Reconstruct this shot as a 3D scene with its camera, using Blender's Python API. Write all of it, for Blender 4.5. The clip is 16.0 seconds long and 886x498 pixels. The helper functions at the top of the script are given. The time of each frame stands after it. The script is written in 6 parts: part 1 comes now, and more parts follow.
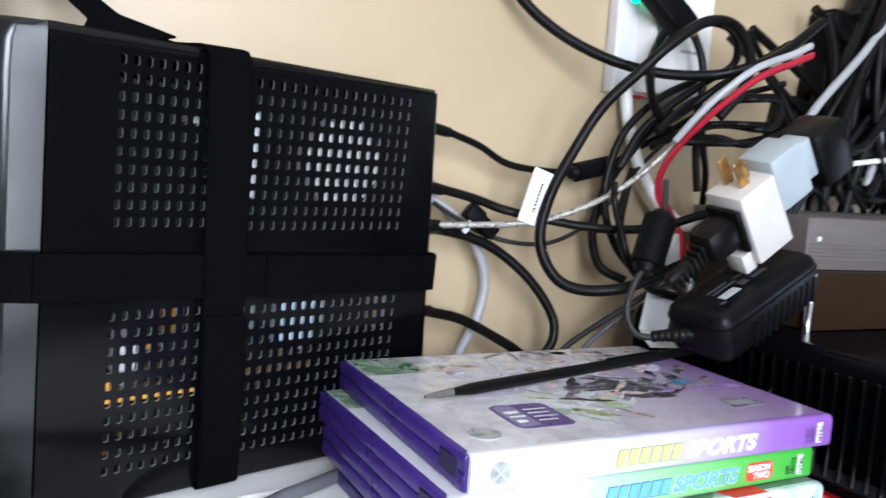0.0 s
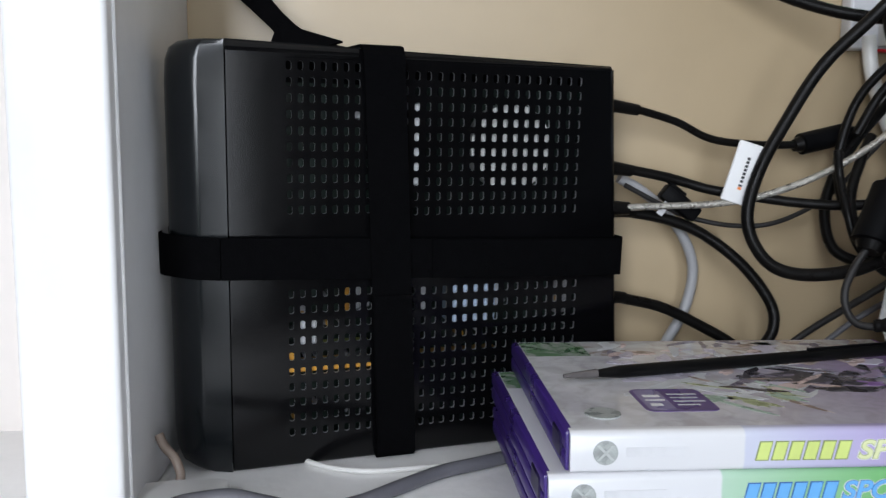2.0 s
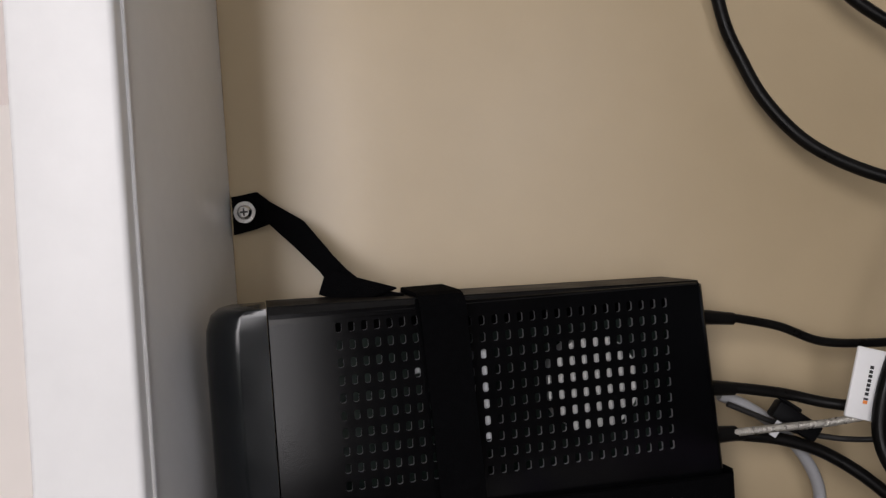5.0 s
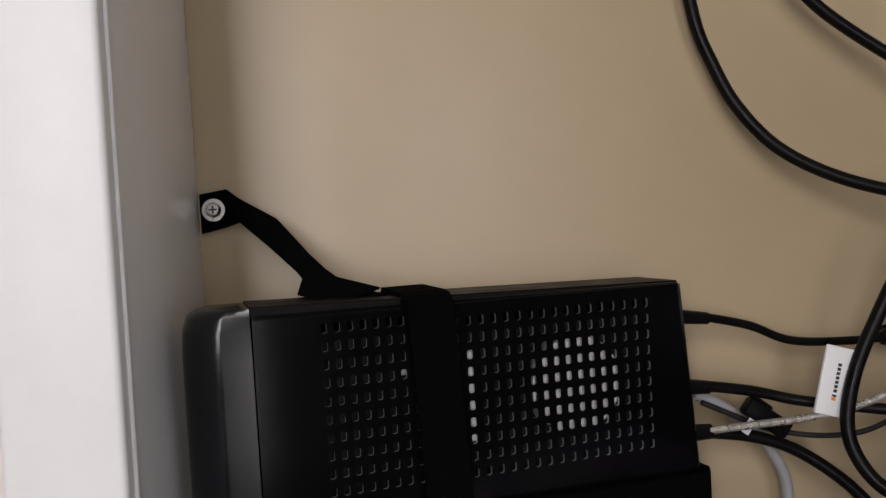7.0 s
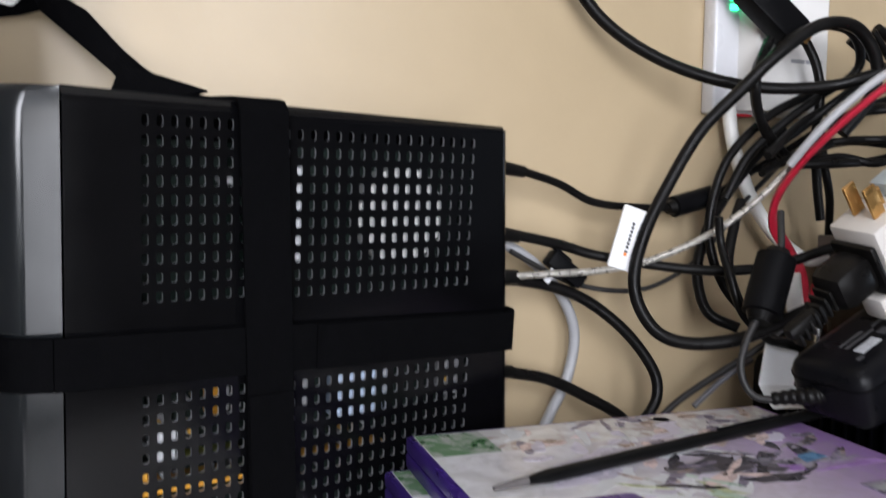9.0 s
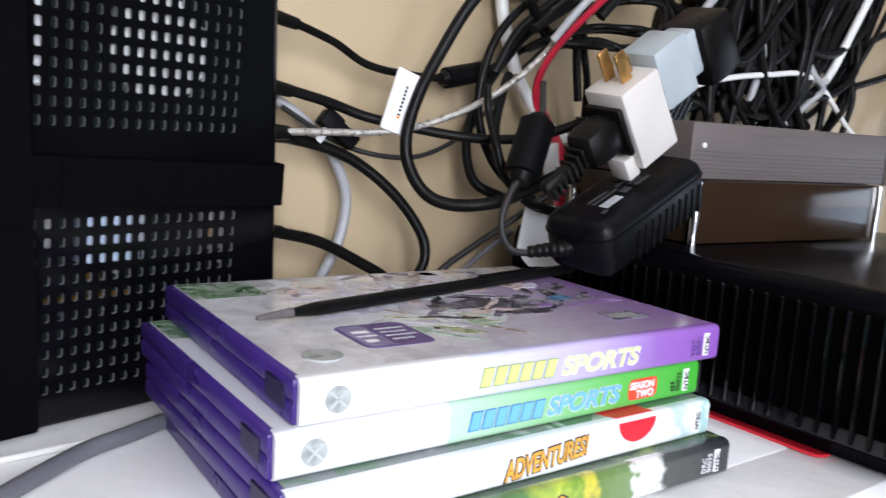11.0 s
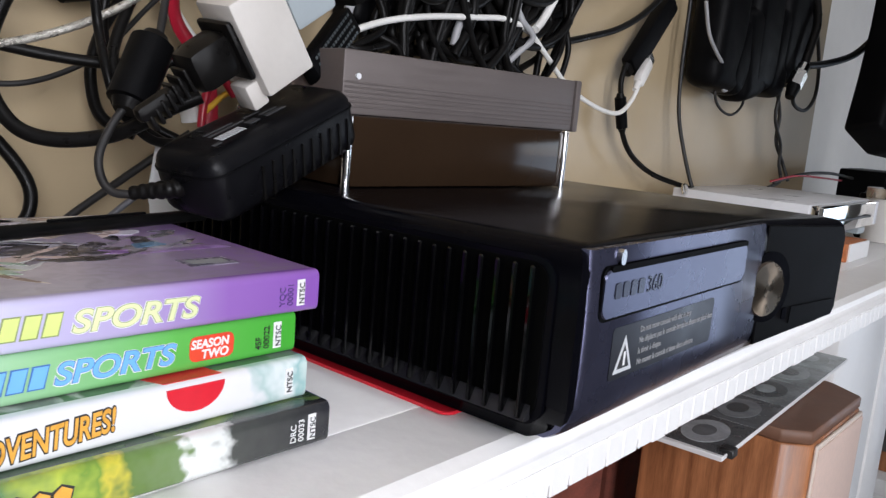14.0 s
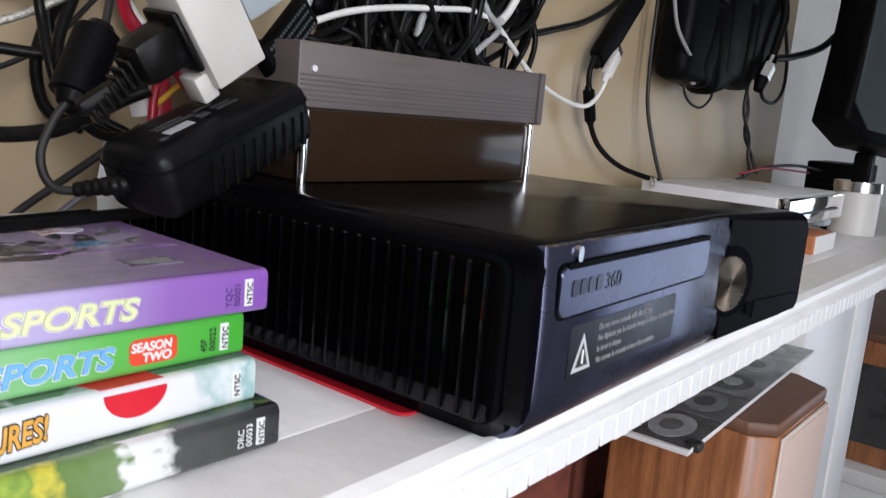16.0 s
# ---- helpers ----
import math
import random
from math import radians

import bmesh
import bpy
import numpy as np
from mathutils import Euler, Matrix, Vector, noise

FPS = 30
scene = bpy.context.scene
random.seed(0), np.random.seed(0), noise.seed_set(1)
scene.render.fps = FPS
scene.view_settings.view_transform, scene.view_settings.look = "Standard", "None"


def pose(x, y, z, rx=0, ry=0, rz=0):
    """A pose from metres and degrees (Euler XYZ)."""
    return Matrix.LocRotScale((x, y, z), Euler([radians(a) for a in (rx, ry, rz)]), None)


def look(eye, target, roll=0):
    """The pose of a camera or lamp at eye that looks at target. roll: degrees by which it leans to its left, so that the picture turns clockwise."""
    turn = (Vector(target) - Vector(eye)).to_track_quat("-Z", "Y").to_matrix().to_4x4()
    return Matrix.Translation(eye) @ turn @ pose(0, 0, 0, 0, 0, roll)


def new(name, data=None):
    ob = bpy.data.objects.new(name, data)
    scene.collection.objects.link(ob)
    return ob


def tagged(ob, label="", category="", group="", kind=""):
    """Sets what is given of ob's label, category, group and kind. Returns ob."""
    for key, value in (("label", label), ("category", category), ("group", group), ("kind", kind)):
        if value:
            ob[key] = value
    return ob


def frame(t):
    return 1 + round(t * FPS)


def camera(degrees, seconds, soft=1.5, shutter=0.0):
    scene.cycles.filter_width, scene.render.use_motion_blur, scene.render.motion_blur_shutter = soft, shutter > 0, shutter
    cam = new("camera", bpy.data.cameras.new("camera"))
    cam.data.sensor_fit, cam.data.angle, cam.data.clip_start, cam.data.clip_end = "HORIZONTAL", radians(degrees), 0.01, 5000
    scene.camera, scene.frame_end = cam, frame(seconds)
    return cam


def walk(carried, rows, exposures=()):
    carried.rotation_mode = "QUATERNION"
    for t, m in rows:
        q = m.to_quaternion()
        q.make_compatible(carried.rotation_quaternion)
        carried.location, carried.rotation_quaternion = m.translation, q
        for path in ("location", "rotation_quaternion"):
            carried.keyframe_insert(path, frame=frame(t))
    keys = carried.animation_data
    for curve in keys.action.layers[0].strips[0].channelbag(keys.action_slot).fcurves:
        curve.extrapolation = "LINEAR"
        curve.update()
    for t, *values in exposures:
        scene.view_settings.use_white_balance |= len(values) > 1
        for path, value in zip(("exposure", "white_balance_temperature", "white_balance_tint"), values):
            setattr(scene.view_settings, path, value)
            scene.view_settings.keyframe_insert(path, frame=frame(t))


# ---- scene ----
cam = camera(57.8, 16.0, soft=1.3, shutter=0.5)
PATH = [
    (0, (0.0799, -0.0014, 1.3590), (0.9849, 1.7688, 1.1480), 3.90),
    (0.5, (0.1066, -0.0086, 1.3500), (0.7620, 1.8676, 1.1300), 2.30),
    (1, (0.1220, -0.0213, 1.3450), (0.5759, 1.9138, 1.1240), 1.00),
    (1.5, (0.1377, -0.0289, 1.3400), (0.4138, 1.9389, 1.1100), 0.90),
    (2, (0.1579, -0.0248, 1.3480), (0.2756, 1.9599, 1.1350), 0.10),
    (2.5, (0.1807, -0.0068, 1.3430), (0.1292, 1.9773, 1.1000), -2.40),
    (3, (0.1851, 0.0010, 1.3600), (0.0384, 1.9833, 1.1420), -4.20),
    (3.5, (0.1821, 0.0022, 1.3910), (-0.0454, 1.9890, 1.3420), -6.50),
    (4, (0.1783, 0.0063, 1.4020), (-0.0131, 1.9966, 1.4730), -5.70),
    (6.3, (0.1413, 0.0300, 1.4120), (0.2365, 2.0267, 1.4770), -4.90),
    (6.5, (0.1393, 0.0300, 1.4090), (0.2414, 2.0255, 1.4800), -5.00),
    (7, (0.1401, 0.0260, 1.4090), (0.2633, 2.0215, 1.4730), -4.70),
    (7.5, (0.1372, 0.0271, 1.4070), (0.3561, 2.0145, 1.4650), -4.10),
    (8, (0.1373, 0.0301, 1.4000), (0.5788, 1.9807, 1.4020), -2.60),
    (8.5, (0.1313, 0.0314, 1.3840), (0.6886, 1.9509, 1.3210), -0.90),
    (9, (0.1184, 0.0340, 1.3680), (0.7604, 1.9218, 1.2180), 0.60),
    (9.5, (0.1163, 0.0301, 1.3490), (0.8722, 1.8688, 1.1250), 1.60),
    (12, (0.1484, 0.0327, 1.3290), (1.4534, 1.5161, 1.0180), 4.70),
    (12.5, (0.1760, 0.0234, 1.3250), (1.5339, 1.4586, 1.0150), 5.00),
    (13, (0.1940, 0.0217, 1.3190), (1.5777, 1.4296, 0.9980), 4.90),
    (13.5, (0.2147, 0.0157, 1.3170), (1.6579, 1.3641, 1.0040), 4.90),
    (14, (0.2236, 0.0134, 1.3170), (1.6867, 1.3348, 0.9810), 4.90),
    (14.5, (0.2305, 0.0090, 1.3130), (1.7077, 1.3119, 0.9690), 4.20),
    (15, (0.2383, 0.0047, 1.3100), (1.7202, 1.3013, 0.9580), 3.80),
    (15.5, (0.2413, 0.0056, 1.3090), (1.7319, 1.2928, 0.9560), 4.00),
    (16, (0.2346, 0.0129, 1.3180), (1.7367, 1.2876, 0.9690), 4.90),
]
EXPOSURES = [(0, 0.70, 5600, 10), (0.5, 0.62, 5600, 10), (1, 0.48, 5700, 10), (1.5, 0.06, 5750, 10), (2, -0.26, 5850, 9), (2.5, -0.5, 5900, 10), (3, -0.54, 6000, 11), (3.5, -0.52, 6200, 14), (4, -0.70, 6400, 15), (7, -0.86, 6550, 17), (7.5, -0.92, 6700, 17), (8, -0.6, 7000, 16), (8.5, -0.03, 6400, 14), (9, 0.32, 6000, 13), (9.5, 0.50, 5900, 12), (12, 0.42, 5850, 14), (13.5, 0.09, 6000, 13), (14.5, 0.12, 6100, 13), (16, 0.08, 6050, 13)]
walk(cam, [(t, look(eye, target, roll)) for t, eye, target, roll in PATH], EXPOSURES)

# ---------------------------------------------------------------- light
world = bpy.data.worlds.new("world")
scene.world = world
world.use_nodes = True
wn = world.node_tree.nodes
sky = wn.new("ShaderNodeTexSky")
sky.sky_type, sky.sun_disc, sky.sun_elevation, sky.sun_rotation = "NISHITA", False, radians(38), radians(150)
world.node_tree.links.new(sky.outputs[0], wn["Background"].inputs[0])
wn["Background"].inputs[1].default_value = 0.12
sun = new("sun", bpy.data.lights.new("sun", "SUN"))
sun.data.energy, sun.data.angle, sun.data.color = 2.0, radians(0.5), (1.0, 0.95, 0.88)
sun.matrix_world = look((0, 0, 6), (-2.0, -4.0, 0))


def window_light(name, eye, target, sx, sz, watts, colour):
    lamp = new(name, bpy.data.lights.new(name, "AREA"))
    lamp.data.shape, lamp.data.size, lamp.data.size_y, lamp.data.energy, lamp.data.color = "RECTANGLE", sx, sz, watts, colour
    lamp.matrix_world = look(eye, target)


# Lamps of two unseen windows, set close so the wall dims rightwards.
window_light("daylight_back", (0.41, -1.07, 1.465), (0.41, 0.0, 1.465), 0.276, 1.33, 8.6, (1.0, 0.985, 0.97))
window_light("daylight_left", (-0.264, -1.07, 1.74), (-0.264, 0.0, 1.74), 0.412, 0.99, 22.0, (1.0, 0.985, 0.97))
# Added cool fill for sheen on the console face; its window is unseen.
window_light("side_fill", (3.52, -1.03, 0.98), (0.0, -1.03, 0.98), 1.2, 1.2, 8.5, (0.74, 0.85, 1.0))

# ---------------------------------------------------------------- materials


def mat(name, col, rough=0.5, metal=0.0, var=0.12, scale=30.0, bump=0.0, bscale=400.0, rvar=0.1, coat=0.0, spec=0.5, tint=None, stretch=None, emit=0.0):
    """Painted, plastic, metal or wood surface: two scales of colour change, rough change and fine relief."""
    m = bpy.data.materials.new(name)
    m.use_nodes = True
    nt = m.node_tree
    nd, lk = nt.nodes, nt.links
    bs = nd["Principled BSDF"]
    tc = nd.new("ShaderNodeTexCoord")
    src = tc.outputs["Object"]
    if stretch:
        mp = nd.new("ShaderNodeMapping")
        mp.inputs["Scale"].default_value = stretch
        lk.new(src, mp.inputs["Vector"])
        src = mp.outputs["Vector"]
    n1, n2 = nd.new("ShaderNodeTexNoise"), nd.new("ShaderNodeTexNoise")
    n1.inputs["Scale"].default_value, n1.inputs["Detail"].default_value = scale, 4
    n2.inputs["Scale"].default_value, n2.inputs["Detail"].default_value = scale * 9, 3
    for n in (n1, n2):
        lk.new(src, n.inputs["Vector"])
    add = nd.new("ShaderNodeMath")
    add.operation = "MULTIPLY_ADD"
    lk.new(n2.outputs["Fac"], add.inputs[0])
    add.inputs[1].default_value = 0.4
    lk.new(n1.outputs["Fac"], add.inputs[2])
    ramp = nd.new("ShaderNodeValToRGB")
    lo = [c * (1 - var) for c in col]
    hi = [min(1.0, c * (1 + var)) for c in (tint or col)]
    ramp.color_ramp.elements[0].position, ramp.color_ramp.elements[1].position = 0.4, 1.0
    ramp.color_ramp.elements[0].color, ramp.color_ramp.elements[1].color = (*lo, 1), (*hi, 1)
    lk.new(add.outputs[0], ramp.inputs[0])
    lk.new(ramp.outputs[0], bs.inputs["Base Color"])
    rr = nd.new("ShaderNodeMapRange")
    rr.inputs["From Min"].default_value, rr.inputs["From Max"].default_value = 0.3, 0.7
    rr.inputs["To Min"].default_value, rr.inputs["To Max"].default_value = max(0.02, rough - rvar), min(1.0, rough + rvar)
    lk.new(n1.outputs["Fac"], rr.inputs["Value"])
    lk.new(rr.outputs[0], bs.inputs["Roughness"])
    bs.inputs["Metallic"].default_value = metal
    bs.inputs["Specular IOR Level"].default_value = spec
    bs.inputs["Coat Weight"].default_value = coat
    if emit:
        bs.inputs["Emission Color"].default_value, bs.inputs["Emission Strength"].default_value = (*col, 1), emit
    if bump:
        nb, bp = nd.new("ShaderNodeTexNoise"), nd.new("ShaderNodeBump")
        nb.inputs["Scale"].default_value, nb.inputs["Detail"].default_value = bscale, 3
        lk.new(src, nb.inputs["Vector"])
        lk.new(nb.outputs["Fac"], bp.inputs["Height"])
        bp.inputs["Strength"].default_value, bp.inputs["Distance"].default_value = bump, 0.001
        lk.new(bp.outputs[0], bs.inputs["Normal"])
    return m


M_WALL = mat("beige_wall_paint", (0.428, 0.335, 0.209), 0.36, var=0.05, scale=5, bump=0.09, bscale=170, rvar=0.08)
M_WALL_PALE = mat("pale_wall_paint", (0.88, 0.86, 0.82), 0.6, var=0.05, scale=5, bump=0.2, bscale=170)
M_WALL_WARM = mat("warm_grey_wall_paint", (0.68, 0.61, 0.58), 0.6, var=0.04, scale=5, bump=0.2, bscale=170)
# For unseen walls, darkened so that black surfaces reflect less.
M_ROOM = mat("unseen_room_dark", (0.16, 0.155, 0.145), 0.7, var=0.05, scale=4)
M_CEIL = mat("ceiling_paint", (0.80, 0.79, 0.77), 0.8, var=0.03, scale=4)
M_FLOOR = mat("floor_boards", (0.20, 0.16, 0.125), 0.4, var=0.25, scale=6, stretch=(1, 8, 1))
M_WHITE = mat("white_gloss_paint", (0.86, 0.855, 0.85), 0.45, var=0.04, scale=14, bump=0.18, bscale=90, rvar=0.08)
M_MANTEL = mat("white_mantel_paint", (0.85, 0.835, 0.825), 0.38, var=0.05, scale=18, bump=0.3, bscale=130, rvar=0.1, tint=(0.87, 0.86, 0.85))
M_BLACK = mat("matt_black_plastic", (0.0035, 0.0035, 0.004), 0.42, spec=0.06, var=0.2, scale=60, bump=0.12, bscale=1500, rvar=0.06)
M_BLACK_PANEL = mat("painted_black_sheet", (0.0022, 0.0022, 0.0026), 0.13, spec=0.27, var=0.2, scale=40, bump=0.03, bscale=1800, rvar=0.02)
M_BEZEL = mat("satin_black_bezel", (0.004, 0.0052, 0.0062), 0.21, spec=0.46, var=0.15, scale=50, rvar=0.03)
M_GLOSS = mat("gloss_black_plastic", (0.0022, 0.0022, 0.0036), 0.21, spec=0.065, var=0.2, scale=30, rvar=0.04)
M_SATIN = mat("satin_dark_console_face", (0.090, 0.093, 0.150), 0.27, metal=0.85, var=0.1, scale=40, rvar=0.03)
M_VELCRO = mat("black_hook_and_loop_fabric", (0.0026, 0.0026, 0.003), 0.95, var=0.3, scale=300, bump=0.6, bscale=1600, spec=0.02)
M_RUBBER = mat("black_cable_rubber", (0.005, 0.0046, 0.0044), 0.34, spec=0.13, var=0.2, scale=90, rvar=0.1)
M_LOUVRE = mat("louvre_black", (0.001, 0.001, 0.0013), 0.14, spec=0.24, var=0.2)
M_RUBBER_SOFT = mat("black_thin_wire", (0.014, 0.013, 0.013), 0.5, var=0.2, scale=90, rvar=0.1)
M_GREY_CABLE = mat("grey_cable_sheath", (0.33, 0.33, 0.34), 0.45, var=0.08, scale=60)
M_DKGREY_CABLE = mat("dark_grey_cable_sheath", (0.12, 0.12, 0.135), 0.4, var=0.1, scale=60)
M_WHITE_CABLE = mat("white_cable_sheath", (0.74, 0.73, 0.70), 0.4, var=0.05, scale=60)
M_BRAID = mat("braided_screen_cable", (0.42, 0.40, 0.36), 0.32, metal=0.6, var=0.4, scale=240, bump=1.0, bscale=900)
M_RED_CABLE = mat("red_cable_sheath", (0.42, 0.015, 0.035), 0.35, var=0.12, scale=60)
M_YELLOW = mat("yellow_plastic", (0.75, 0.42, 0.03), 0.45, var=0.1)
M_BRASS = mat("dull_brass", (0.52, 0.30, 0.10), 0.33, metal=0.9, var=0.25, scale=120)
M_STEEL = mat("bright_steel", (0.68, 0.68, 0.68), 0.22, metal=1.0, var=0.1, scale=90)
M_CHROME = mat("chrome", (0.80, 0.80, 0.80), 0.07, metal=1.0, var=0.05, rvar=0.03)
M_ALU = mat("brushed_grey_aluminium", (0.130, 0.110, 0.105), 0.5, metal=0.3, var=0.10, scale=26, stretch=(1, 1, 14), bump=0.15, bscale=200)
M_WHITE_PL = mat("white_plastic", (0.70, 0.68, 0.65), 0.4, var=0.04, scale=30)
M_IVORY_PL = mat("ivory_plastic", (0.54, 0.51, 0.475), 0.42, var=0.05, scale=40)
M_GREY_PL = mat("grey_plastic", (0.34, 0.38, 0.40), 0.42, var=0.06, scale=40)
M_PALE_PL = mat("pale_grey_plastic", (0.66, 0.66, 0.68), 0.35, var=0.04, scale=30)
M_PURPLE_PL = mat("purple_case_plastic", (0.042, 0.018, 0.165), 0.30, var=0.15, scale=30, rvar=0.06)
M_RED_PL = mat("red_plastic", (0.62, 0.015, 0.03), 0.35, var=0.1, scale=30)
M_PAPER = mat("white_label_paper", (0.80, 0.80, 0.80), 0.55, var=0.03)
M_INK = mat("black_ink", (0.02, 0.02, 0.02), 0.5)
M_INK_GREY = mat("grey_ink", (0.30, 0.30, 0.31), 0.5)
M_INK_WHITE = mat("white_ink", (0.78, 0.78, 0.78), 0.5, var=0.03)
M_ORANGE = mat("orange_ink", (0.8, 0.24, 0.04), 0.5)
M_LED = mat("green_led", (0.05, 1.0, 0.35), 0.4, emit=6.0)
M_LED_RED = mat("red_led", (1.0, 0.05, 0.05), 0.4, emit=4.0)
M_BRICK = mat("red_brick", (0.20, 0.055, 0.035), 0.85, var=0.35, scale=60, bump=0.6, bscale=260)
M_MORTAR = mat("brown_mortar", (0.16, 0.11, 0.08), 0.95, var=0.2, scale=60, bump=0.5)
M_WOOD = mat("walnut_veneer", (0.30, 0.105, 0.040), 0.38, var=0.45, scale=14, stretch=(9, 9, 0.7), tint=(0.36, 0.15, 0.06))
M_WOOD_DARK = mat("dusty_walnut_top", (0.17, 0.085, 0.052), 0.5, var=0.2, scale=14)
M_CLOTH = mat("pale_speaker_cloth", (0.66, 0.50, 0.43), 0.8, var=0.06, scale=200, bump=0.3, bscale=900)

# ---------------------------------------------------------------- helpers


def obj(name, bm, material, parent=None, label="", smooth=False):
    me = bpy.data.meshes.new(name)
    bmesh.ops.recalc_face_normals(bm, faces=bm.faces)
    bm.to_mesh(me)
    bm.free()
    for mm in (material if isinstance(material, (list, tuple)) else [material]):
        me.materials.append(mm)
    if smooth:
        me.shade_smooth()
        me.set_sharp_from_angle(angle=radians(38))
    ob = new(name, me)
    if parent:
        ob.parent = parent
    if label:
        ob["label"] = label
    return ob


def part(name, bm, material, parent, label="", smooth=True):
    return obj(name, bm, material, parent, label, smooth)


def thing(name, label, category, m=None, group=""):
    e = new(name)
    e.empty_display_size = 0.02
    if m is not None:
        e.matrix_world = m
    return tagged(e, label, category, group)


def rbox(x0, x1, y0, y1, z0, z1, r=0.002, seg=2, bm=None, m=None):
    """A box with rounded edges."""
    own = bm or bmesh.new()
    tmp = bmesh.new()
    bmesh.ops.create_cube(tmp, size=1.0)
    for v in tmp.verts:
        v.co = Vector((x0 + (v.co.x + 0.5) * (x1 - x0), y0 + (v.co.y + 0.5) * (y1 - y0), z0 + (v.co.z + 0.5) * (z1 - z0)))
    if r > 0:
        r = min(r, 0.49 * min(abs(x1 - x0), abs(y1 - y0), abs(z1 - z0)))
        bmesh.ops.bevel(tmp, geom=tmp.edges[:], offset=r, segments=seg, profile=0.5, affect="EDGES")
    if m is not None:
        bmesh.ops.transform(tmp, matrix=m, verts=tmp.verts)
    join(own, tmp)
    return own


def join(own, tmp):
    me = bpy.data.meshes.new("tmp")
    tmp.to_mesh(me)
    tmp.free()
    own.from_mesh(me)
    bpy.data.meshes.remove(me)


def prism(pts, a, b, axis="z", r=0.0, seg=2, bm=None, m=None):
    """A flat outline pushed along an axis from a to b. For y the outline is (x, z), for x it is (y, z)."""
    own = bm or bmesh.new()
    tmp = bmesh.new()

    def at(p, h):
        return {"z": (p[0], p[1], h), "y": (p[0], h, p[1]), "x": (h, p[0], p[1])}[axis]

    lo = [tmp.verts.new(at(p, a)) for p in pts]
    hi = [tmp.verts.new(at(p, b)) for p in pts]
    tmp.faces.new(lo), tmp.faces.new(hi)
    for i in range(len(pts)):
        j = (i + 1) % len(pts)
        tmp.faces.new((lo[i], lo[j], hi[j], hi[i]))
    if r > 0:
        bmesh.ops.bevel(tmp, geom=tmp.edges[:], offset=r, segments=seg, profile=0.5, affect="EDGES")
    if m is not None:
        bmesh.ops.transform(tmp, matrix=m, verts=tmp.verts)
    join(own, tmp)
    return own


def rrect(x0, x1, z0, z1, r, n=5):
    """Outline of a rectangle with round corners."""
    out = []
    for cx, cz, a0 in ((x1 - r, z1 - r, 0), (x0 + r, z1 - r, 90), (x0 + r, z0 + r, 180), (x1 - r, z0 + r, 270)):
        for k in range(n + 1):
            a = radians(a0 + 90 * k / n)
            out.append((cx + r * math.cos(a), cz + r * math.sin(a)))
    return out


def tube_path(pts, n=10):
    """A smooth line through the given points."""
    p = [Vector(q) for q in pts]
    p = [2 * p[0] - p[1]] + p + [2 * p[-1] - p[-2]]
    out = []
    for i in range(1, len(p) - 2):
        for k in range(n):
            t = k / n
            a, b, c, d = p[i - 1], p[i], p[i + 1], p[i + 2]
            out.append(0.5 * ((2 * b) + (c - a) * t + (2 * a - 5 * b + 4 * c - d) * t * t + (3 * b - a - 3 * c + d) * t ** 3))
    out.append(p[-2])
    return out


def tube(pts, r, n=10, sides=10, bm=None, taper=None, flat=1.0):
    """A round cable through the points; taper: radius factor along it."""
    own = bm or bmesh.new()
    path = tube_path(pts, n)
    up = Vector((0.12, 0.31, 0.94))
    rings = []
    for i, q in enumerate(path):
        d = (path[min(i + 1, len(path) - 1)] - path[max(i - 1, 0)]).normalized()
        s = d.cross(up)
        s = s.normalized() if s.length > 0.05 else Vector((1, 0, 0))
        up = s.cross(d).normalized()
        rr = r * (taper(i / (len(path) - 1)) if taper else 1.0)
        rings.append([own.verts.new(q + s * math.cos(a) * rr + up * math.sin(a) * rr * flat) for a in [2 * math.pi * k / sides for k in range(sides)]])
    for a, b in zip(rings, rings[1:]):
        for k in range(sides):
            own.faces.new((a[k], a[(k + 1) % sides], b[(k + 1) % sides], b[k]))
    own.faces.new(rings[0][::-1]), own.faces.new(rings[-1])
    return own


def rod(a, b, r, r2=None, sides=16, bm=None):
    """A round bar from a to b."""
    own = bm or bmesh.new()
    a, b = Vector(a), Vector(b)
    tmp = bmesh.new()
    bmesh.ops.create_cone(tmp, cap_ends=True, segments=sides, radius1=r, radius2=r if r2 is None else r2, depth=(b - a).length)
    q = (b - a).to_track_quat("Z", "Y").to_matrix().to_4x4()
    bmesh.ops.transform(tmp, matrix=Matrix.Translation((a + b) / 2) @ q, verts=tmp.verts)
    join(own, tmp)
    return own


def axes(o, x, y, z):
    """A pose from an origin and three directions, squared up."""
    x = Vector(x).normalized()
    z = Vector(z)
    z = (z - x * z.dot(x)).normalized()
    y2 = z.cross(x)
    return Matrix(((x.x, y2.x, z.x, o[0]), (x.y, y2.y, z.y, o[1]), (x.z, y2.z, z.z, o[2]), (0, 0, 0, 1)))


def lettering(name, text, size, m, material, parent, label="", squash=1.0, depth=0.0002, shear=0.0, bold=0.0):
    cu = bpy.data.curves.new(name, "FONT")
    cu.body, cu.size, cu.extrude, cu.shear, cu.offset = text, size, depth, shear, size * bold
    tmp = new(name, cu)
    bpy.context.view_layer.update()
    me = bpy.data.meshes.new_from_object(tmp.evaluated_get(bpy.context.evaluated_depsgraph_get()))
    bpy.data.objects.remove(tmp)
    for v in me.vertices:
        v.co.x *= squash
    me.transform(m)
    me.materials.clear()
    me.materials.append(material)
    ob = new(name, me)
    ob.parent = parent
    if label:
        ob["label"] = label
    return ob


S = 1.2  # height of the mantel shelf
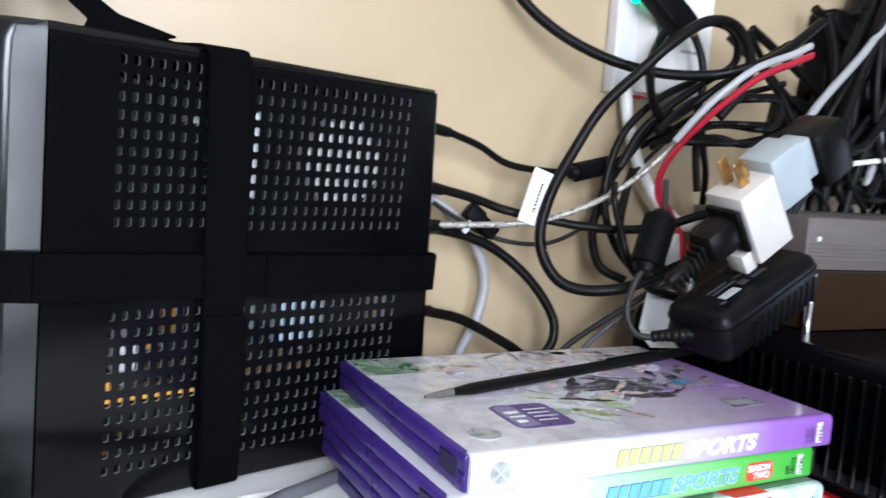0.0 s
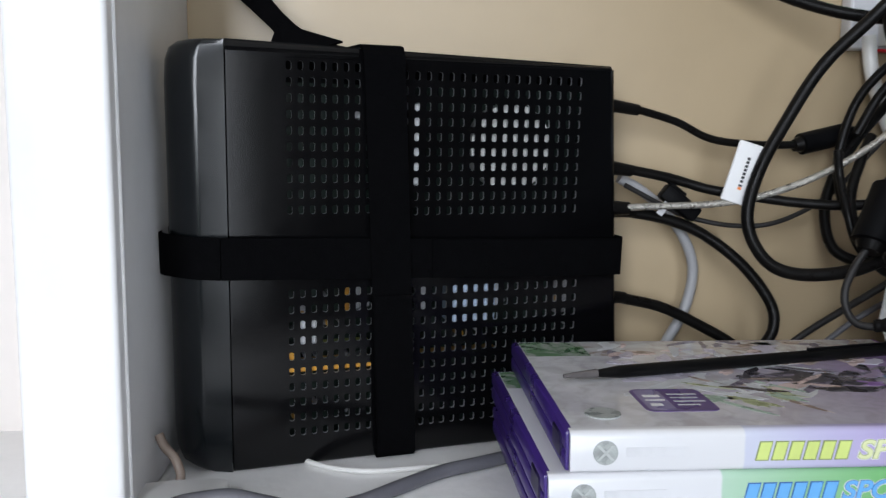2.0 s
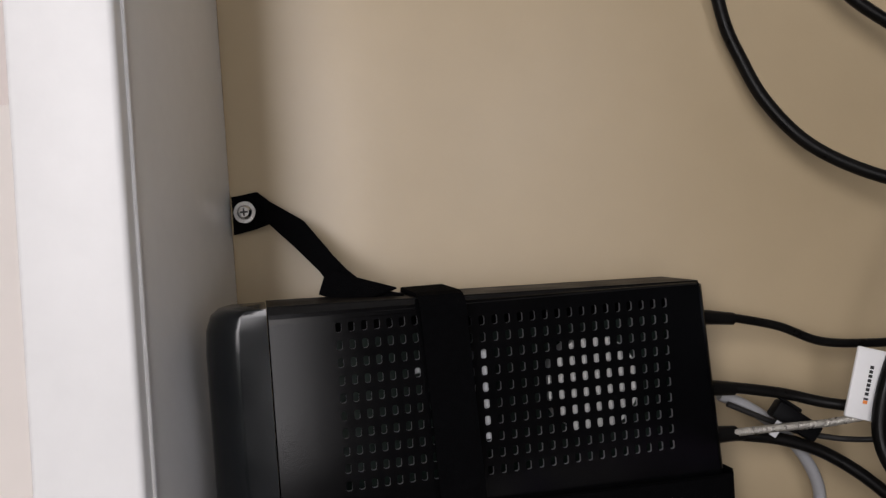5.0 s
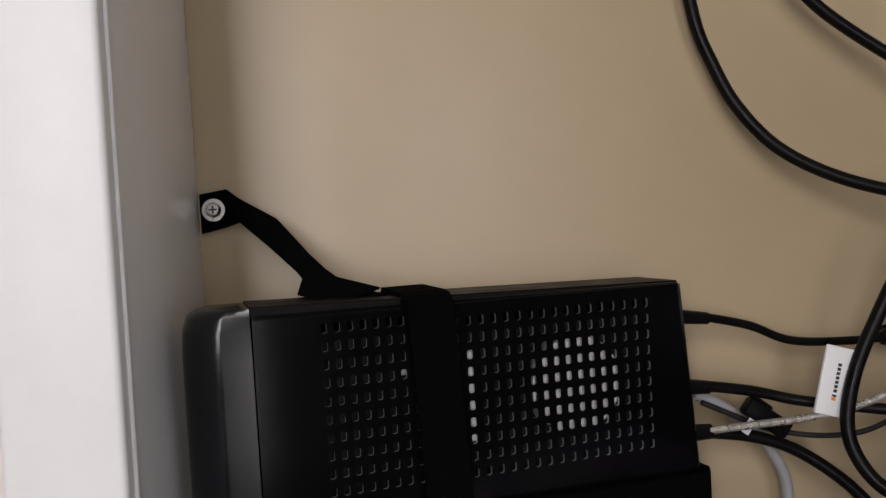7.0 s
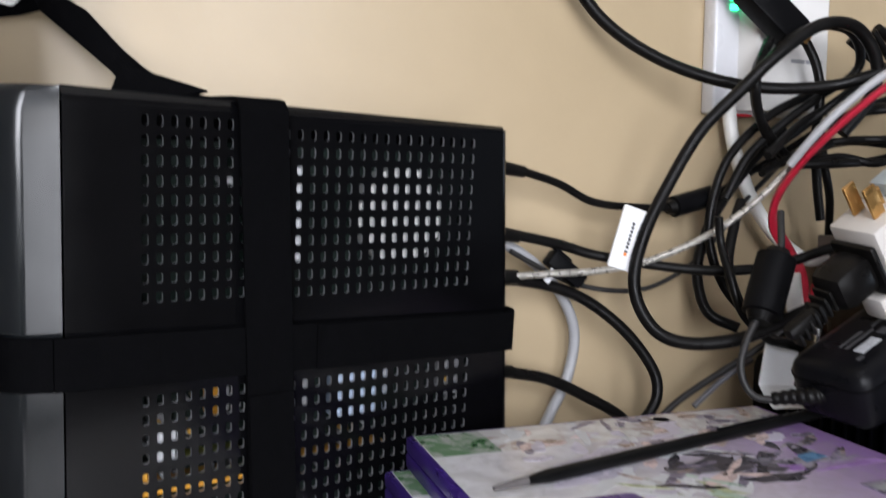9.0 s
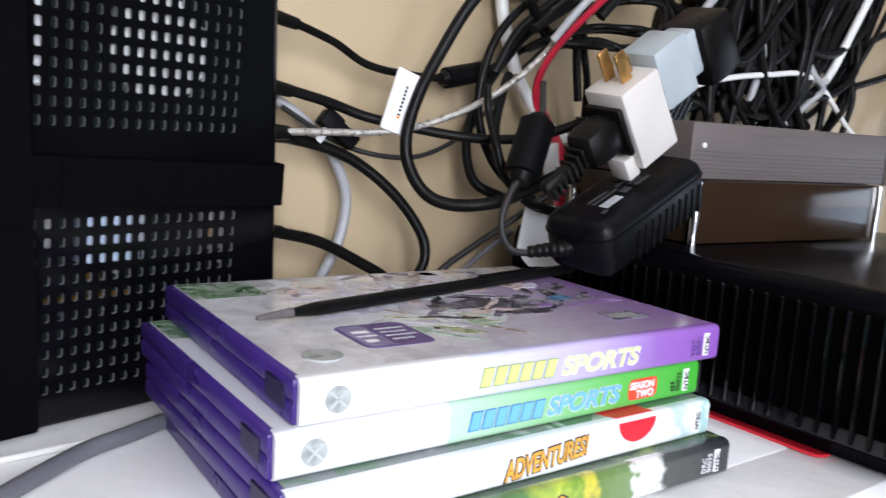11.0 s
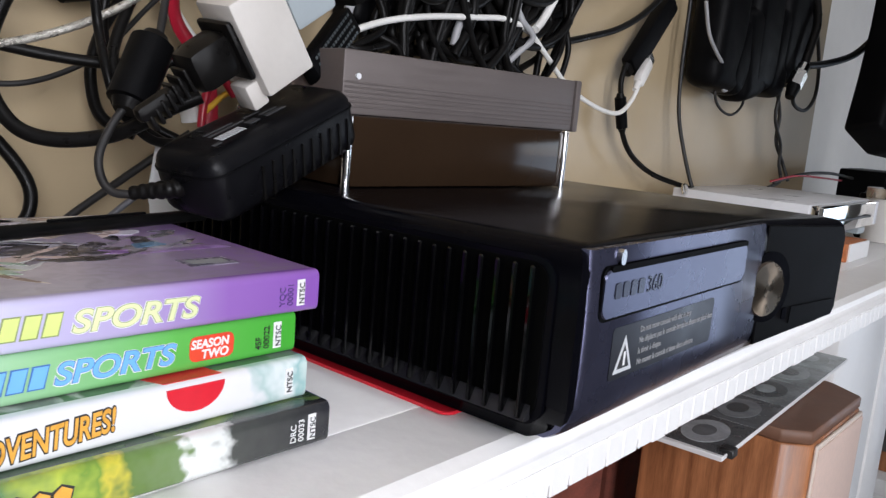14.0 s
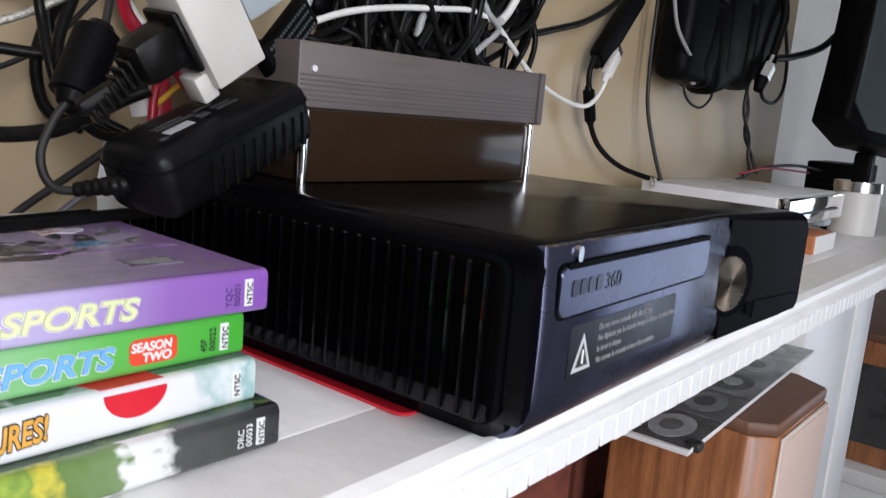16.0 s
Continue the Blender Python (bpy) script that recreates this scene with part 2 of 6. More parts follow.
# ---------------------------------------------------------------- room
BASE = pose(0.045, 0.434, 0.0, 0, 0, 1.5)  # corner of the chimney wall and the white upright; x runs along the wall


def setting(name, bm, material, label, m=BASE, smooth=False):
    ob = obj(name, bm, material, smooth=smooth)
    ob.matrix_world = m
    return tagged(ob, label, name.split("_")[0], kind="structure")


setting("wall_back", rbox(-0.04, 1.56, 0.0, 0.14, 0.0, 2.6, 0.0), M_WALL, "beige painted wall above the white mantel shelf")
setting("wall_alcove", rbox(1.56, 3.6, 0.055, 0.2, 0.0, 2.6, 0.0), M_WALL_PALE, "pale painted wall set back beside the chimney breast")
setting("wall_left", rbox(-1.65, -1.5, -3.1, 0.2, 0.0, 2.6, 0.0), M_ROOM, "unseen side wall, dark grey to keep reflections low")
setting("wall_left_return", rbox(-1.5, -0.04, 0.0, 0.14, 0.0, 2.6, 0.0), M_WALL_WARM, "plain warm painted wall beside the shelf")


setting("wall_left_panel", rbox(-1.5, -0.06, -0.012, 0.001, 0.0, 1.515, 0.002), mat("pale_panel_paint", (0.74, 0.69, 0.65), 0.6, var=0.04, scale=5), "pale painted panel on the wall behind the upright")


def pierced(name, along, at, a0, a1, holes, z_hole, material, label):
    """A wall with window openings."""
    bm = bmesh.new()
    solid, last = [], a0
    for h0, h1 in holes:
        solid += [(last, h0, 0, 2.6), (h0, h1, 0, z_hole[0]), (h0, h1, z_hole[1], 2.6)]
        last = h1
    solid.append((last, a1, 0, 2.6))
    for u0, u1, z0, z1 in solid:
        if along == "x":
            rbox(u0, u1, at, at + 0.15, z0, z1, 0.0, bm=bm)
        else:
            rbox(at, at + 0.15, u0, u1, z0, z1, 0.0, bm=bm)
    setting(name, bm, material, label, Matrix())


pierced("wall_window_side", "y", 3.6, -2.7, 0.75, [(-1.66, -0.40)], (0.36, 1.62), M_ROOM, "unseen dark grey wall with an opening for the side fill lamp")
# Unseen walls: near part steepens the falloff, far part keeps console reflections.
pierced("wall_window_back", "x", -1.23, -1.6, 1.30, [(-0.48, -0.05), (0.26, 0.56)], (0.79, 2.26), M_ROOM, "unseen dark wall set close, with openings for two window lamps")
setting("wall_far_return", rbox(1.30, 1.45, -1.95, -1.08, 0.0, 2.6, 0.0), M_ROOM, "unseen wall step joining the near and far dark walls", Matrix())
setting("wall_far", rbox(1.45, 3.6, -1.95, -1.80, 0.0, 2.6, 0.0), M_ROOM, "unseen dark wall kept far back for the console reflections", Matrix())
setting("floor", rbox(-1.7, 3.8, -2.8, 0.8, -0.1, 0.0, 0.0), M_FLOOR, "wooden floor, kept dark for reflections in the black panels", Matrix())
setting("ceiling", rbox(-1.7, 3.8, -2.8, 0.8, 2.6, 2.7, 0.0), M_CEIL, "plain white painted ceiling", Matrix())
setting("ground", rbox(-60, 60, -60, 60, -0.6, -0.5, 0.0), mat("grass_ground", (0.07, 0.10, 0.04), 0.9, var=0.3, scale=1), "grass outside the windows", Matrix())

# ---------------------------------------------------------------- mantel
mantel = thing("fireplace_mantel", "white painted wooden mantel with a dentil moulding under its shelf", "mantel", BASE)
part("shelf_board", rbox(-0.9, 1.9, -0.222, -0.002, S - 0.022, S, 0.0015), M_MANTEL, mantel)
nose = [(-0.222, S - 0.022), (-0.222, S - 0.0005), (-0.262, S - 0.0005), (-0.2675, S - 0.003), (-0.2685, S - 0.0065), (-0.266, S - 0.0085), (-0.2695, S - 0.0105),
        (-0.2720, S - 0.0135), (-0.2705, S - 0.0155), (-0.2660, S - 0.0165), (-0.2660, S - 0.022)]
part("nosing", prism(nose, -0.9, 1.9, "x"), M_MANTEL, mantel, "rounded and grooved front edge", smooth=False)
tooth = bmesh.new()
rbox(0, 0.0132, -0.2716, -0.262, S - 0.0285, S - 0.0150, 0.0006, 1, bm=tooth)
tooth_ob = part("dentil", tooth, M_MANTEL, mantel, smooth=False)
tooth_ob.location.x = -0.2
for k in range(1, 145):
    o = new("dentil", tooth_ob.data)
    o.parent, o.location = mantel, (-0.2 + 0.0145 * k + random.uniform(-0.0006, 0.0006), 0, random.uniform(-0.0005, 0.0005))
part("fascia", rbox(-0.9, 1.9, -0.2706, -0.2605, S - 0.0245, S - 0.0155, 0.0008, 1), M_MANTEL, mantel)
part("frieze", rbox(-0.9, 1.9, -0.245, -0.002, S - 0.034, S - 0.0225, 0.001), M_MANTEL, mantel)
part("pilaster", rbox(1.06, 1.275, -0.215, -0.002, 0.0, S - 0.0345, 0.004), M_WHITE, mantel, "white painted square post")
part("pilaster_edge", rbox(1.2755, 1.365, -0.218, -0.002, 0.0, S - 0.0345, 0.004), M_WHITE, mantel, "white painted square post")
part("pilaster", rbox(-0.45, -0.27, -0.215, -0.002, 0.0, S - 0.0345, 0.004), M_WHITE, mantel, "white painted square post")

surround = thing("brick_surround", "dark red brick fireplace surround under the mantel", "fireplace", BASE)
part("mortar_bed", rbox(-0.27, 1.06, -0.085, -0.002, 0.0, S - 0.035, 0.0), M_MORTAR, surround)
bk = [rbox(0, 0.205, -0.097, -0.084, 0, 0.062, 0.003, 1)]
brick0 = part("brick", bk[0], M_BRICK, surround, smooth=False)
brick0.location = (-0.26, 0, S - 0.104)
for row in range(9):
    for col in range(7):
        if row == 0 and col == 0:
            continue
        x = -0.26 + col * 0.215 - (0.107 if row % 2 else 0)
        if x < -0.27 or x > 0.85:
            continue
        o = new("brick", brick0.data)
        o.parent, o.location = surround, (x, random.uniform(-0.002, 0.001), S - 0.104 - row * 0.0715)

# white upright in the corner, standing on the shelf
upright = thing("upright_board", "white gloss painted upright board in the wall corner", "board", pose(0.0445, 0.434, S, 0, 0.15, 2.3))
part("board", rbox(-0.038, 0.0, -0.147, -0.0015, 0.0005, 1.2, 0.0025, 3), M_WHITE, upright)
part("edge_bead", rbox(-0.0015, 0.0012, -0.1395, -0.1375, 0.0005, 1.2, 0.0004, 1), M_WHITE, upright)

# ---------------------------------------------------------------- ventilated black box on edge
DV = axes((0.084, 0.353, S), (math.cos(radians(15)), math.sin(radians(15)), 0), (0, 1, 0), Vector((math.sin(radians(15)) * math.sin(radians(4)), -math.cos(radians(15)) * math.sin(radians(4)), math.cos(radians(4)))))
DEPTH = 0.036


def edge_right(h):
    return 0.2045 - 0.0145 * h / 0.2


def edge_top(u):
    return 0.2025 - 0.0285 * max(0.0, u) / 1.0


def vent_plate():
    """Sheet with four fields of slots, each slot cut through."""
    bm = bmesh.new()
    fields = [(0.0235, 0.0605, 8, 0.1922, 0.1265, 10), (0.0785, 0.1700, 17, 0.1895, 0.1250, 10), (0.0238, 0.0615, 8, 0.0865, 0.0175, 10), (0.0835, 0.1727, 17, 0.0850, 0.0165, 10)]
    hw, hh, th = 0.00122, 0.0020, 0.0013

    def quad(a, b, c, d):
        bm.faces.new([bm.verts.new(q) for q in (a, b, c, d)])

    spans = []
    for (u0, u1, nc, h0, h1, nr) in fields:
        pu, ph = (u1 - u0) / (nc - 1), (h0 - h1) / (nr - 1)
        spans.append((u0 - pu / 2, u1 + pu / 2, h1 - ph / 2, h0 + ph / 2))
        for i in range(nc):
            for j in range(nr):
                cu, ch = u0 + i * pu, h1 + j * ph
                outer = [(cu - pu / 2, ch - ph / 2), (cu + pu / 2, ch - ph / 2), (cu + pu / 2, ch + ph / 2), (cu - pu / 2, ch + ph / 2)]
                k = 0.0006
                inner = [(cu - hw + k, ch - hh), (cu + hw - k, ch - hh), (cu + hw, ch - hh + k), (cu + hw, ch + hh - k), (cu + hw - k, ch + hh), (cu - hw + k, ch + hh), (cu - hw, ch + hh - k), (cu - hw, ch - hh + k)]
                iv = [bm.verts.new((p[0], 0, p[1])) for p in inner]
                ib = [bm.verts.new((p[0], th, p[1])) for p in inner]
                ov = [bm.verts.new((p[0], 0, p[1])) for p in outer]
                for a, b, o in ((0, 1, 0), (2, 3, 1), (4, 5, 2), (6, 7, 3)):
                    bm.faces.new((ov[o], ov[(o + 1) % 4], iv[b], iv[a]))
                for a, b, o in ((1, 2, 1), (3, 4, 2), (5, 6, 3), (7, 0, 0)):
                    bm.faces.new((ov[o], iv[b], iv[a]))
                for a in range(8):
                    bm.faces.new((iv[a], iv[(a + 1) % 8], ib[(a + 1) % 8], ib[a])).material_index = 1
    a, b, c, d = spans
    # plain strips between the fields
    def strip(u0, u1, h0, h1):
        quad((u0, 0, h0), (u1, 0, h0), (u1, 0, h1), (u0, 0, h1))

    B = 0.0025
    top = 0.1955
    left = -0.004
    for (f, g, lo, hi) in ((c, d, B, 0.1060), (a, b, 0.1060, top)):
        strip(left, f[0], lo, hi)
        strip(f[0], f[1], lo, f[2]), strip(f[0], f[1], f[3], hi)
        strip(f[1], g[0], lo, hi)
        strip(g[0], g[1], lo, g[2]), strip(g[0], g[1], g[3], hi)
        quad((g[1], 0, lo), (edge_right(lo) - 0.003, 0, lo), (edge_right(hi) - 0.003, 0, hi), (g[1], 0, hi))
    # rounded rims at the top, the bottom and the right end
    for z0, zs in ((top, 1), (B, -1)):
        prev = None
        for k in range(5):
            ang = radians(90 * k / 4)
            r = 0.003 if zs > 0 else 0.0025
            y, dz = r * (1 - math.cos(ang)), r * math.sin(ang) * zs
            cur = ((left, y, z0 + dz + (0.0038 * (k / 4) if zs > 0 else 0)), (edge_right(z0) - 0.003, y, z0 + dz - (0.001 if zs > 0 else 0) * k / 4))
            if prev:
                quad(prev[0], prev[1], cur[1], cur[0])
            prev = cur
    prev = None
    for k in range(5):
        ang = radians(90 * k / 4)
        y, du = 0.003 * (1 - math.cos(ang)), 0.003 * math.sin(ang)
        cur = ((edge_right(B) - 0.003 + du, y, B - 0.002 * k / 4), (edge_right(top) - 0.003 + du, y, top + 0.001 * k / 4))
        if prev:
            quad(prev[0], prev[1], cur[1], cur[0])
        prev = cur
    bmesh.ops.remove_doubles(bm, verts=bm.verts, dist=0.00001)
    return bm


box = thing("set_top_box", "black ventilated set-top box on its edge, bound with straps", "box", DV)
plate = part("vent_panel", vent_plate(), [M_BLACK_PANEL, mat("bare_punched_edge", (0.58, 0.58, 0.60), 0.34, metal=0.8)], box, "black perforated steel side", smooth=False)
zt = 0.199
for pts, y0 in (
    ([(-0.004, 0.0), (-0.004, 0.0022), (edge_right(0) - 0.0015, 0.0022), (edge_right(0), 0.0)], 0.003),
    ([(-0.004, 0.1985), (-0.004, 0.2028), (edge_right(zt) - 0.001, 0.1980), (edge_right(zt), 0.1955)], 0.003),
    ([(edge_right(0) - 0.0018, 0.0), (edge_right(0), 0.0), (edge_right(zt), 0.1965), (edge_right(zt) - 0.0018, 0.1965)], 0.003),
    ([(-0.004, 0.0), (edge_right(0), 0.0), (edge_right(zt), 0.197), (-0.004, 0.2026)], DEPTH - 0.0015),
):
    part("shell_panel", prism(pts, y0, DEPTH, "y"), M_BLACK, box, smooth=False)
bez = [(-0.0046, 0.0008), (-0.0056, 0.0009), (-0.0158, 0.00197), (-0.0170, 0.0021), (-0.0200, 0.0034), (-0.0255, 0.0085), (-0.0288, 0.0140), (-0.0300, 0.0200), (-0.0300, DEPTH - 0.004), (-0.027, DEPTH), (-0.0046, DEPTH)]
bb = bmesh.new()
hs = [0.0, 0.0010, 0.0035, 0.0095, 0.0200, 0.1830, 0.1935, 0.1990, 0.2015, 0.2023]
ins = [0.0070, 0.0045, 0.0020, 0.0005, 0.0, 0.0, 0.0005, 0.0020, 0.0045, 0.0070]
rings = []
for h, k in zip(hs, ins):
    ring = []
    for (u, v) in bez:
        f = (-0.0046 - u) / 0.0254
        ring.append(bb.verts.new((u + k * max(0, f) * 1.3, v + k * 0.35 * min(1, f * 1.5) if v < DEPTH - 0.005 else v, h)))
    rings.append(ring)
for a, b in zip(rings, rings[1:]):
    for k in range(len(bez)):
        bb.faces.new((a[k], a[(k + 1) % len(bez)], b[(k + 1) % len(bez)], b[k]))
bb.faces.new(rings[0]), bb.faces.new(rings[-1])
part("front_bezel", bb, M_BEZEL, box, "satin black bevelled front")
part("circuit_board", rbox(0.004, 0.186, 0.016, 0.0176, 0.006, 0.185, 0.0), mat("dark_circuit_board", (0.012, 0.030, 0.022), 0.5, var=0.4, scale=200), box)
fan = prism([(0.1350 + 0.0218 * math.cos(a), 0.1560 + 0.0218 * math.sin(a)) for a in [2 * math.pi * k / 28 for k in range(28)]], 0.0028, 0.012, "y")
part("fan_sticker", fan, mat("pale_fan_hub", (0.52, 0.52, 0.50), 0.5, var=0.15, scale=80), box)
def component(u0, u1, h0, h1, m, v=0.0026):
    part("component", rbox(u0, u1, v, 0.015, h0, h1, 0.0006, 1), m, box)
M_COMP_W = mat("white_connector", (0.46, 0.47, 0.48), 0.45, var=0.1)
M_COMP_B = mat("pale_blue_connector", (0.36, 0.44, 0.56), 0.45, var=0.1)
M_COMP_Y = mat("yellow_copper_coil", (0.62, 0.30, 0.02), 0.4, var=0.3, scale=300)
component(0.0812, 0.0880, 0.1375, 0.1765, M_COMP_W)
component(0.0265, 0.0360, 0.0600, 0.0740, M_COMP_W)
component(0.0270, 0.0330, 0.0740, 0.0790, M_INK_GREY, 0.006)
component(0.0215, 0.0640, 0.0468, 0.0505, M_COMP_Y)
component(0.0215, 0.0255, 0.0505, 0.0575, M_COMP_Y)
component(0.0835, 0.1330, 0.0470, 0.0505, M_COMP_Y, 0.006)
component(0.0400, 0.0640, 0.0560, 0.0590, mat("olive_component", (0.30, 0.32, 0.03), 0.5), 0.006)
component(0.0500, 0.0540, 0.0740, 0.0880, M_COMP_Y, 0.006)
component(0.0548, 0.0585, 0.0760, 0.0880, M_COMP_W, 0.006)
component(0.1040, 0.1290, 0.0665, 0.0880, M_COMP_B)
component(0.0880, 0.0925, 0.0740, 0.0880, M_COMP_W, 0.005)
component(0.1290, 0.1312, 0.0740, 0.0880, M_COMP_W, 0.004)
component(0.1640, 0.1740, 0.0680, 0.0880, M_INK_GREY, 0.005)
component(0.0540, 0.0590, 0.1690, 0.1735, M_COMP_W, 0.004)
rc = random.Random(7)
M_COMP_G = mat("grey_component", (0.22, 0.22, 0.23), 0.4, metal=0.3, var=0.2)
M_COMP_O = mat("ochre_component", (0.40, 0.22, 0.03), 0.45, var=0.3)
for k in range(46):
    u, h = (rc.uniform(0.022, 0.060) if k % 5 < 3 else rc.uniform(0.09, 0.172)), rc.uniform(0.018, 0.088)
    w, t = rc.uniform(0.0012, 0.0034), rc.uniform(0.0012, 0.0040)
    component(u, u + w, h, h + t, rc.choice((M_COMP_G, M_COMP_G, M_COMP_W, M_COMP_O, M_COMP_G)), rc.uniform(0.0022, 0.006))


def band(name, pts_a, pts_b, th, material, parent):
    """A flat webbing strip between two edge lines."""
    bm = bmesh.new()
    rows = []
    for a, b, n in zip(pts_a, pts_b, range(len(pts_a))):
        a, b = Vector(a), Vector(b)
        d = (Vector(pts_a[min(n + 1, len(pts_a) - 1)]) - Vector(pts_a[max(n - 1, 0)])).normalized()
        nn = d.cross(b - a).normalized() * th
        rows.append([bm.verts.new(q) for q in (a, b, b + nn, a + nn)])
    for a, b in zip(rows, rows[1:]):
        for k in range(4):
            bm.faces.new((a[k], a[(k + 1) % 4], b[(k + 1) % 4], b[k]))
    bm.faces.new(rows[0]), bm.faces.new(rows[-1])
    return part(name, bm, material, parent, smooth=False)


# straps round the box
hstrap = thing("velcro_strap", "wide black hook-and-loop strap bound round the set-top box lengthwise", "strap", DV, "straps")
loop = [(-0.008, -0.0022), (0.04, -0.0022), (0.10, -0.0026), (0.17, -0.0022), (0.198, -0.0018), (0.2005, 0.003), (0.2005, DEPTH + 0.001), (0.19, DEPTH + 0.0022),
        (-0.020, DEPTH + 0.0022), (-0.0325, DEPTH), (-0.0335, 0.018), (-0.0310, 0.0125), (-0.0205, 0.0022), (-0.017, 0.0002), (-0.008, -0.0020)]
def hs_lo(u): return 0.0955 - (0.0975 - 0.0915) * max(0, u + 0.02) / 0.21
band("strap", [(u, v, hs_lo(u)) for u, v in loop], [(u, v, hs_lo(u) + 0.0195) for u, v in loop], 0.0016, M_VELCRO, hstrap)
band("strap_end", [(u, -0.0040, hs_lo(u) + 0.0003) for u in (0.092, 0.13, 0.165, 0.194)], [(u, -0.0040, hs_lo(u) + 0.0192) for u in (0.092, 0.13, 0.165, 0.194)], 0.0012, M_VELCRO, hstrap)
vstrap = thing("velcro_strap", "wide black hook-and-loop strap bound over the set-top box", "strap", DV, "straps")
loop2 = [(0.0032, -0.004), (0.03, -0.0040), (0.10, -0.0044), (0.16, -0.0040), (0.1980, -0.0038), (0.2008, -0.0012), (0.2016, 0.004), (0.2020, DEPTH), (0.1985, DEPTH + 0.004),
         (0.10, DEPTH + 0.004), (0.002, DEPTH + 0.002), (0.0006, DEPTH - 0.002), (0.0006, 0.0), (0.0032, -0.0038)]
def vs_l(h): return 0.0655 - 0.0085 * h / 0.2
band("strap", [(vs_l(h) + 0.0195, v, h) for h, v in loop2], [(vs_l(h), v, h) for h, v in loop2], 0.0016, M_VELCRO, vstrap)
band("strap_end", [(vs_l(h) + 0.0192, -0.0058, h) for h in (0.012, 0.05, 0.085)], [(vs_l(h) + 0.0003, -0.0058, h) for h in (0.012, 0.05, 0.085)], 0.0012, M_VELCRO, vstrap)
anchor = thing("anchor_strap", "twisted black webbing strap screwed to the wall above the set-top box", "strap", Matrix(), "straps")
band("strap", [(0.0465, 0.4285, 1.4585), (0.060, 0.4275, 1.4600), (0.066, 0.426, 1.4550), (0.0855, 0.414, 1.4425), (0.101, 0.398, 1.4240), (0.1085, 0.388, 1.4165), (0.118, 0.379, 1.4090), (0.128, 0.373, 1.4050), (0.136, 0.370, 1.4030)],
     [(0.0465, 0.4285, 1.4390), (0.058, 0.4275, 1.4410), (0.066, 0.4225, 1.4430), (0.082, 0.409, 1.4285), (0.095, 0.397, 1.4160), (0.1000, 0.390, 1.4100), (0.104, 0.380, 1.4030), (0.110, 0.372, 1.4005), (0.115, 0.370, 1.4000)], 0.0014, M_VELCRO, anchor)
band("strap_fold", [(0.1005, 0.3835, 1.4165), (0.112, 0.3775, 1.4128), (0.133, 0.3700, 1.4060)], [(0.0965, 0.3820, 1.4055), (0.105, 0.3745, 1.4030), (0.118, 0.3680, 1.4015)], 0.0012, M_VELCRO, anchor)
screw = thing("screw", "pan-head steel screw with a washer through the strap", "screw", pose(0.0535, 0.4265, 1.4500, 90, 0, 2))
part("washer", rod((0, 0, -0.0012), (0, 0, 0.0006), 0.0056, sides=24), M_STEEL, screw)
part("head", rod((0, 0, 0.0004), (0, 0, 0.0022), 0.0040, 0.0026, sides=20), M_STEEL, screw)
# Raised black cross that paints the shade of the screw recess.
cross = rbox(-0.0020, 0.0020, -0.0004, 0.0004, 0.0019, 0.0024, 0.0)
rbox(-0.0004, 0.0004, -0.0020, 0.0020, 0.0019, 0.00245, 0.0, bm=cross)
part("cross_slot_shade", cross, M_INK, screw)

# ---------------------------------------------------------------- game cases
CASE_L, CASE_D, CASE_H = 0.187, 0.1365, 0.0142


def spot_mat(name, base, spots, scale, rough=0.22, seed=0.0):
    """Printed sleeve: a base colour with patches of other inks under a clear film."""
    m = bpy.data.materials.new(name)
    m.use_nodes = True
    nd, lk = m.node_tree.nodes, m.node_tree.links
    bs = nd["Principled BSDF"]
    tc, mp = nd.new("ShaderNodeTexCoord"), nd.new("ShaderNodeMapping")
    mp.inputs["Location"].default_value = (seed, seed * 0.7, seed * 0.3)
    lk.new(tc.outputs["Object"], mp.inputs["Vector"])
    col = None
    for k, (c, lo, hi) in enumerate(spots):
        n = nd.new("ShaderNodeTexNoise")
        n.inputs["Scale"].default_value, n.inputs["Detail"].default_value, n.inputs["Distortion"].default_value = scale * (1 + 0.37 * k), 5, 1.2
        mp2 = nd.new("ShaderNodeMapping")
        mp2.inputs["Location"].default_value = (3.1 * k + seed, 1.7 * k, 0.9 * k)
        lk.new(mp.outputs[0], mp2.inputs["Vector"])
        lk.new(mp2.outputs[0], n.inputs["Vector"])
        r = nd.new("ShaderNodeMapRange")
        r.inputs["From Min"].default_value, r.inputs["From Max"].default_value = lo, hi
        lk.new(n.outputs["Fac"], r.inputs["Value"])
        mx = nd.new("ShaderNodeMix")
        mx.data_type = "RGBA"
        lk.new(r.outputs[0], mx.inputs["Factor"])
        if col is None:
            mx.inputs["A"].default_value = (*base, 1)
        else:
            lk.new(col, mx.inputs["A"])
        mx.inputs["B"].default_value = (*c, 1)
        col = mx.outputs["Result"]
    lk.new(col, bs.inputs["Base Color"])
    bs.inputs["Roughness"].default_value = rough
    bs.inputs["Coat Weight"].default_value = 0.4
    bs.inputs["Coat Roughness"].default_value = 0.12
    return m


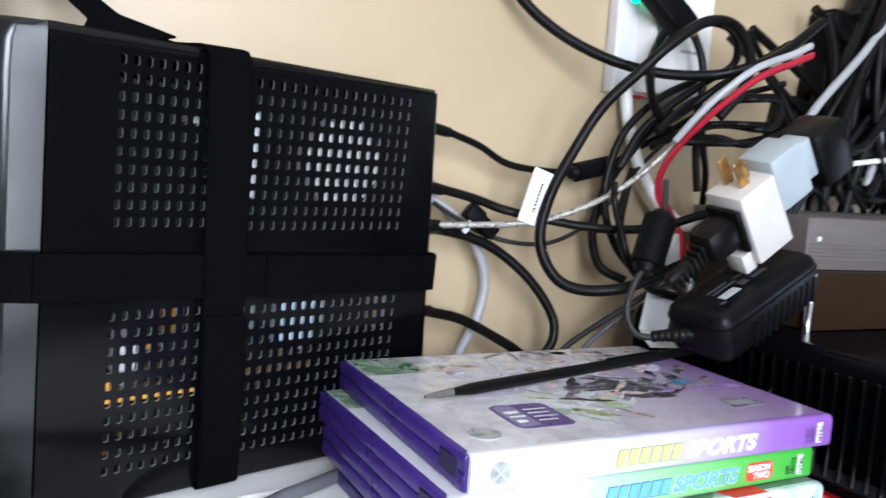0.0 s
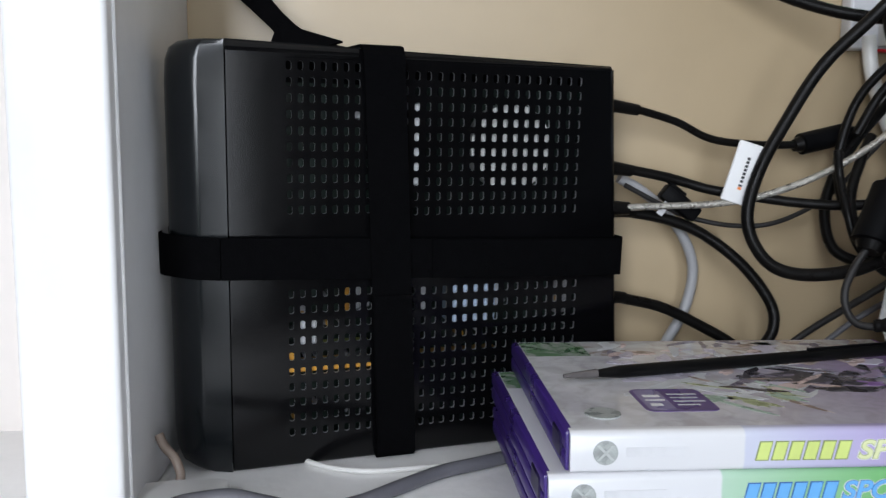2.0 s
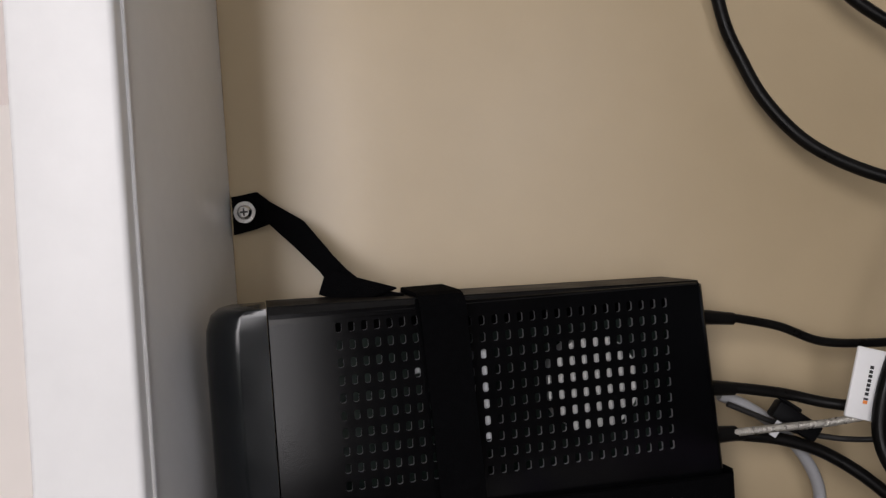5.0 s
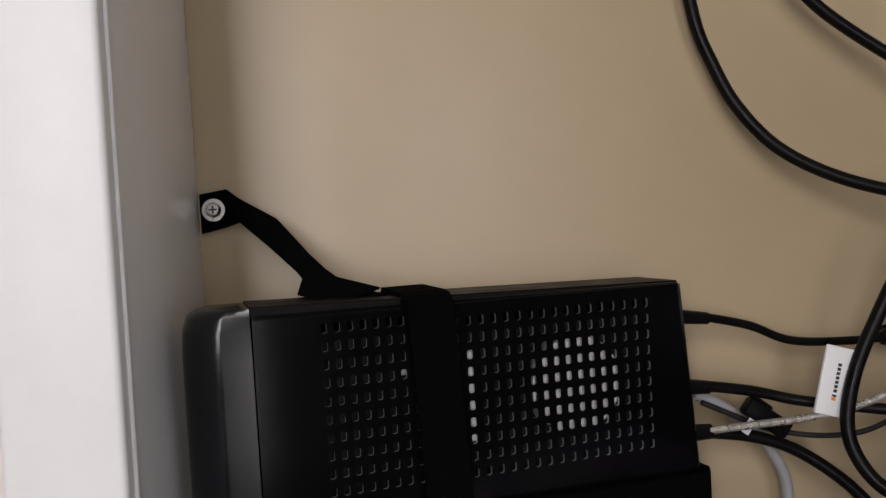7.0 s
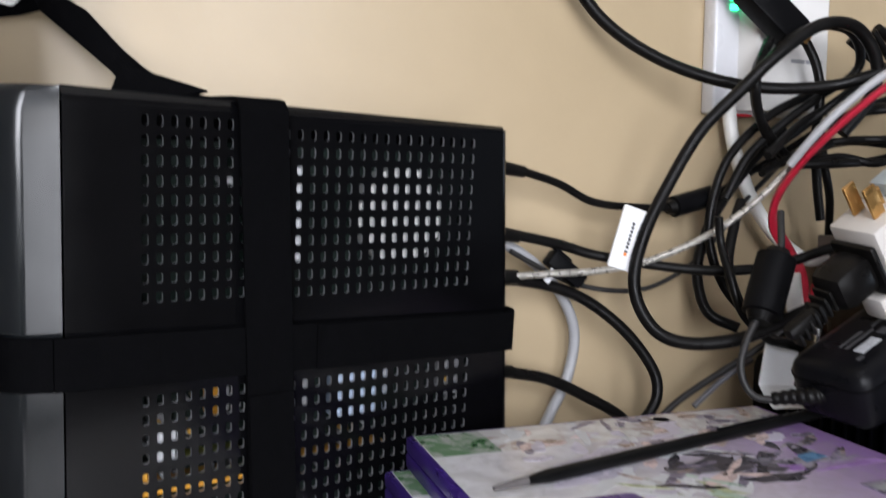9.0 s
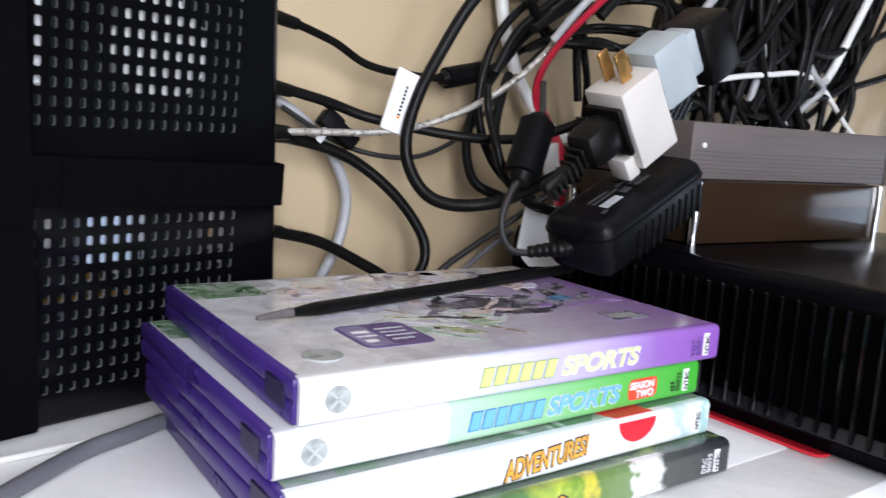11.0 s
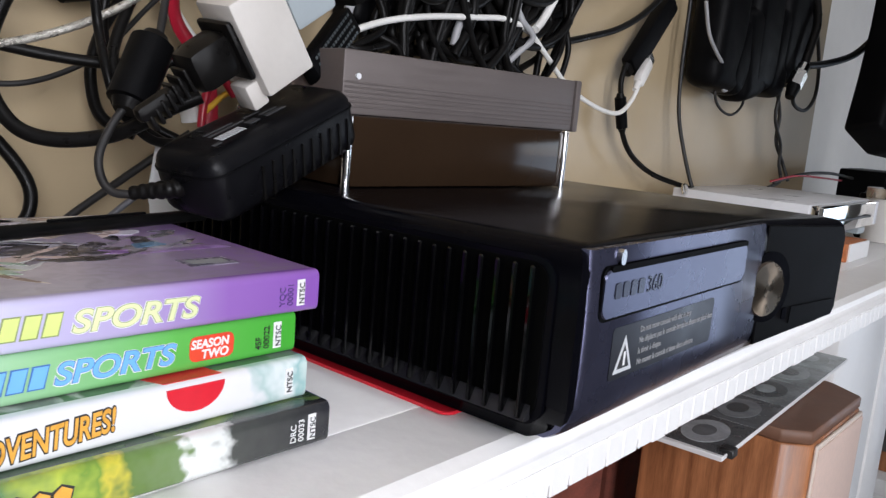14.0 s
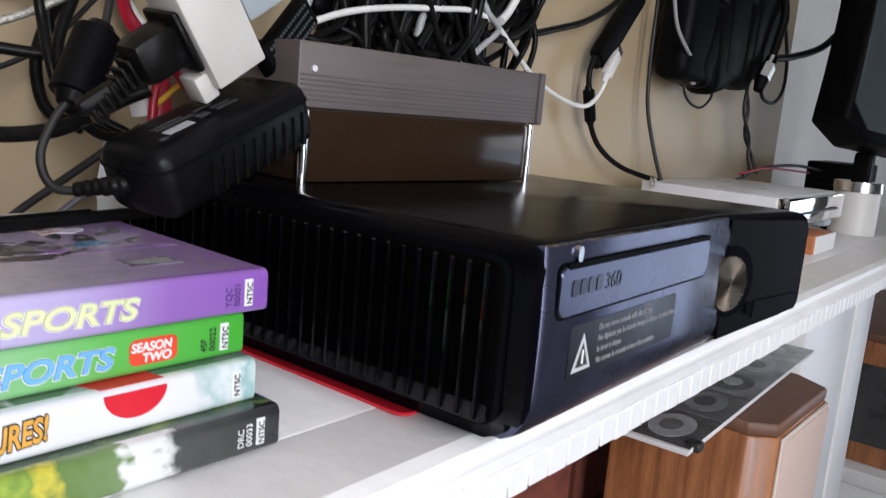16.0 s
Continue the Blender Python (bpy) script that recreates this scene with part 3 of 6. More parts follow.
def fade_mat(name, stops, x0, x1, rough=0.25, axis="X", mottle=0.0, rag=0.012, grain=60):
    """Printed colours that run along the spine from x0 to x1."""
    m = bpy.data.materials.new(name)
    m.use_nodes = True
    nd, lk = m.node_tree.nodes, m.node_tree.links
    bs = nd["Principled BSDF"]
    tc, sp, mr, rp = nd.new("ShaderNodeTexCoord"), nd.new("ShaderNodeSeparateXYZ"), nd.new("ShaderNodeMapRange"), nd.new("ShaderNodeValToRGB")
    nz = nd.new("ShaderNodeTexNoise")
    nz.inputs["Scale"].default_value = grain
    lk.new(tc.outputs["Object"], sp.inputs[0])
    lk.new(tc.outputs["Object"], nz.inputs["Vector"])
    ad = nd.new("ShaderNodeMath")
    ad.operation = "MULTIPLY_ADD"
    ad.inputs[1].default_value = rag
    lk.new(nz.outputs["Fac"], ad.inputs[0])
    lk.new(sp.outputs[axis], ad.inputs[2])
    mr.inputs["From Min"].default_value, mr.inputs["From Max"].default_value = x0 + rag / 2, x1 + rag / 2
    lk.new(ad.outputs[0], mr.inputs["Value"])
    lk.new(mr.outputs[0], rp.inputs[0])
    el = rp.color_ramp.elements
    el[0].position, el[0].color = stops[0][0], (*stops[0][1], 1)
    el[1].position, el[1].color = stops[-1][0], (*stops[-1][1], 1)
    for p, c in stops[1:-1]:
        e = el.new(p)
        e.color = (*c, 1)
    col = rp.outputs[0]
    for k in range(2 if mottle else 0):
        nm, mm, mx = nd.new("ShaderNodeTexNoise"), nd.new("ShaderNodeMapRange"), nd.new("ShaderNodeMix")
        nm.inputs["Scale"].default_value, nm.inputs["Detail"].default_value, nm.inputs["Distortion"].default_value = 38 + 70 * k, 4, 1.0
        lk.new(tc.outputs["Object"], nm.inputs["Vector"])
        mm.inputs["From Min"].default_value, mm.inputs["From Max"].default_value = 0.44, 0.64
        mm.inputs["To Min"].default_value, mm.inputs["To Max"].default_value = 0.0, mottle
        lk.new(nm.outputs["Fac"], mm.inputs["Value"])
        mx.data_type = "RGBA"
        lk.new(mm.outputs[0], mx.inputs["Factor"])
        lk.new(col, mx.inputs["A"])
        mx.inputs["B"].default_value = ((0.20, 0.15, 0.24, 1), (0.30, 0.27, 0.24, 1))[k]
        col = mx.outputs["Result"]
    lk.new(col, bs.inputs["Base Color"])
    bs.inputs["Roughness"].default_value = rough
    bs.inputs["Coat Weight"].default_value = 0.4
    bs.inputs["Coat Roughness"].default_value = 0.12
    return m


def game_case(m, label, spine, art, shell=M_PURPLE_PL):
    """Plastic keep case: spine towards the room (y = 0), length along x. Returns the thing."""
    c = thing("game_case", label, "game case", m, "stack of game cases")
    bm = bmesh.new()
    for z0, z1 in ((0.0, CASE_H * 0.49), (CASE_H * 0.51, CASE_H)):
        rbox(0, CASE_L, 0.0012, CASE_D, z0, z1, 0.0013, 2, bm=bm)
    part("case_shell", bm, shell, c)
    back = prism(rrect(0.0006, CASE_L - 0.0006, 0.0006, CASE_H - 0.0006, 0.0012, 3), 0.0012, 0.0030, "y")
    part("case_spine", back, shell, c)
    r = 0.0026
    arc = [(r - 0.0009 - r * math.sin(a), CASE_H + 0.0003 - r + r * math.cos(a)) for a in [radians(90 * k / 5) for k in range(6)]]
    low_arc = [(y, CASE_H + 0.0002 - z) for y, z in reversed(arc)]
    wrap = [(0.0036, CASE_H + 0.0003)] + arc + low_arc + [(0.0036, -0.0001), (0.0036, 0.0008), (0.0014, 0.0022), (0.0014, CASE_H - 0.0022), (0.0036, CASE_H - 0.0007)]
    part("spine_sleeve", prism(wrap, 0.0016, CASE_L - 0.0016, "x"), spine, c, "printed paper spine under clear film")
    part("cover_sleeve", rbox(0.0028, CASE_L - 0.0020, 0.0036, CASE_D - 0.003, CASE_H - 0.0002, CASE_H + 0.0003, 0.0), art, c, "printed cover under clear film")
    # Solid block in darker purple; its colour carries the shade of a notch.
    notch = rbox(-0.0006, 0.0022, 0.006, 0.021, CASE_H * 0.22, CASE_H * 0.80, 0.0006, 1)
    part("notch_shade", notch, mat("painted_notch_shade", (0.012, 0.006, 0.05), 0.4), c)
    return c


def spine_bar(c, x0, x1, z0, z1, m, name="printed_band", d=-0.0011, r=0.0):
    return part(name, prism(rrect(x0, x1, z0, z1, r, 3) if r else [(x0, z0), (x1, z0), (x1, z1), (x0, z1)], d, 0.0, "y"), m, c, smooth=False)


def spine_text(c, text, size, x, z, m, shear=0.0, squash=1.0, turn=0.0, d=-0.0012, bold=0.0):
    return lettering("spine_lettering", text, size, Matrix.Translation((x, d, z)) @ pose(0, 0, 0, 90, 0, 0) @ pose(0, 0, 0, 0, 0, turn), m, c, "", squash, 0.00012, shear, bold)


W = (0.72, 0.72, 0.74)
art1 = fade_mat("sports_cover_print", [(0.0, W), (0.34, (0.68, 0.67, 0.70)), (0.6, (0.52, 0.47, 0.56)), (0.85, (0.34, 0.24, 0.43)), (1.0, (0.27, 0.14, 0.40))], 0.0, CASE_L, mottle=0.26)
art2 = fade_mat("green_cover_print", [(0.0, W), (0.14, (0.66, 0.66, 0.68)), (0.20, (0.12, 0.09, 0.24)), (0.33, (0.16, 0.13, 0.28)), (0.36, (0.30, 0.50, 0.38)), (0.7, (0.34, 0.46, 0.28)), (1.0, (0.10, 0.36, 0.06))], 0.0, CASE_L)
art3 = spot_mat("grey_green_cover_print", (0.20, 0.22, 0.22), [((0.50, 0.50, 0.52), 0.55, 0.63), ((0.06, 0.05, 0.12), 0.55, 0.62), ((0.12, 0.20, 0.13), 0.52, 0.60)], 26, seed=3.0)
art4 = spot_mat("dark_cover_print", (0.05, 0.09, 0.05), [((0.20, 0.28, 0.08), 0.52, 0.62)], 22, seed=8.0)
sp1 = fade_mat("purple_spine_print", [(0.0, W), (0.325, W), (0.328, (0.60, 0.62, 0.74)), (0.50, (0.50, 0.46, 0.68)), (0.62, (0.44, 0.37, 0.62)), (0.80, (0.27, 0.13, 0.44)), (1.0, (0.23, 0.09, 0.40))], 0.0, CASE_L, rag=0.0015)
sp2 = fade_mat("green_spine_print", [(0.0, W), (0.325, W), (0.328, (0.46, 0.64, 0.50)), (0.5, (0.30, 0.54, 0.30)), (0.75, (0.12, 0.44, 0.08)), (1.0, (0.055, 0.36, 0.03))], 0.0, CASE_L, rag=0.0015)
sp3 = fade_mat("white_spine_print", [(0.0, W), (0.86, W), (0.90, (0.42, 0.55, 0.54)), (0.94, (0.66, 0.72, 0.72)), (0.97, (0.30, 0.48, 0.48)), (1.0, (0.50, 0.62, 0.60))], 0.0, CASE_L, rag=0.03, grain=120)
sp4 = fade_mat("jungle_spine_print", [(0.0, (0.03, 0.07, 0.05)), (0.26, (0.05, 0.12, 0.06)), (0.42, (0.10, 0.20, 0.07)), (0.50, (0.42, 0.50, 0.06)), (0.55, (0.16, 0.28, 0.04)), (0.58, (0.55, 0.48, 0.05)), (0.61, (0.12, 0.20, 0.05)), (0.69, (0.16, 0.24, 0.10)), (0.71, (0.72, 0.74, 0.72)), (0.76, (0.66, 0.68, 0.66)), (0.79, (0.06, 0.065, 0.06)), (1.0, (0.02, 0.02, 0.025))], 0.0, CASE_L, rag=0.022, grain=170)
M_LIME = mat("lime_ink", (0.62, 0.72, 0.22), 0.35, var=0.1)
M_LIME_PALE = mat("pale_lime_ink", (0.70, 0.74, 0.42), 0.35, var=0.1)
M_SKY = mat("sky_blue_ink", (0.16, 0.42, 0.78), 0.35, var=0.1)
M_PALE_INK = mat("pale_grey_ink", (0.55, 0.56, 0.58), 0.35, var=0.05)
M_OUTLINE = mat("olive_outline_ink", (0.26, 0.32, 0.12), 0.35)
M_NAVY = mat("blue_outline_ink", (0.05, 0.15, 0.42), 0.35)
M_GOLD = mat("golden_ink", (0.72, 0.36, 0.05), 0.35, var=0.2, scale=200)
M_REDINK = mat("red_orange_ink", (0.72, 0.07, 0.03), 0.35)
M_VIOLET_INK = mat("violet_ink", (0.10, 0.06, 0.20), 0.3, var=0.1)
M_ORB = mat("silver_grey_orb", (0.34, 0.36, 0.35), 0.3, var=0.35, scale=200)
M_ORB_MARK = mat("pale_orb_mark", (0.47, 0.49, 0.48), 0.3, var=0.1)

poses = [(0.2143, 0.2325, 3 * 0.0147, -0.6), (0.2070, 0.2316, 2 * 0.0147, 0.5), (0.2075, 0.2235, 0.0147, 0.8), (0.2120, 0.2185, 0.0, -0.2)]
LAB = ["purple and white plastic game case on top of the stack", "green and white plastic game case in the stack", "white plastic game case with a red emblem in the stack", "dark green plastic game case at the bottom of the stack"]
cases = []
for (x, y, z, rz), lab, sp, ar in zip(poses, LAB, (sp1, sp2, sp3, sp4), (art1, art2, art3, art4)):
    cases.append(game_case(pose(x, y, S + 0.0003 + z, 0, 0, rz), lab, sp, ar))
c1, c2, c3, c4 = cases


def slant_cross(cx, cz, r, y0):
    """Two crossed strokes on a round emblem."""
    bm = bmesh.new()
    for sg in (1, -1):
        prism([(cx - sg * r - 0.0006, cz - r), (cx - sg * r + 0.0006, cz - r), (cx + sg * r + 0.0006, cz + r), (cx + sg * r - 0.0006, cz + r)], y0, 0.0, "y", bm=bm)
    return bm


def title_bars(c, x0, pitch, n, ink, edge):
    """The maker's word: a row of plain slanted bars, each with a darker rim."""
    for k in range(n):
        x = x0 + k * pitch
        for g, d, m in ((0.0004, -0.00108, edge), (0.0, -0.0012, ink)):
            part("printed_bar", prism([(x - g, 0.0040 - g), (x + pitch * 0.70 + g, 0.0040 - g), (x + pitch * 0.70 + 0.0015 + g, 0.0100 + g), (x + 0.0015 - g, 0.0100 + g)], d, -0.0005, "y"), m, c, smooth=False)


for c, ink, edge, bars_x, x0, wide in ((c1, M_LIME, M_OUTLINE, 0.0650, 0.1000, 1.22), (c2, M_SKY, M_NAVY, 0.0690, 0.1030, 1.15)):
    part("emblem", rod((0.0135, -0.0012, 0.0072), (0.0135, 0.0, 0.0072), 0.0042, sides=28), M_ORB, c)
    part("emblem_mark", slant_cross(0.0135, 0.0072, 0.0026, -0.0014), M_ORB_MARK, c, smooth=False)
    spine_bar(c, 0.0205, 0.0420, 0.0056, 0.0088, mat("faint_spine_ink", (0.64, 0.64, 0.66), 0.35))
    title_bars(c, bars_x, 0.0055, 6, ink, edge)
    spine_text(c, "SPORTS", 0.0090, x0, 0.0039, M_INK_WHITE, 0.22, wide, d=-0.00104, bold=0.060)
    spine_text(c, "SPORTS", 0.0090, x0, 0.0040, edge, 0.22, wide, d=-0.00112, bold=0.040)
    spine_text(c, "SPORTS", 0.0090, x0, 0.0040, ink if c is c2 else M_LIME_PALE, 0.22, wide, bold=0.020)
spine_bar(c2, 0.1445, 0.1605, 0.0030, 0.0112, M_REDINK, r=0.0022)
spine_text(c2, "SEASON", 0.0040, 0.1449, 0.0073, M_INK_WHITE, 0.12, 0.92, bold=0.03)
spine_text(c2, "TWO", 0.0040, 0.1485, 0.0038, M_INK_WHITE, 0.12, 1.0, bold=0.03)
for m, d, b in ((M_INK, -0.00105, 0.07), (M_GOLD, -0.0012, 0.022)):
    spine_text(c3, "ADVENTURES!", 0.0098, 0.0790, 0.0020, m, 0.25, 0.60, turn=4.5, d=d, bold=b)
part("red_emblem", prism([(0.1425 + 0.0100 * math.cos(a), 0.0130 + 0.0082 * math.sin(a)) for a in [math.pi + math.pi * k / 18 for k in range(19)]], -0.0012, 0.0, "y"), M_RED_PL, c3, smooth=False)
part("red_emblem", prism([(0.1425 - 0.0100, 0.0010), (0.1425 + 0.0100, 0.0010), (0.1425 + 0.0080, 0.0090), (0.1425 - 0.0135, 0.0085)], CASE_H - 0.0005, CASE_H + 0.0004, "z"), M_RED_PL, c3, smooth=False)
rq = random.Random(31)
for k in range(7):
    x0, h = 0.0575 + k * 0.0057, rq.uniform(-0.0008, 0.0010)
    for g, d, m in ((0.0006, -0.00105, M_INK), (0.0, -0.0012, M_GOLD)):
        part("printed_bar", prism([(x0 - g, 0.0026 - g + h), (x0 + 0.0040 + g, 0.0022 - g + h), (x0 + 0.0058 + g, 0.0092 + g + h), (x0 + 0.0030, 0.0108 + g + h), (x0 + 0.0010 - g, 0.0090 + g + h)], d, -0.0005, "y"), m, c4, smooth=False)
spine_bar(c3, 0.0205, 0.0420, 0.0056, 0.0088, mat("faint_title_ink", (0.60, 0.60, 0.63), 0.35))
for c, code, dark in ((c1, "YQC\n00001", M_VIOLET_INK), (c2, "4SF\n00022", M_INK), (c3, "", M_INK), (c4, "DRC\n00033", M_INK_WHITE)):
    spine_bar(c, 0.1762, 0.1794, 0.0026, 0.0118, M_INK_WHITE, "code_box")
    spine_text(c, "NTSC", 0.0030, 0.1790, 0.0032, M_INK, turn=90, d=-0.0014)
    if code:
        spine_text(c, code, 0.0032, 0.1712, 0.0030, dark, turn=90)
# cover of the top case
ct = CASE_H + 0.0003


def printed(outline, m, lift=0.0002, name="printed_shape"):
    part(name, prism(outline, ct - 0.0001, ct + lift * 0.12, "z"), m, c1, smooth=False)


def rect(x0, x1, y0, y1):
    return [(x0, y0), (x1, y0), (x1, y1), (x0, y1)]


M_TAN_INK = mat("tan_ink", (0.34, 0.26, 0.22), 0.28, var=0.4, scale=150)
M_STEELBLUE_INK = mat("steel_blue_ink", (0.10, 0.20, 0.34), 0.28, var=0.3, scale=150)
M_CHAR_INK = mat("charcoal_ink", (0.055, 0.05, 0.06), 0.28, var=0.6, scale=110)
M_MAUVE_INK = mat("mauve_ink", (0.30, 0.17, 0.42), 0.28, var=0.25, scale=60)
M_OLIVE_INK = mat("olive_lime_ink", (0.33, 0.36, 0.20), 0.28, var=0.4, scale=160)
M_SLATE_INK = mat("slate_violet_ink", (0.22, 0.19, 0.34), 0.28, var=0.15)
M_MOSS = spot_mat("mottled_green_print", (0.15, 0.26, 0.14), [((0.40, 0.42, 0.38), 0.47, 0.60), ((0.06, 0.15, 0.06), 0.54, 0.62)], 70, seed=2.0)
M_FIGURE = spot_mat("grey_figure_print", (0.15, 0.14, 0.17), [((0.34, 0.31, 0.36), 0.48, 0.58), ((0.05, 0.045, 0.06), 0.54, 0.62), ((0.36, 0.27, 0.24), 0.62, 0.66)], 46, seed=4.0)
M_PALE_HAZE = spot_mat("pale_crowd_print", (0.56, 0.54, 0.54), [((0.40, 0.33, 0.30), 0.54, 0.64), ((0.68, 0.68, 0.68), 0.50, 0.62)], 60, seed=9.0)


def blob(cx, cy, rx, ry, turn, seed, n=26, wob=0.22):
    """Uneven printed outline."""
    rb = random.Random(seed)
    ph = [rb.uniform(0, 6.3) for _ in range(3)]
    out = []
    for k in range(n):
        a = 2 * math.pi * k / n
        f = 1 + wob * (math.sin(2 * a + ph[0]) + 0.7 * math.sin(3 * a + ph[1]) + 0.5 * math.sin(5 * a + ph[2])) / 2
        x, y = rx * f * math.cos(a), ry * f * math.sin(a)
        q = math.radians(turn)
        out.append((min(0.1835, max(0.0032, cx + x * math.cos(q) - y * math.sin(q))), min(0.1330, max(0.0040, cy + x * math.sin(q) + y * math.cos(q)))))
    return out


printed(rect(0.0030, 0.1835, 0.1040, 0.1330), M_PALE_HAZE, 0.0002)
printed(rect(0.0030, 0.0330, 0.1040, 0.1330), M_MOSS, 0.0004)
# swirl behind the badge, limbs of the printed figures
def strokes(seed, n, span, along, wide, angle, inks):
    """A printed patch of many uneven strokes in several inks."""
    rb = random.Random(seed)
    for k in range(n):
        cx, cy = rb.uniform(span[0], span[1]), rb.uniform(span[2], span[3])
        outline = blob(cx, cy, rb.uniform(*along), rb.uniform(*wide), rb.uniform(*angle), seed * 50 + k, 14, 0.5)
        part("printed_stroke", prism(outline, ct - 0.0001, ct + 0.00002 + 0.000004 * k, "z"), rb.choice(inks), c1, smooth=False)


M_GREYVIOLET_INK = mat("grey_violet_ink", (0.17, 0.15, 0.20), 0.28, var=0.5, scale=130)
M_PALE_SKIN_INK = mat("pale_rose_ink", (0.56, 0.44, 0.42), 0.28, var=0.2, scale=130)
M_SAGE_INK = mat("sage_ink", (0.34, 0.44, 0.36), 0.28, var=0.3, scale=130)
M_HAZE_INK = mat("lilac_haze_ink", (0.50, 0.47, 0.56), 0.28, var=0.12, scale=60)
strokes(3, 60, (0.040, 0.178, 0.086, 0.130), (0.003, 0.009), (0.0015, 0.004), (-20, 80), (M_PALE_SKIN_INK, M_TAN_INK, M_HAZE_INK, M_PALE_INK, M_GREYVIOLET_INK))
strokes(4, 14, (0.050, 0.115, 0.030, 0.088), (0.010, 0.022), (0.003, 0.006), (10, 50), (M_HAZE_INK, M_SAGE_INK, M_PALE_INK, M_HAZE_INK))
strokes(5, 24, (0.064, 0.100, 0.024, 0.058), (0.005, 0.012), (0.0011, 0.0026), (105, 150), (M_OLIVE_INK, M_SAGE_INK, M_OLIVE_INK, M_PALE_INK, M_TAN_INK))
strokes(6, 26, (0.084, 0.132, 0.042, 0.082), (0.006, 0.016), (0.0014, 0.0042), (-40, 50), (M_CHAR_INK, M_GREYVIOLET_INK, M_FIGURE, M_CHAR_INK, M_PALE_SKIN_INK, M_PALE_INK))
strokes(7, 22, (0.130, 0.172, 0.046, 0.080), (0.005, 0.013), (0.0013, 0.0038), (-20, 75), (M_GREYVIOLET_INK, M_FIGURE, M_CHAR_INK, M_MAUVE_INK, M_MAUVE_INK, M_FIGURE))
printed(rrect(0.0340, 0.0615, 0.0195, 0.0480, 0.004), M_VIOLET_INK, 0.0016, "cover_badge")
printed(rrect(0.0355, 0.0455, 0.0210, 0.0465, 0.0025), M_SLATE_INK, 0.0019, "badge_panel")
for x0, y0, x1, y1 in ((0.0375, 0.0370, 0.0440, 0.0400), (0.0370, 0.0325, 0.0445, 0.0340), (0.0375, 0.0260, 0.0420, 0.0290), (0.0475, 0.0400, 0.0590, 0.0412), (0.0475, 0.0355, 0.0580, 0.0367), (0.0475, 0.0310, 0.0595, 0.0322), (0.0475, 0.0265, 0.0560, 0.0277)):
    printed(rect(x0, x1, y0, y1), M_INK_WHITE if x0 < 0.046 else M_PALE_INK, 0.0022, "badge_bar")
part("emblem", rod((0.0170, 0.0180, ct), (0.0170, 0.0180, ct + 0.0005), 0.0065, sides=28), M_ORB, c1, smooth=False)
part("printed_shape", prism(rect(0.0030, 0.0330, 0.1040, 0.1330), ct - 0.0001, ct + 0.00005, "z"), M_MOSS, c2, smooth=False)
printed([(0.146, 0.056), (0.160, 0.060), (0.158, 0.066), (0.148, 0.064)], M_STEELBLUE_INK, 0.0018)
printed(rect(0.1480, 0.1660, 0.0200, 0.0310), M_GREYVIOLET_INK, 0.0026, "rating_box")
printed(rect(0.1500, 0.1640, 0.0225, 0.0285), M_INK_GREY, 0.0029, "rating_mark")

# ---------------------------------------------------------------- game console
XB = pose(0.4494, 0.1533, S + 0.002, 0, 0, 2.9)
M_EMBOSS = mat("embossed_satin", (0.045, 0.047, 0.07), 0.3, metal=0.85)
console = thing("game_console", "black slim game console lying flat over the mantel edge", "game console", XB)
plan = [(0.0, 0.001), (0.005, 0.0), (0.174, 0.0), (0.188, -0.0015), (0.252, -0.0190), (0.258, -0.0185), (0.262, -0.0140), (0.262, 0.235), (0.256, 0.243), (0.006, 0.262), (0.0, 0.256)]
bm = bmesh.new()
lev = [(0.000, 0.020), (0.002, 0.0150), (0.007, 0.0060), (0.0125, 0.0015), (0.018, 0.0), (0.066, 0.0), (0.0715, 0.0012), (0.0742, 0.0040), (0.0750, 0.0080)]
cx, cy = 0.131, 0.12
rings = []
for h, k in lev:
    ring = []
    for (x, y) in plan:
        sx = (1 if x > cx else -1) * min(k, 0.008)
        sy = (1 if y > cy else -1) * k
        hh = h + (0.011 * max(0.0, (x - 0.185) / 0.075) if h < 0.02 and y < 0.02 else 0)
        ring.append(bm.verts.new((x - sx, y - sy, hh)))
    rings.append(ring)
n = len(plan)
for a, b in zip(rings, rings[1:]):
    for k in range(n):
        bm.faces.new((a[k], a[(k + 1) % n], b[(k + 1) % n], b[k]))
bm.faces.new(rings[0]), bm.faces.new(rings[-1])
part("body", bm, M_GLOSS, console)
face = bmesh.new()
cols = [0.0035, 0.0055, 0.060, 0.120, 0.1775, 0.1800]
levels = [0.0040, 0.0060, 0.0080, 0.0100, 0.0125, 0.0150, 0.0180, 0.0230, 0.0320, 0.0400, 0.0480, 0.0560, 0.0640, 0.0700, 0.0728, 0.0738]
grid = []
for z in levels:
    q = (z - 0.0393) / 0.0345
    under = [k for h, k in ((0.0040, 0.0108), (0.0060, 0.0076), (0.0080, 0.0050), (0.0100, 0.0030), (0.0125, 0.0013), (0.0150, 0.0006), (1.0, 0.0)) if z <= h][0]
    bow = -0.0014 + 0.0013 * q * q + under - (0.0010 if under > 0.004 else 0.0)
    grid.append([face.verts.new((x, bow + (0.0012 if x in (cols[0], cols[-1]) else 0.0), z)) for x in cols])
for a, b in zip(grid, grid[1:]):
    for k in range(len(cols) - 1):
        face.faces.new((a[k], a[k + 1], b[k + 1], b[k]))
rim = [v for v in grid[0]] + [r[-1] for r in grid[1:]] + grid[-1][-2::-1] + [r[0] for r in grid[-2:0:-1]]
rear = [face.verts.new((v.co.x, max(0.003, v.co.y + 0.003), v.co.z)) for v in rim]
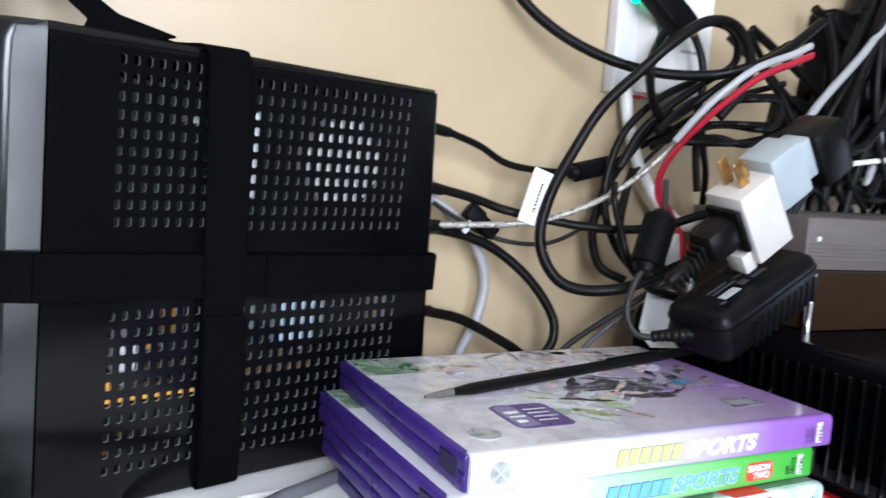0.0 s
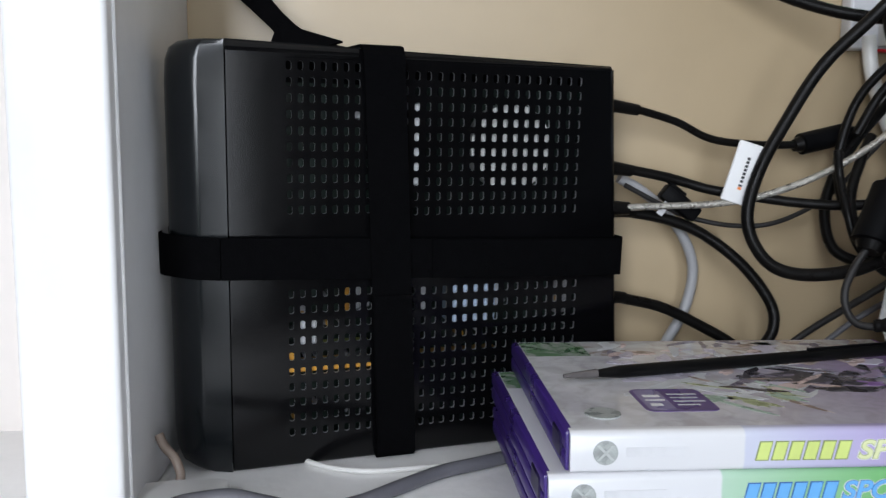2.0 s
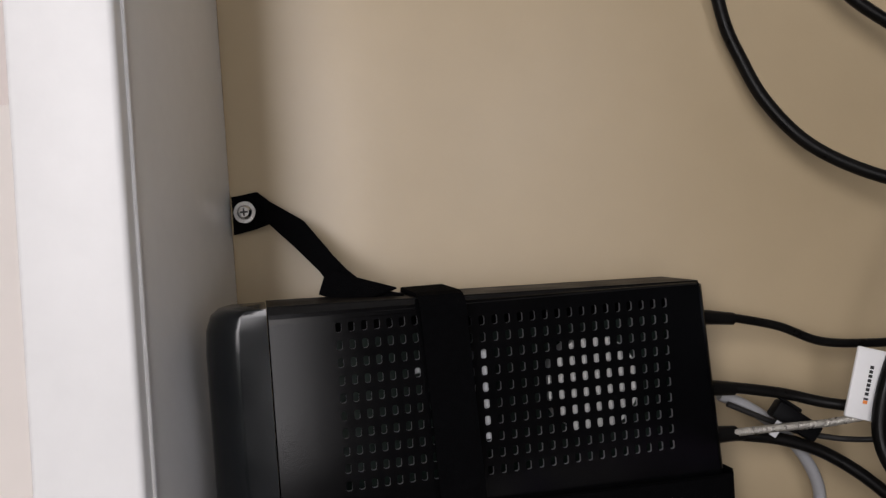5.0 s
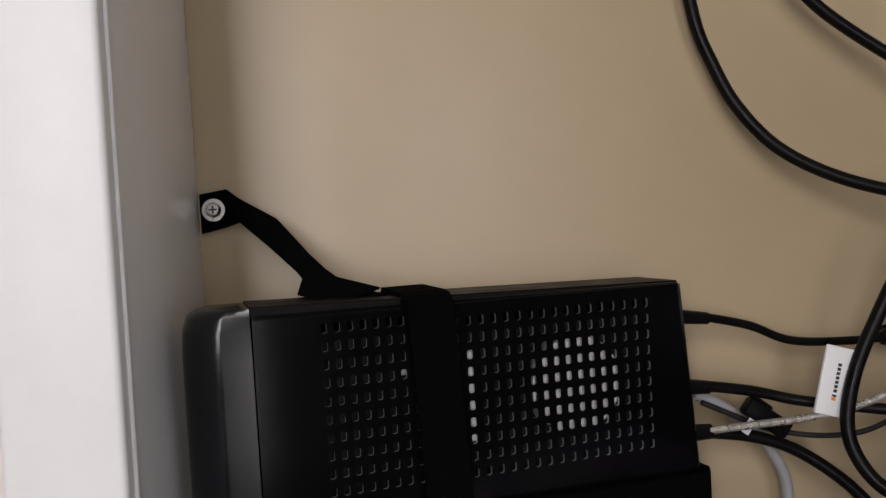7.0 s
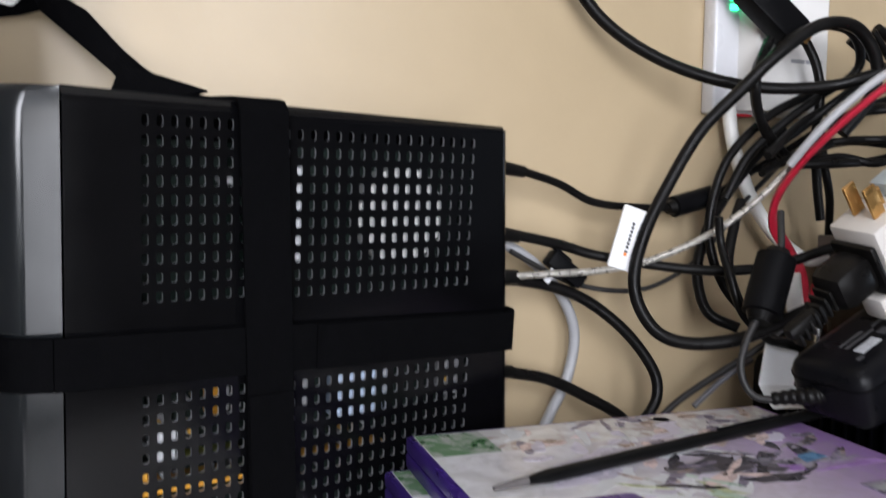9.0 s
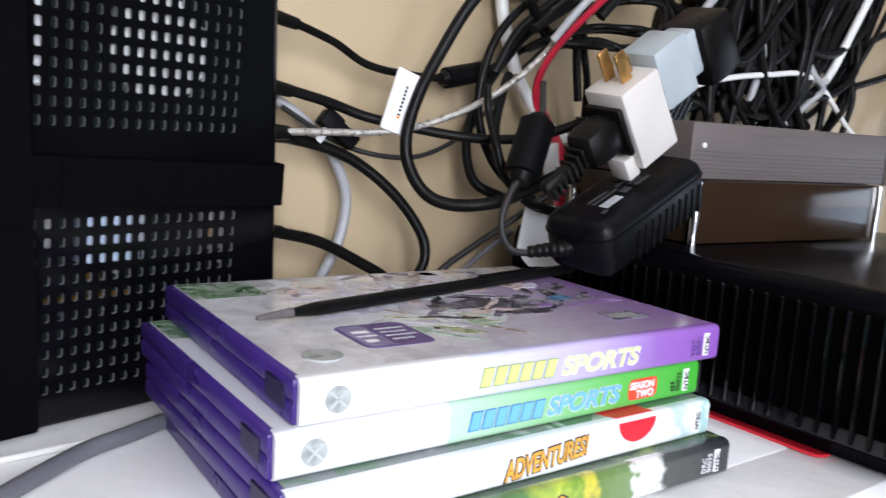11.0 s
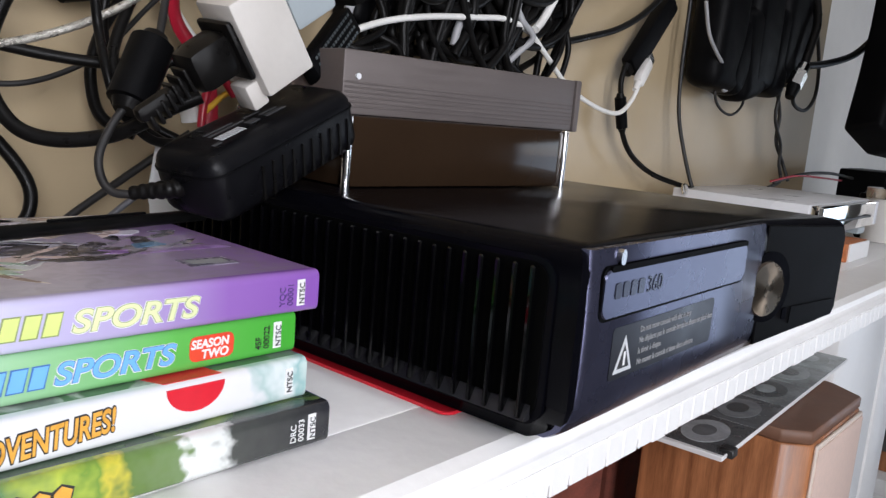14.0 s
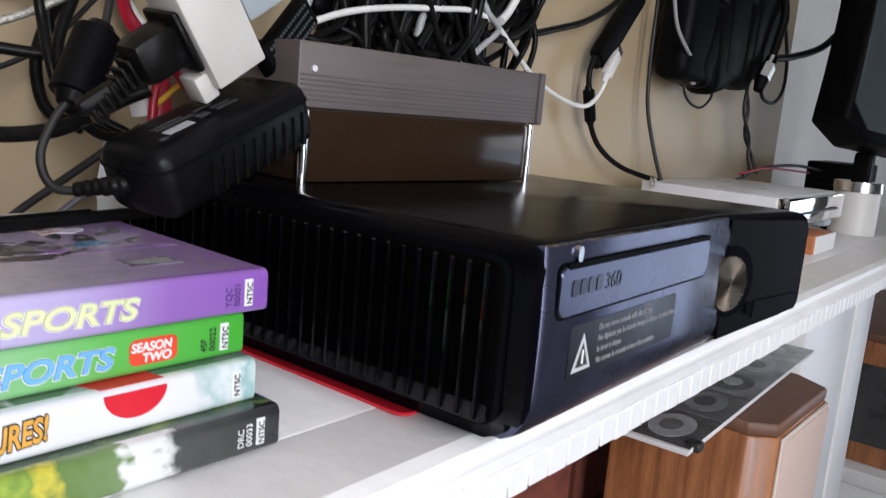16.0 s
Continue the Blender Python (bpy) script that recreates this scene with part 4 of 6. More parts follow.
for k in range(len(rim)):
    j = (k + 1) % len(rim)
    face.faces.new((rim[k], rim[j], rear[j], rear[k]))
face.faces.new(rear)
part("front_panel", face, M_SATIN, console, "satin blue-black bowed front panel")
fp = axes((0.1895, -0.0022, 0.0), (0.0635, -0.0174, 0), (0, 1, 0), (0, 0, 1))
part("front_panel", prism([(-0.0085, 0.0105), (0.0, 0.0122), (0.062, 0.0215), (0.0645, 0.026), (0.0645, 0.066), (0.060, 0.0715), (-0.0085, 0.0730)], -0.0012, 0.0008, "y", r=0.0005, seg=1, m=fp), M_BLACK, console, "matt black front panel")
tray = part("disc_tray", prism(rrect(0.0112, 0.1490, 0.0488, 0.0662, 0.0035), -0.0022, 0.0, "y", r=0.0006, seg=1), M_SATIN, console, "satin disc tray door")
# Near-black plates round the tray door; the gap's shade is painted, not cut.
M_GAP_SHADE = mat("painted_gap_shade", (0.0012, 0.0012, 0.0014), 0.6, spec=0.05)
part("tray_gap_shade", prism(rrect(0.0100, 0.1502, 0.0476, 0.0676, 0.0042), -0.0016, 0.0002, "y"), M_GAP_SHADE, console)
part("tray_slot_shade", prism(rrect(0.0150, 0.1480, 0.0654, 0.0676, 0.0008), -0.0024, 0.0, "y"), M_GAP_SHADE, console)
lettering("tray_lettering", "360", 0.0088, Matrix.Translation((0.0440, -0.0023, 0.0552)) @ pose(0, 0, 0, 90), M_EMBOSS, console, "", 1.0, 0.0002)
for k in range(4):
    x0 = 0.0190 + k * 0.0060
    part("embossed_bar", prism(rrect(x0, x0 + 0.0045, 0.0554, 0.0612, 0.001, 2), -0.0025, 0.0, "y"), M_EMBOSS, console, smooth=False)
part("eject_button", prism([(0.0225 + 0.0019 * math.cos(a), 0.0702 + 0.0030 * math.sin(a)) for a in [2 * math.pi * k / 20 for k in range(20)]], -0.0024, 0.0, "y"), mat("dull_chrome", (0.42, 0.42, 0.43), 0.2, metal=1.0), console, "chrome oval button")
stk = part("warning_sticker", prism(rrect(0.0228, 0.1170, 0.0240, 0.0440, 0.002), -0.0016, 0.0, "y"), mat("smoked_film", (0.020, 0.019, 0.025), 0.34, metal=0.6, var=0.1), console, "smoked plastic warning sticker")
lines = ["Do not move console with disc in tray", "Ne déplacez pas la console lorsqu'un disque est placé dans", "le tiroir à disque.", "No mover la consola si tiene disco adentro"]
for k, s in enumerate(lines):
    lettering("sticker_lettering", s, 0.0036, Matrix.Translation((0.0445, -0.0017, 0.0394 - 0.0043 * k)) @ pose(0, 0, 0, 90), M_INK_GREY, stk, "", 0.84, 0.00008)
tri = [(0.0258, 0.0262), (0.0402, 0.0262), (0.0330, 0.0402)]
part("warning_triangle", prism(tri, -0.00175, -0.0015, "y"), M_PALE_INK, stk, smooth=False)
part("warning_triangle", prism([(0.0285, 0.0278), (0.0375, 0.0278), (0.0330, 0.0366)], -0.0019, -0.0016, "y"), M_INK, stk, smooth=False)
part("warning_mark", prism([(0.0323, 0.0288), (0.0337, 0.0288), (0.0337, 0.0340), (0.0323, 0.0340)], -0.0021, -0.0018, "y"), M_INK_WHITE, stk, smooth=False)
bc = Vector((0.1815, -0.0022, 0.0405))
bd = Vector((-0.264, -0.964, 0.0))
ring_ = bmesh.new()
off = Vector((0.0030, -0.0004, 0.0008))
rod(bc + off - bd * 0.006, bc + off + bd * 0.0010, 0.0165, 0.0185, 40, bm=ring_)
part("button_bowl", ring_, M_GLOSS, console, "black dished recess")
dsk = rod(bc, bc + bd * 0.0022, 0.0145, 0.0140, 48)
bn = mat("spun_chrome", (0.34, 0.27, 0.20), 0.30, metal=1.0, var=0.12, scale=160)
tg = bn.node_tree.nodes.new("ShaderNodeTangent")
tg.direction_type, tg.axis = "RADIAL", "Y"
bn.node_tree.links.new(tg.outputs[0], bn.node_tree.nodes["Principled BSDF"].inputs["Tangent"])
bn.node_tree.nodes["Principled BSDF"].inputs["Anisotropic"].default_value = 0.9
part("power_button", dsk, bn, console, "spun chrome disc")
part("front_flap", prism([(0.020, 0.0200), (0.060, 0.0260), (0.061, 0.0310), (0.0205, 0.0290)], -0.0018, 0.0, "y", m=fp), M_BLACK, console, smooth=False)
part("pairing_button", prism(rrect(0.0125, 0.0165, 0.0225, 0.0290, 0.0015), -0.0020, 0.0, "y", m=fp), M_GLOSS, console)
# louvred side
gr = prism(rrect(0.0100, 0.2500, 0.0085, 0.0690, 0.008), -0.0012, 0.001, "x")
part("side_frame", gr, M_GLOSS, console, "gloss black grille rim")
# Flat near-black sheet: the shade between the louvres is put into its colour.
part("side_shade_sheet", prism(rrect(0.0125, 0.2475, 0.0105, 0.0670, 0.007), -0.0018, -0.0008, "x"), mat("painted_grille_shade", (0.001, 0.001, 0.001), 0.8, spec=0.05), console)
sl = rbox(-0.0052, -0.0012, 0, 0.0022, 0.0112, 0.0662, 0.0006, 1)
sl0 = part("louvre", sl, M_LOUVRE, console, smooth=False)
sl0.location.y = 0.0165
for k in range(1, 31):
    o = new("louvre", sl0.data)
    o.parent, o.location = console, (0, 0.0165 + 0.0074 * k, 0)
# Added sloped strip, lighter and glossier, to give glints at the louvre feet.
part("grille_sill", prism([(-0.0050, 0.0108), (-0.0014, 0.0108), (-0.0014, 0.0165), (-0.0022, 0.0160)], 0.0145, 0.2455, "y"), mat("lighter_gloss_sill", (0.012, 0.012, 0.014), 0.28, spec=0.5), console, smooth=False)
for x, y in ((0.02, 0.03), (0.24, 0.03), (0.02, 0.24), (0.24, 0.22)):
    part("foot", rod((x, y, -0.0019), (x, y, 0.001), 0.006, sides=16), M_RUBBER, console)

red = thing("red_tray", "thin red plastic sleeve lying half under the console", "sleeve", pose(0.449, 0.2075, S, 0, 0, 2))
part("sleeve", prism(rrect(0.0, 0.14, 0.0, 0.135, 0.004), 0.0002, 0.0016, "z", r=0.0004, seg=1), M_RED_PL, red)

# ---------------------------------------------------------------- boxes on the console
XT = S + 0.002 + 0.0752
low = thing("gloss_box", "gloss black box with chrome corner posts standing on the console", "box", pose(0.4725, 0.3050, XT, 0, 0, -3.2))
part("body", rbox(0.003, 0.169, 0.002, 0.105, 0.0, 0.0345, 0.002, 2), mat("dark_gloss_acrylic", (0.024, 0.014, 0.008), 0.12, spec=0.20, var=0.1, rvar=0.02), low)
for x in (0.0025, 0.1695):
    for y in (0.0025, 0.103):
        part("corner_post", rod((x, y, 0.0), (x, y, 0.0340), 0.0023, sides=16), M_CHROME, low, "chrome post")
amp = thing("aluminium_box", "brushed grey aluminium electronics box on top of the black box", "amplifier", pose(0.4765, 0.3150, XT + 0.0347, 0, 0, -4.0))
part("body", rbox(0.0, 0.178, 0.0, 0.100, 0.0, 0.0310, 0.0012, 2), M_ALU, amp)
part("end_plate", rbox(0.1785, 0.1835, -0.001, 0.101, -0.0005, 0.0313, 0.001, 2), M_ALU, amp)
for k in range(6):
    part("groove_rib", rbox(0.001, 0.177, -0.0003, 0.001, 0.0035 + 0.0023 * k, 0.0046 + 0.0023 * k, 0.0002, 1), M_ALU, amp, smooth=False)
# Metal screw coloured pale plastic, so its bright glint is in the colour.
part("screw_head", rod((0.0085, 0.001, 0.0185), (0.0085, -0.0012, 0.0185), 0.0015, sides=16), M_PALE_PL, amp)

# ---------------------------------------------------------------- power brick and adapters
BR = axes((0.3905, 0.2910, 1.2905), (0.078, 0.012, 0.033), (0, 1, 0), (-0.36, -0.10, 0.90))
M_FAINT_INK = mat("faint_grey_print", (0.055, 0.055, 0.058), 0.5)
brick_ps = thing("power_brick", "black ribbed laptop-style power brick leaning on the cases", "power adapter", BR)
part("body", rbox(0.0, 0.090, -0.0015, 0.039, -0.0310, 0.0, 0.0085, 5), mat("black_brick_plastic", (0.004, 0.004, 0.005), 0.33, spec=0.14, var=0.15, scale=60, bump=0.1, bscale=1500), brick_ps)
part("lid_rim", prism(rrect(-0.0004, 0.0904, -0.0019, 0.0394, 0.0085), -0.0092, -0.0082, "z"), M_BLACK, brick_ps)
for k in range(10):
    x0 = 0.022 + 0.0062 * k
    part("rib", prism([(x0, -0.0270), (x0 + 0.0016, -0.0270), (x0 + 0.0040, -0.0130), (x0 + 0.0030, -0.0125)], -0.0023, 0.001, "y"), M_RUBBER, brick_ps, smooth=False)
for k, (x, y, w, h) in enumerate(((0.018, 0.010, 0.014, 0.005), (0.036, 0.012, 0.006, 0.004), (0.046, 0.012, 0.012, 0.0022), (0.046, 0.016, 0.010, 0.0014), (0.018, 0.018, 0.020, 0.0012), (0.018, 0.021, 0.016, 0.0012), (0.012, 0.008, 0.004, 0.002), (0.040, 0.020, 0.010, 0.0012))):
    if k == 0:
        for q in range(9):
            part("label_bar", rbox(x + q * w / 9, x + (q + 0.62) * w / 9, y, y + h, 0.0, 0.0003, 0.0), M_PALE_INK, brick_ps, smooth=False)
    else:
        part("label_bar", rbox(x, x + w, y, y + h, 0.0, 0.0003, 0.0), M_FAINT_INK, brick_ps, smooth=False)
part("strain_relief", tube([(0.004, 0.022, -0.016), (-0.0015, 0.025, -0.0158), (-0.006, 0.031, -0.0155), (-0.012, 0.038, -0.0153)], 0.0036, taper=lambda t: (1.25 - 0.5 * t) * (1.0 + 0.12 * (int(t * 14) % 2))), M_RUBBER, brick_ps)

AD = axes((0.402, 0.324, 1.353), (0.0, -1.0, -0.1), (0, 0, 0), (-0.58, 0.0, 0.81))
# x: towards the room, y: up to the left's far side, z: along the prongs
ady = AD.to_3x3() @ Vector((0, 1, 0))
flip = 1 if ady.x > 0 else -1
tap = thing("plug_adapter", "ivory cube plug adapter with brass prongs on the power brick", "plug adapter", AD)
def tb(x0, x1, y0, y1, z0, z1, r=0.0015):
    a, b = sorted((flip * y0, flip * y1))
    return rbox(x0, x1, a, b, z0, z1, r, 2)
part("body", tb(0, 0.026, 0, 0.026, -0.042, 0.0), M_IVORY_PL, tap)
part("foot_tab", tb(0.008, 0.021, -0.0065, 0.002, -0.0460, -0.034), M_IVORY_PL, tap)
for x in (0.0065, 0.0175):
    part("prong", tb(x, x + 0.0016, 0.009, 0.0155, 0.0, 0.0150, 0.0004), M_BRASS, tap, "brass blade")
part("earth_pin", rod((0.012, flip * 0.020, 0.0), (0.012, flip * 0.020, 0.008), 0.0022), M_BRASS, tap)
plug = thing("power_plug", "black moulded power plug pushed into the ivory adapter", "power plug", AD)
part("body", tb(0.003, 0.023, -0.024, -0.0004, -0.029, -0.009, 0.006), M_RUBBER, plug)
part("collar", tb(0.001, 0.025, -0.004, -0.0006, -0.032, -0.006, 0.0018), M_RUBBER, plug)
for k in range(7):
    s = 1.0 - 0.06 * k
    part("relief_ring", tb(0.013 - 0.0054 * s, 0.013 + 0.0054 * s, -0.0262 - 0.0034 * k, -0.0243 - 0.0034 * k, -0.020 - 0.0054 * s - 0.0012 * k, -0.020 + 0.0054 * s - 0.0012 * k, 0.0009), M_RUBBER, plug)
part("relief_core", tb(0.0095, 0.0165, -0.050, -0.025, -0.0260, -0.0185, 0.003), M_RUBBER, plug)
grey = thing("grey_plug", "grey moulded plug behind the ivory adapter", "power plug", AD)
part("body", tb(0.001, 0.025, 0.0264, 0.050, -0.026, 0.006, 0.0025), M_GREY_PL, grey)
part("shoulder", tb(0.004, 0.022, 0.050, 0.060, -0.022, 0.002, 0.0025), M_GREY_PL, grey)
part("cap", tb(-0.002, 0.026, 0.058, 0.082, -0.032, 0.002, 0.004), M_RUBBER, grey)

ribbon = thing("braided_plug", "black flat plug with a dotted grip standing behind the ivory adapter", "connector", axes((0.4740, 0.3380, 1.3300), (0.030, 0.012, 0.027), (0, 0, 0), (-0.65, 0.0, 0.75)))
part("body", rbox(0.0, 0.048, -0.0050, 0.0050, -0.0080, 0.0075, 0.0018, 2), M_BLACK, ribbon)
dot0 = part("grip_dot", rbox(0.0, 0.0016, -0.0054, -0.0048, 0.0, 0.0013, 0.0), mat("dull_grip_grey", (0.07, 0.08, 0.085), 0.5), ribbon, "small grey grip dot", smooth=False)
dot0.location = (0.004, 0, -0.0065)
for i in range(15):
    for j in range(4):
        if i or j:
            o = new("grip_dot", dot0.data)
            o.parent, o.location = ribbon, (0.004 + 0.0027 * i, 0, -0.0065 + 0.0036 * j)

# ---------------------------------------------------------------- cables


def cable(name, label, material, r, pts, flat=1.0):
    """One cable through its bends."""
    ob = obj(name, tube(pts, r, n=8, sides=10, flat=flat), material, smooth=True)
    return tagged(ob, label, "cable", "cables")


cable("power_cable", "black cable running out of the set-top box to a ferrite", M_RUBBER, 0.0022, [(0.279, 0.413, 1.380), (0.293, 0.416, 1.377), (0.315, 0.420, 1.371), (0.335, 0.422, 1.362), (0.359, 0.424, 1.359), (0.389, 0.424, 1.359), (0.416, 0.428, 1.364), (0.441, 0.430, 1.377), (0.470, 0.430, 1.392), (0.496, 0.425, 1.408), (0.523, 0.420, 1.421), (0.554, 0.410, 1.432)])
cable("display_cable", "black labelled display cable curving from the set-top box", M_RUBBER, 0.0027, [(0.279, 0.410, 1.346), (0.309, 0.412, 1.340), (0.330, 0.410, 1.334), (0.353, 0.403, 1.330), (0.375, 0.396, 1.327), (0.397, 0.388, 1.326), (0.421, 0.378, 1.329), (0.442, 0.366, 1.338), (0.460, 0.360, 1.344)])
cable("braided_cable", "clear-jacketed braided silver cable", M_BRAID, 0.0019, [(0.279, 0.405, 1.324), (0.307, 0.405, 1.325), (0.331, 0.404, 1.326), (0.358, 0.400, 1.331), (0.386, 0.396, 1.342), (0.409, 0.392, 1.356), (0.428, 0.388, 1.373), (0.440, 0.384, 1.389), (0.455, 0.380, 1.409), (0.472, 0.378, 1.422)])
cable("red_cable", "flat red and white cable drooping behind the adapters", M_RED_CABLE, 0.0044, [(0.499, 0.345, 1.439), (0.489, 0.348, 1.434), (0.468, 0.353, 1.424), (0.452, 0.360, 1.410), (0.441, 0.368, 1.396), (0.432, 0.378, 1.380), (0.429, 0.388, 1.364), (0.434, 0.395, 1.350), (0.447, 0.398, 1.336), (0.451, 0.392, 1.323), (0.451, 0.388, 1.304), (0.450, 0.386, 1.289)], flat=0.45)
cable("grey_cable", "grey strand running beside the red cable", M_GREY_CABLE, 0.0022, [(0.498, 0.345, 1.445), (0.487, 0.347, 1.439), (0.462, 0.352, 1.428), (0.445, 0.359, 1.413), (0.434, 0.367, 1.398), (0.426, 0.376, 1.382)])
cable("power_cable", "thick black cable looping from the set-top box to the shelf", M_RUBBER, 0.0031, [(0.282, 0.415, 1.322), (0.309, 0.416, 1.317), (0.331, 0.415, 1.308), (0.352, 0.410, 1.291), (0.366, 0.405, 1.271), (0.367, 0.402, 1.257), (0.360, 0.402, 1.245), (0.352, 0.410, 1.229)])
cable("thin_cable", "thin black cable sagging in front of the wall", M_RUBBER_SOFT, 0.0014, [(0.285, 0.415, 1.336), (0.305, 0.418, 1.326), (0.323, 0.420, 1.318), (0.348, 0.420, 1.313), (0.372, 0.420, 1.314), (0.397, 0.422, 1.324), (0.416, 0.424, 1.338), (0.439, 0.426, 1.362), (0.470, 0.430, 1.387)])
cable("grey_cable", "pale grey network cable drooping from the set-top box", M_GREY_CABLE, 0.0030, [(0.283, 0.420, 1.340), (0.296, 0.422, 1.333), (0.310, 0.424, 1.322), (0.323, 0.426, 1.306), (0.330, 0.428, 1.287), (0.326, 0.428, 1.264), (0.315, 0.425, 1.246), (0.303, 0.420, 1.229)])
cable("power_cable", "thick black cable dropping from the set-top box", M_RUBBER, 0.0031, [(0.283, 0.414, 1.273), (0.308, 0.416, 1.267), (0.331, 0.416, 1.256), (0.350, 0.414, 1.245), (0.365, 0.412, 1.231)])
cable("mains_cable", "thick black mains cable looping from the plug", M_RUBBER, 0.0034, [(0.414, 0.336, 1.315), (0.404, 0.342, 1.309), (0.395, 0.352, 1.301), (0.384, 0.362, 1.294), (0.367, 0.374, 1.291), (0.355, 0.384, 1.295), (0.348, 0.392, 1.308), (0.347, 0.396, 1.324), (0.354, 0.398, 1.346), (0.366, 0.398, 1.369), (0.383, 0.394, 1.399), (0.404, 0.388, 1.422), (0.421, 0.382, 1.440), (0.444, 0.378, 1.456), (0.466, 0.376, 1.456), (0.481, 0.376, 1.440), (0.481, 0.378, 1.421), (0.466, 0.382, 1.400)])
cable("power_cable", "long black cable hanging in an arc down the wall", M_RUBBER, 0.0034, [(0.302, 0.430, 1.552), (0.306, 0.430, 1.526), (0.312, 0.430, 1.508), (0.322, 0.428, 1.484), (0.340, 0.424, 1.460), (0.367, 0.418, 1.442), (0.400, 0.410, 1.430), (0.431, 0.400, 1.425), (0.459, 0.390, 1.426), (0.475, 0.380, 1.430), (0.499, 0.370, 1.441), (0.537, 0.370, 1.468)])
cable("signal_cable", "black cable running down to the connector on the wall plate", M_RUBBER, 0.0032, [(0.356, 0.425, 1.546), (0.372, 0.424, 1.528), (0.395, 0.421, 1.508), (0.4165, 0.4155, 1.4905)])
cable("looped_cable", "black cable looped beside the wall plate", M_RUBBER, 0.0026, [(0.436, 0.405, 1.453), (0.424, 0.402, 1.434), (0.426, 0.402, 1.412), (0.440, 0.404, 1.396), (0.454, 0.406, 1.386)])
cable("looped_cable", "black cable looped beside the wall plate", M_RUBBER, 0.0026, [(0.457, 0.405, 1.457), (0.465, 0.402, 1.440), (0.467, 0.400, 1.422), (0.467, 0.402, 1.400), (0.472, 0.405, 1.375), (0.476, 0.405, 1.352)])
cable("looped_cable", "black cable looped over the wall plate", M_RUBBER, 0.0026, [(0.421, 0.400, 1.429), (0.436, 0.396, 1.448), (0.456, 0.394, 1.459), (0.478, 0.394, 1.459), (0.489, 0.395, 1.449), (0.489, 0.398, 1.436), (0.468, 0.400, 1.423), (0.445, 0.404, 1.406), (0.426, 0.408, 1.388), (0.413, 0.410, 1.364)])
cable("looped_cable", "black cable hanging in a loop in front of the wall", M_RUBBER, 0.0026, [(0.480, 0.410, 1.429), (0.444, 0.412, 1.412), (0.419, 0.414, 1.389), (0.408, 0.414, 1.364), (0.405, 0.412, 1.340), (0.410, 0.405, 1.316), (0.421, 0.395, 1.299), (0.432, 0.388, 1.292)])
cable("looped_cable", "black cable hanging in a loop in front of the wall", M_RUBBER, 0.0030, [(0.464, 0.425, 1.406), (0.440, 0.425, 1.383), (0.415, 0.422, 1.354), (0.403, 0.418, 1.332), (0.400, 0.414, 1.315), (0.402, 0.406, 1.300), (0.414, 0.396, 1.293)])
cable("white_conduit", "white cable running down from the wall plate", M_WHITE_CABLE, 0.0040, [(0.430, 0.432, 1.421), (0.432, 0.431, 1.403), (0.437, 0.430, 1.385), (0.447, 0.428, 1.362), (0.461, 0.424, 1.342), (0.477, 0.415, 1.328), (0.483, 0.405, 1.333)])
cable("thin_cable", "thin black wire rising from the shelf", M_RUBBER_SOFT, 0.0020, [(0.376, 0.415, 1.238), (0.388, 0.412, 1.250), (0.403, 0.402, 1.265), (0.419, 0.388, 1.282), (0.435, 0.380, 1.296)])
cable("thin_cable", "thin grey wire rising behind the cases", M_DKGREY_CABLE, 0.0018, [(0.408, 0.425, 1.242), (0.427, 0.424, 1.257), (0.444, 0.420, 1.269)])
cable("thin_cable", "thin black lead from the power brick to its ferrite", M_RUBBER_SOFT, 0.0018, [(0.379, 0.327, 1.273), (0.3735, 0.333, 1.2735), (0.371, 0.338, 1.279), (0.372, 0.342, 1.288), (0.378, 0.345, 1.299), (0.3865, 0.347, 1.311), (0.401, 0.352, 1.335), (0.412, 0.365, 1.358)])
cable("power_cable", "twin black cable passing behind the power brick", M_RUBBER, 0.0022, [(0.415, 0.360, 1.292), (0.405, 0.360, 1.293), (0.396, 0.360, 1.299), (0.390, 0.365, 1.308), (0.387, 0.370, 1.324), (0.388, 0.380, 1.341), (0.386, 0.380, 1.355)])
cable("power_cable", "black cable passing behind the plugs", M_RUBBER, 0.0028, [(0.428, 0.365, 1.288), (0.412, 0.365, 1.292), (0.403, 0.370, 1.299), (0.397, 0.375, 1.310), (0.397, 0.385, 1.329), (0.408, 0.395, 1.351), (0.416, 0.400, 1.363)])
cable("white_cable", "white cable looping over the aluminium box", M_WHITE_CABLE, 0.0022, [(0.525, 0.385, 1.349), (0.539, 0.390, 1.357), (0.578, 0.398, 1.370), (0.622, 0.402, 1.379), (0.669, 0.404, 1.385), (0.709, 0.406, 1.389), (0.740, 0.408, 1.383), (0.767, 0.410, 1.369), (0.803, 0.415, 1.351), (0.845, 0.420, 1.338), (0.891, 0.424, 1.330), (0.916, 0.424, 1.331), (0.935, 0.424, 1.344), (0.947, 0.424, 1.363)])
cable("thin_cable", "thin black wire hanging down the wall", M_RUBBER_SOFT, 0.0022, [(1.060, 0.440, 1.482), (1.061, 0.440, 1.447), (1.061, 0.440, 1.387), (1.064, 0.438, 1.338), (1.073, 0.430, 1.295), (1.075, 0.415, 1.256), (1.098, 0.410, 1.233)])
cable("signal_cable", "black cable curling from its inline ferrite to the shelf", M_RUBBER, 0.0028, [(0.937, 0.436, 1.379), (0.931, 0.436, 1.361), (0.935, 0.436, 1.342), (0.942, 0.436, 1.316), (0.967, 0.436, 1.290), (1.008, 0.430, 1.270), (1.056, 0.410, 1.257), (1.094, 0.400, 1.247)])
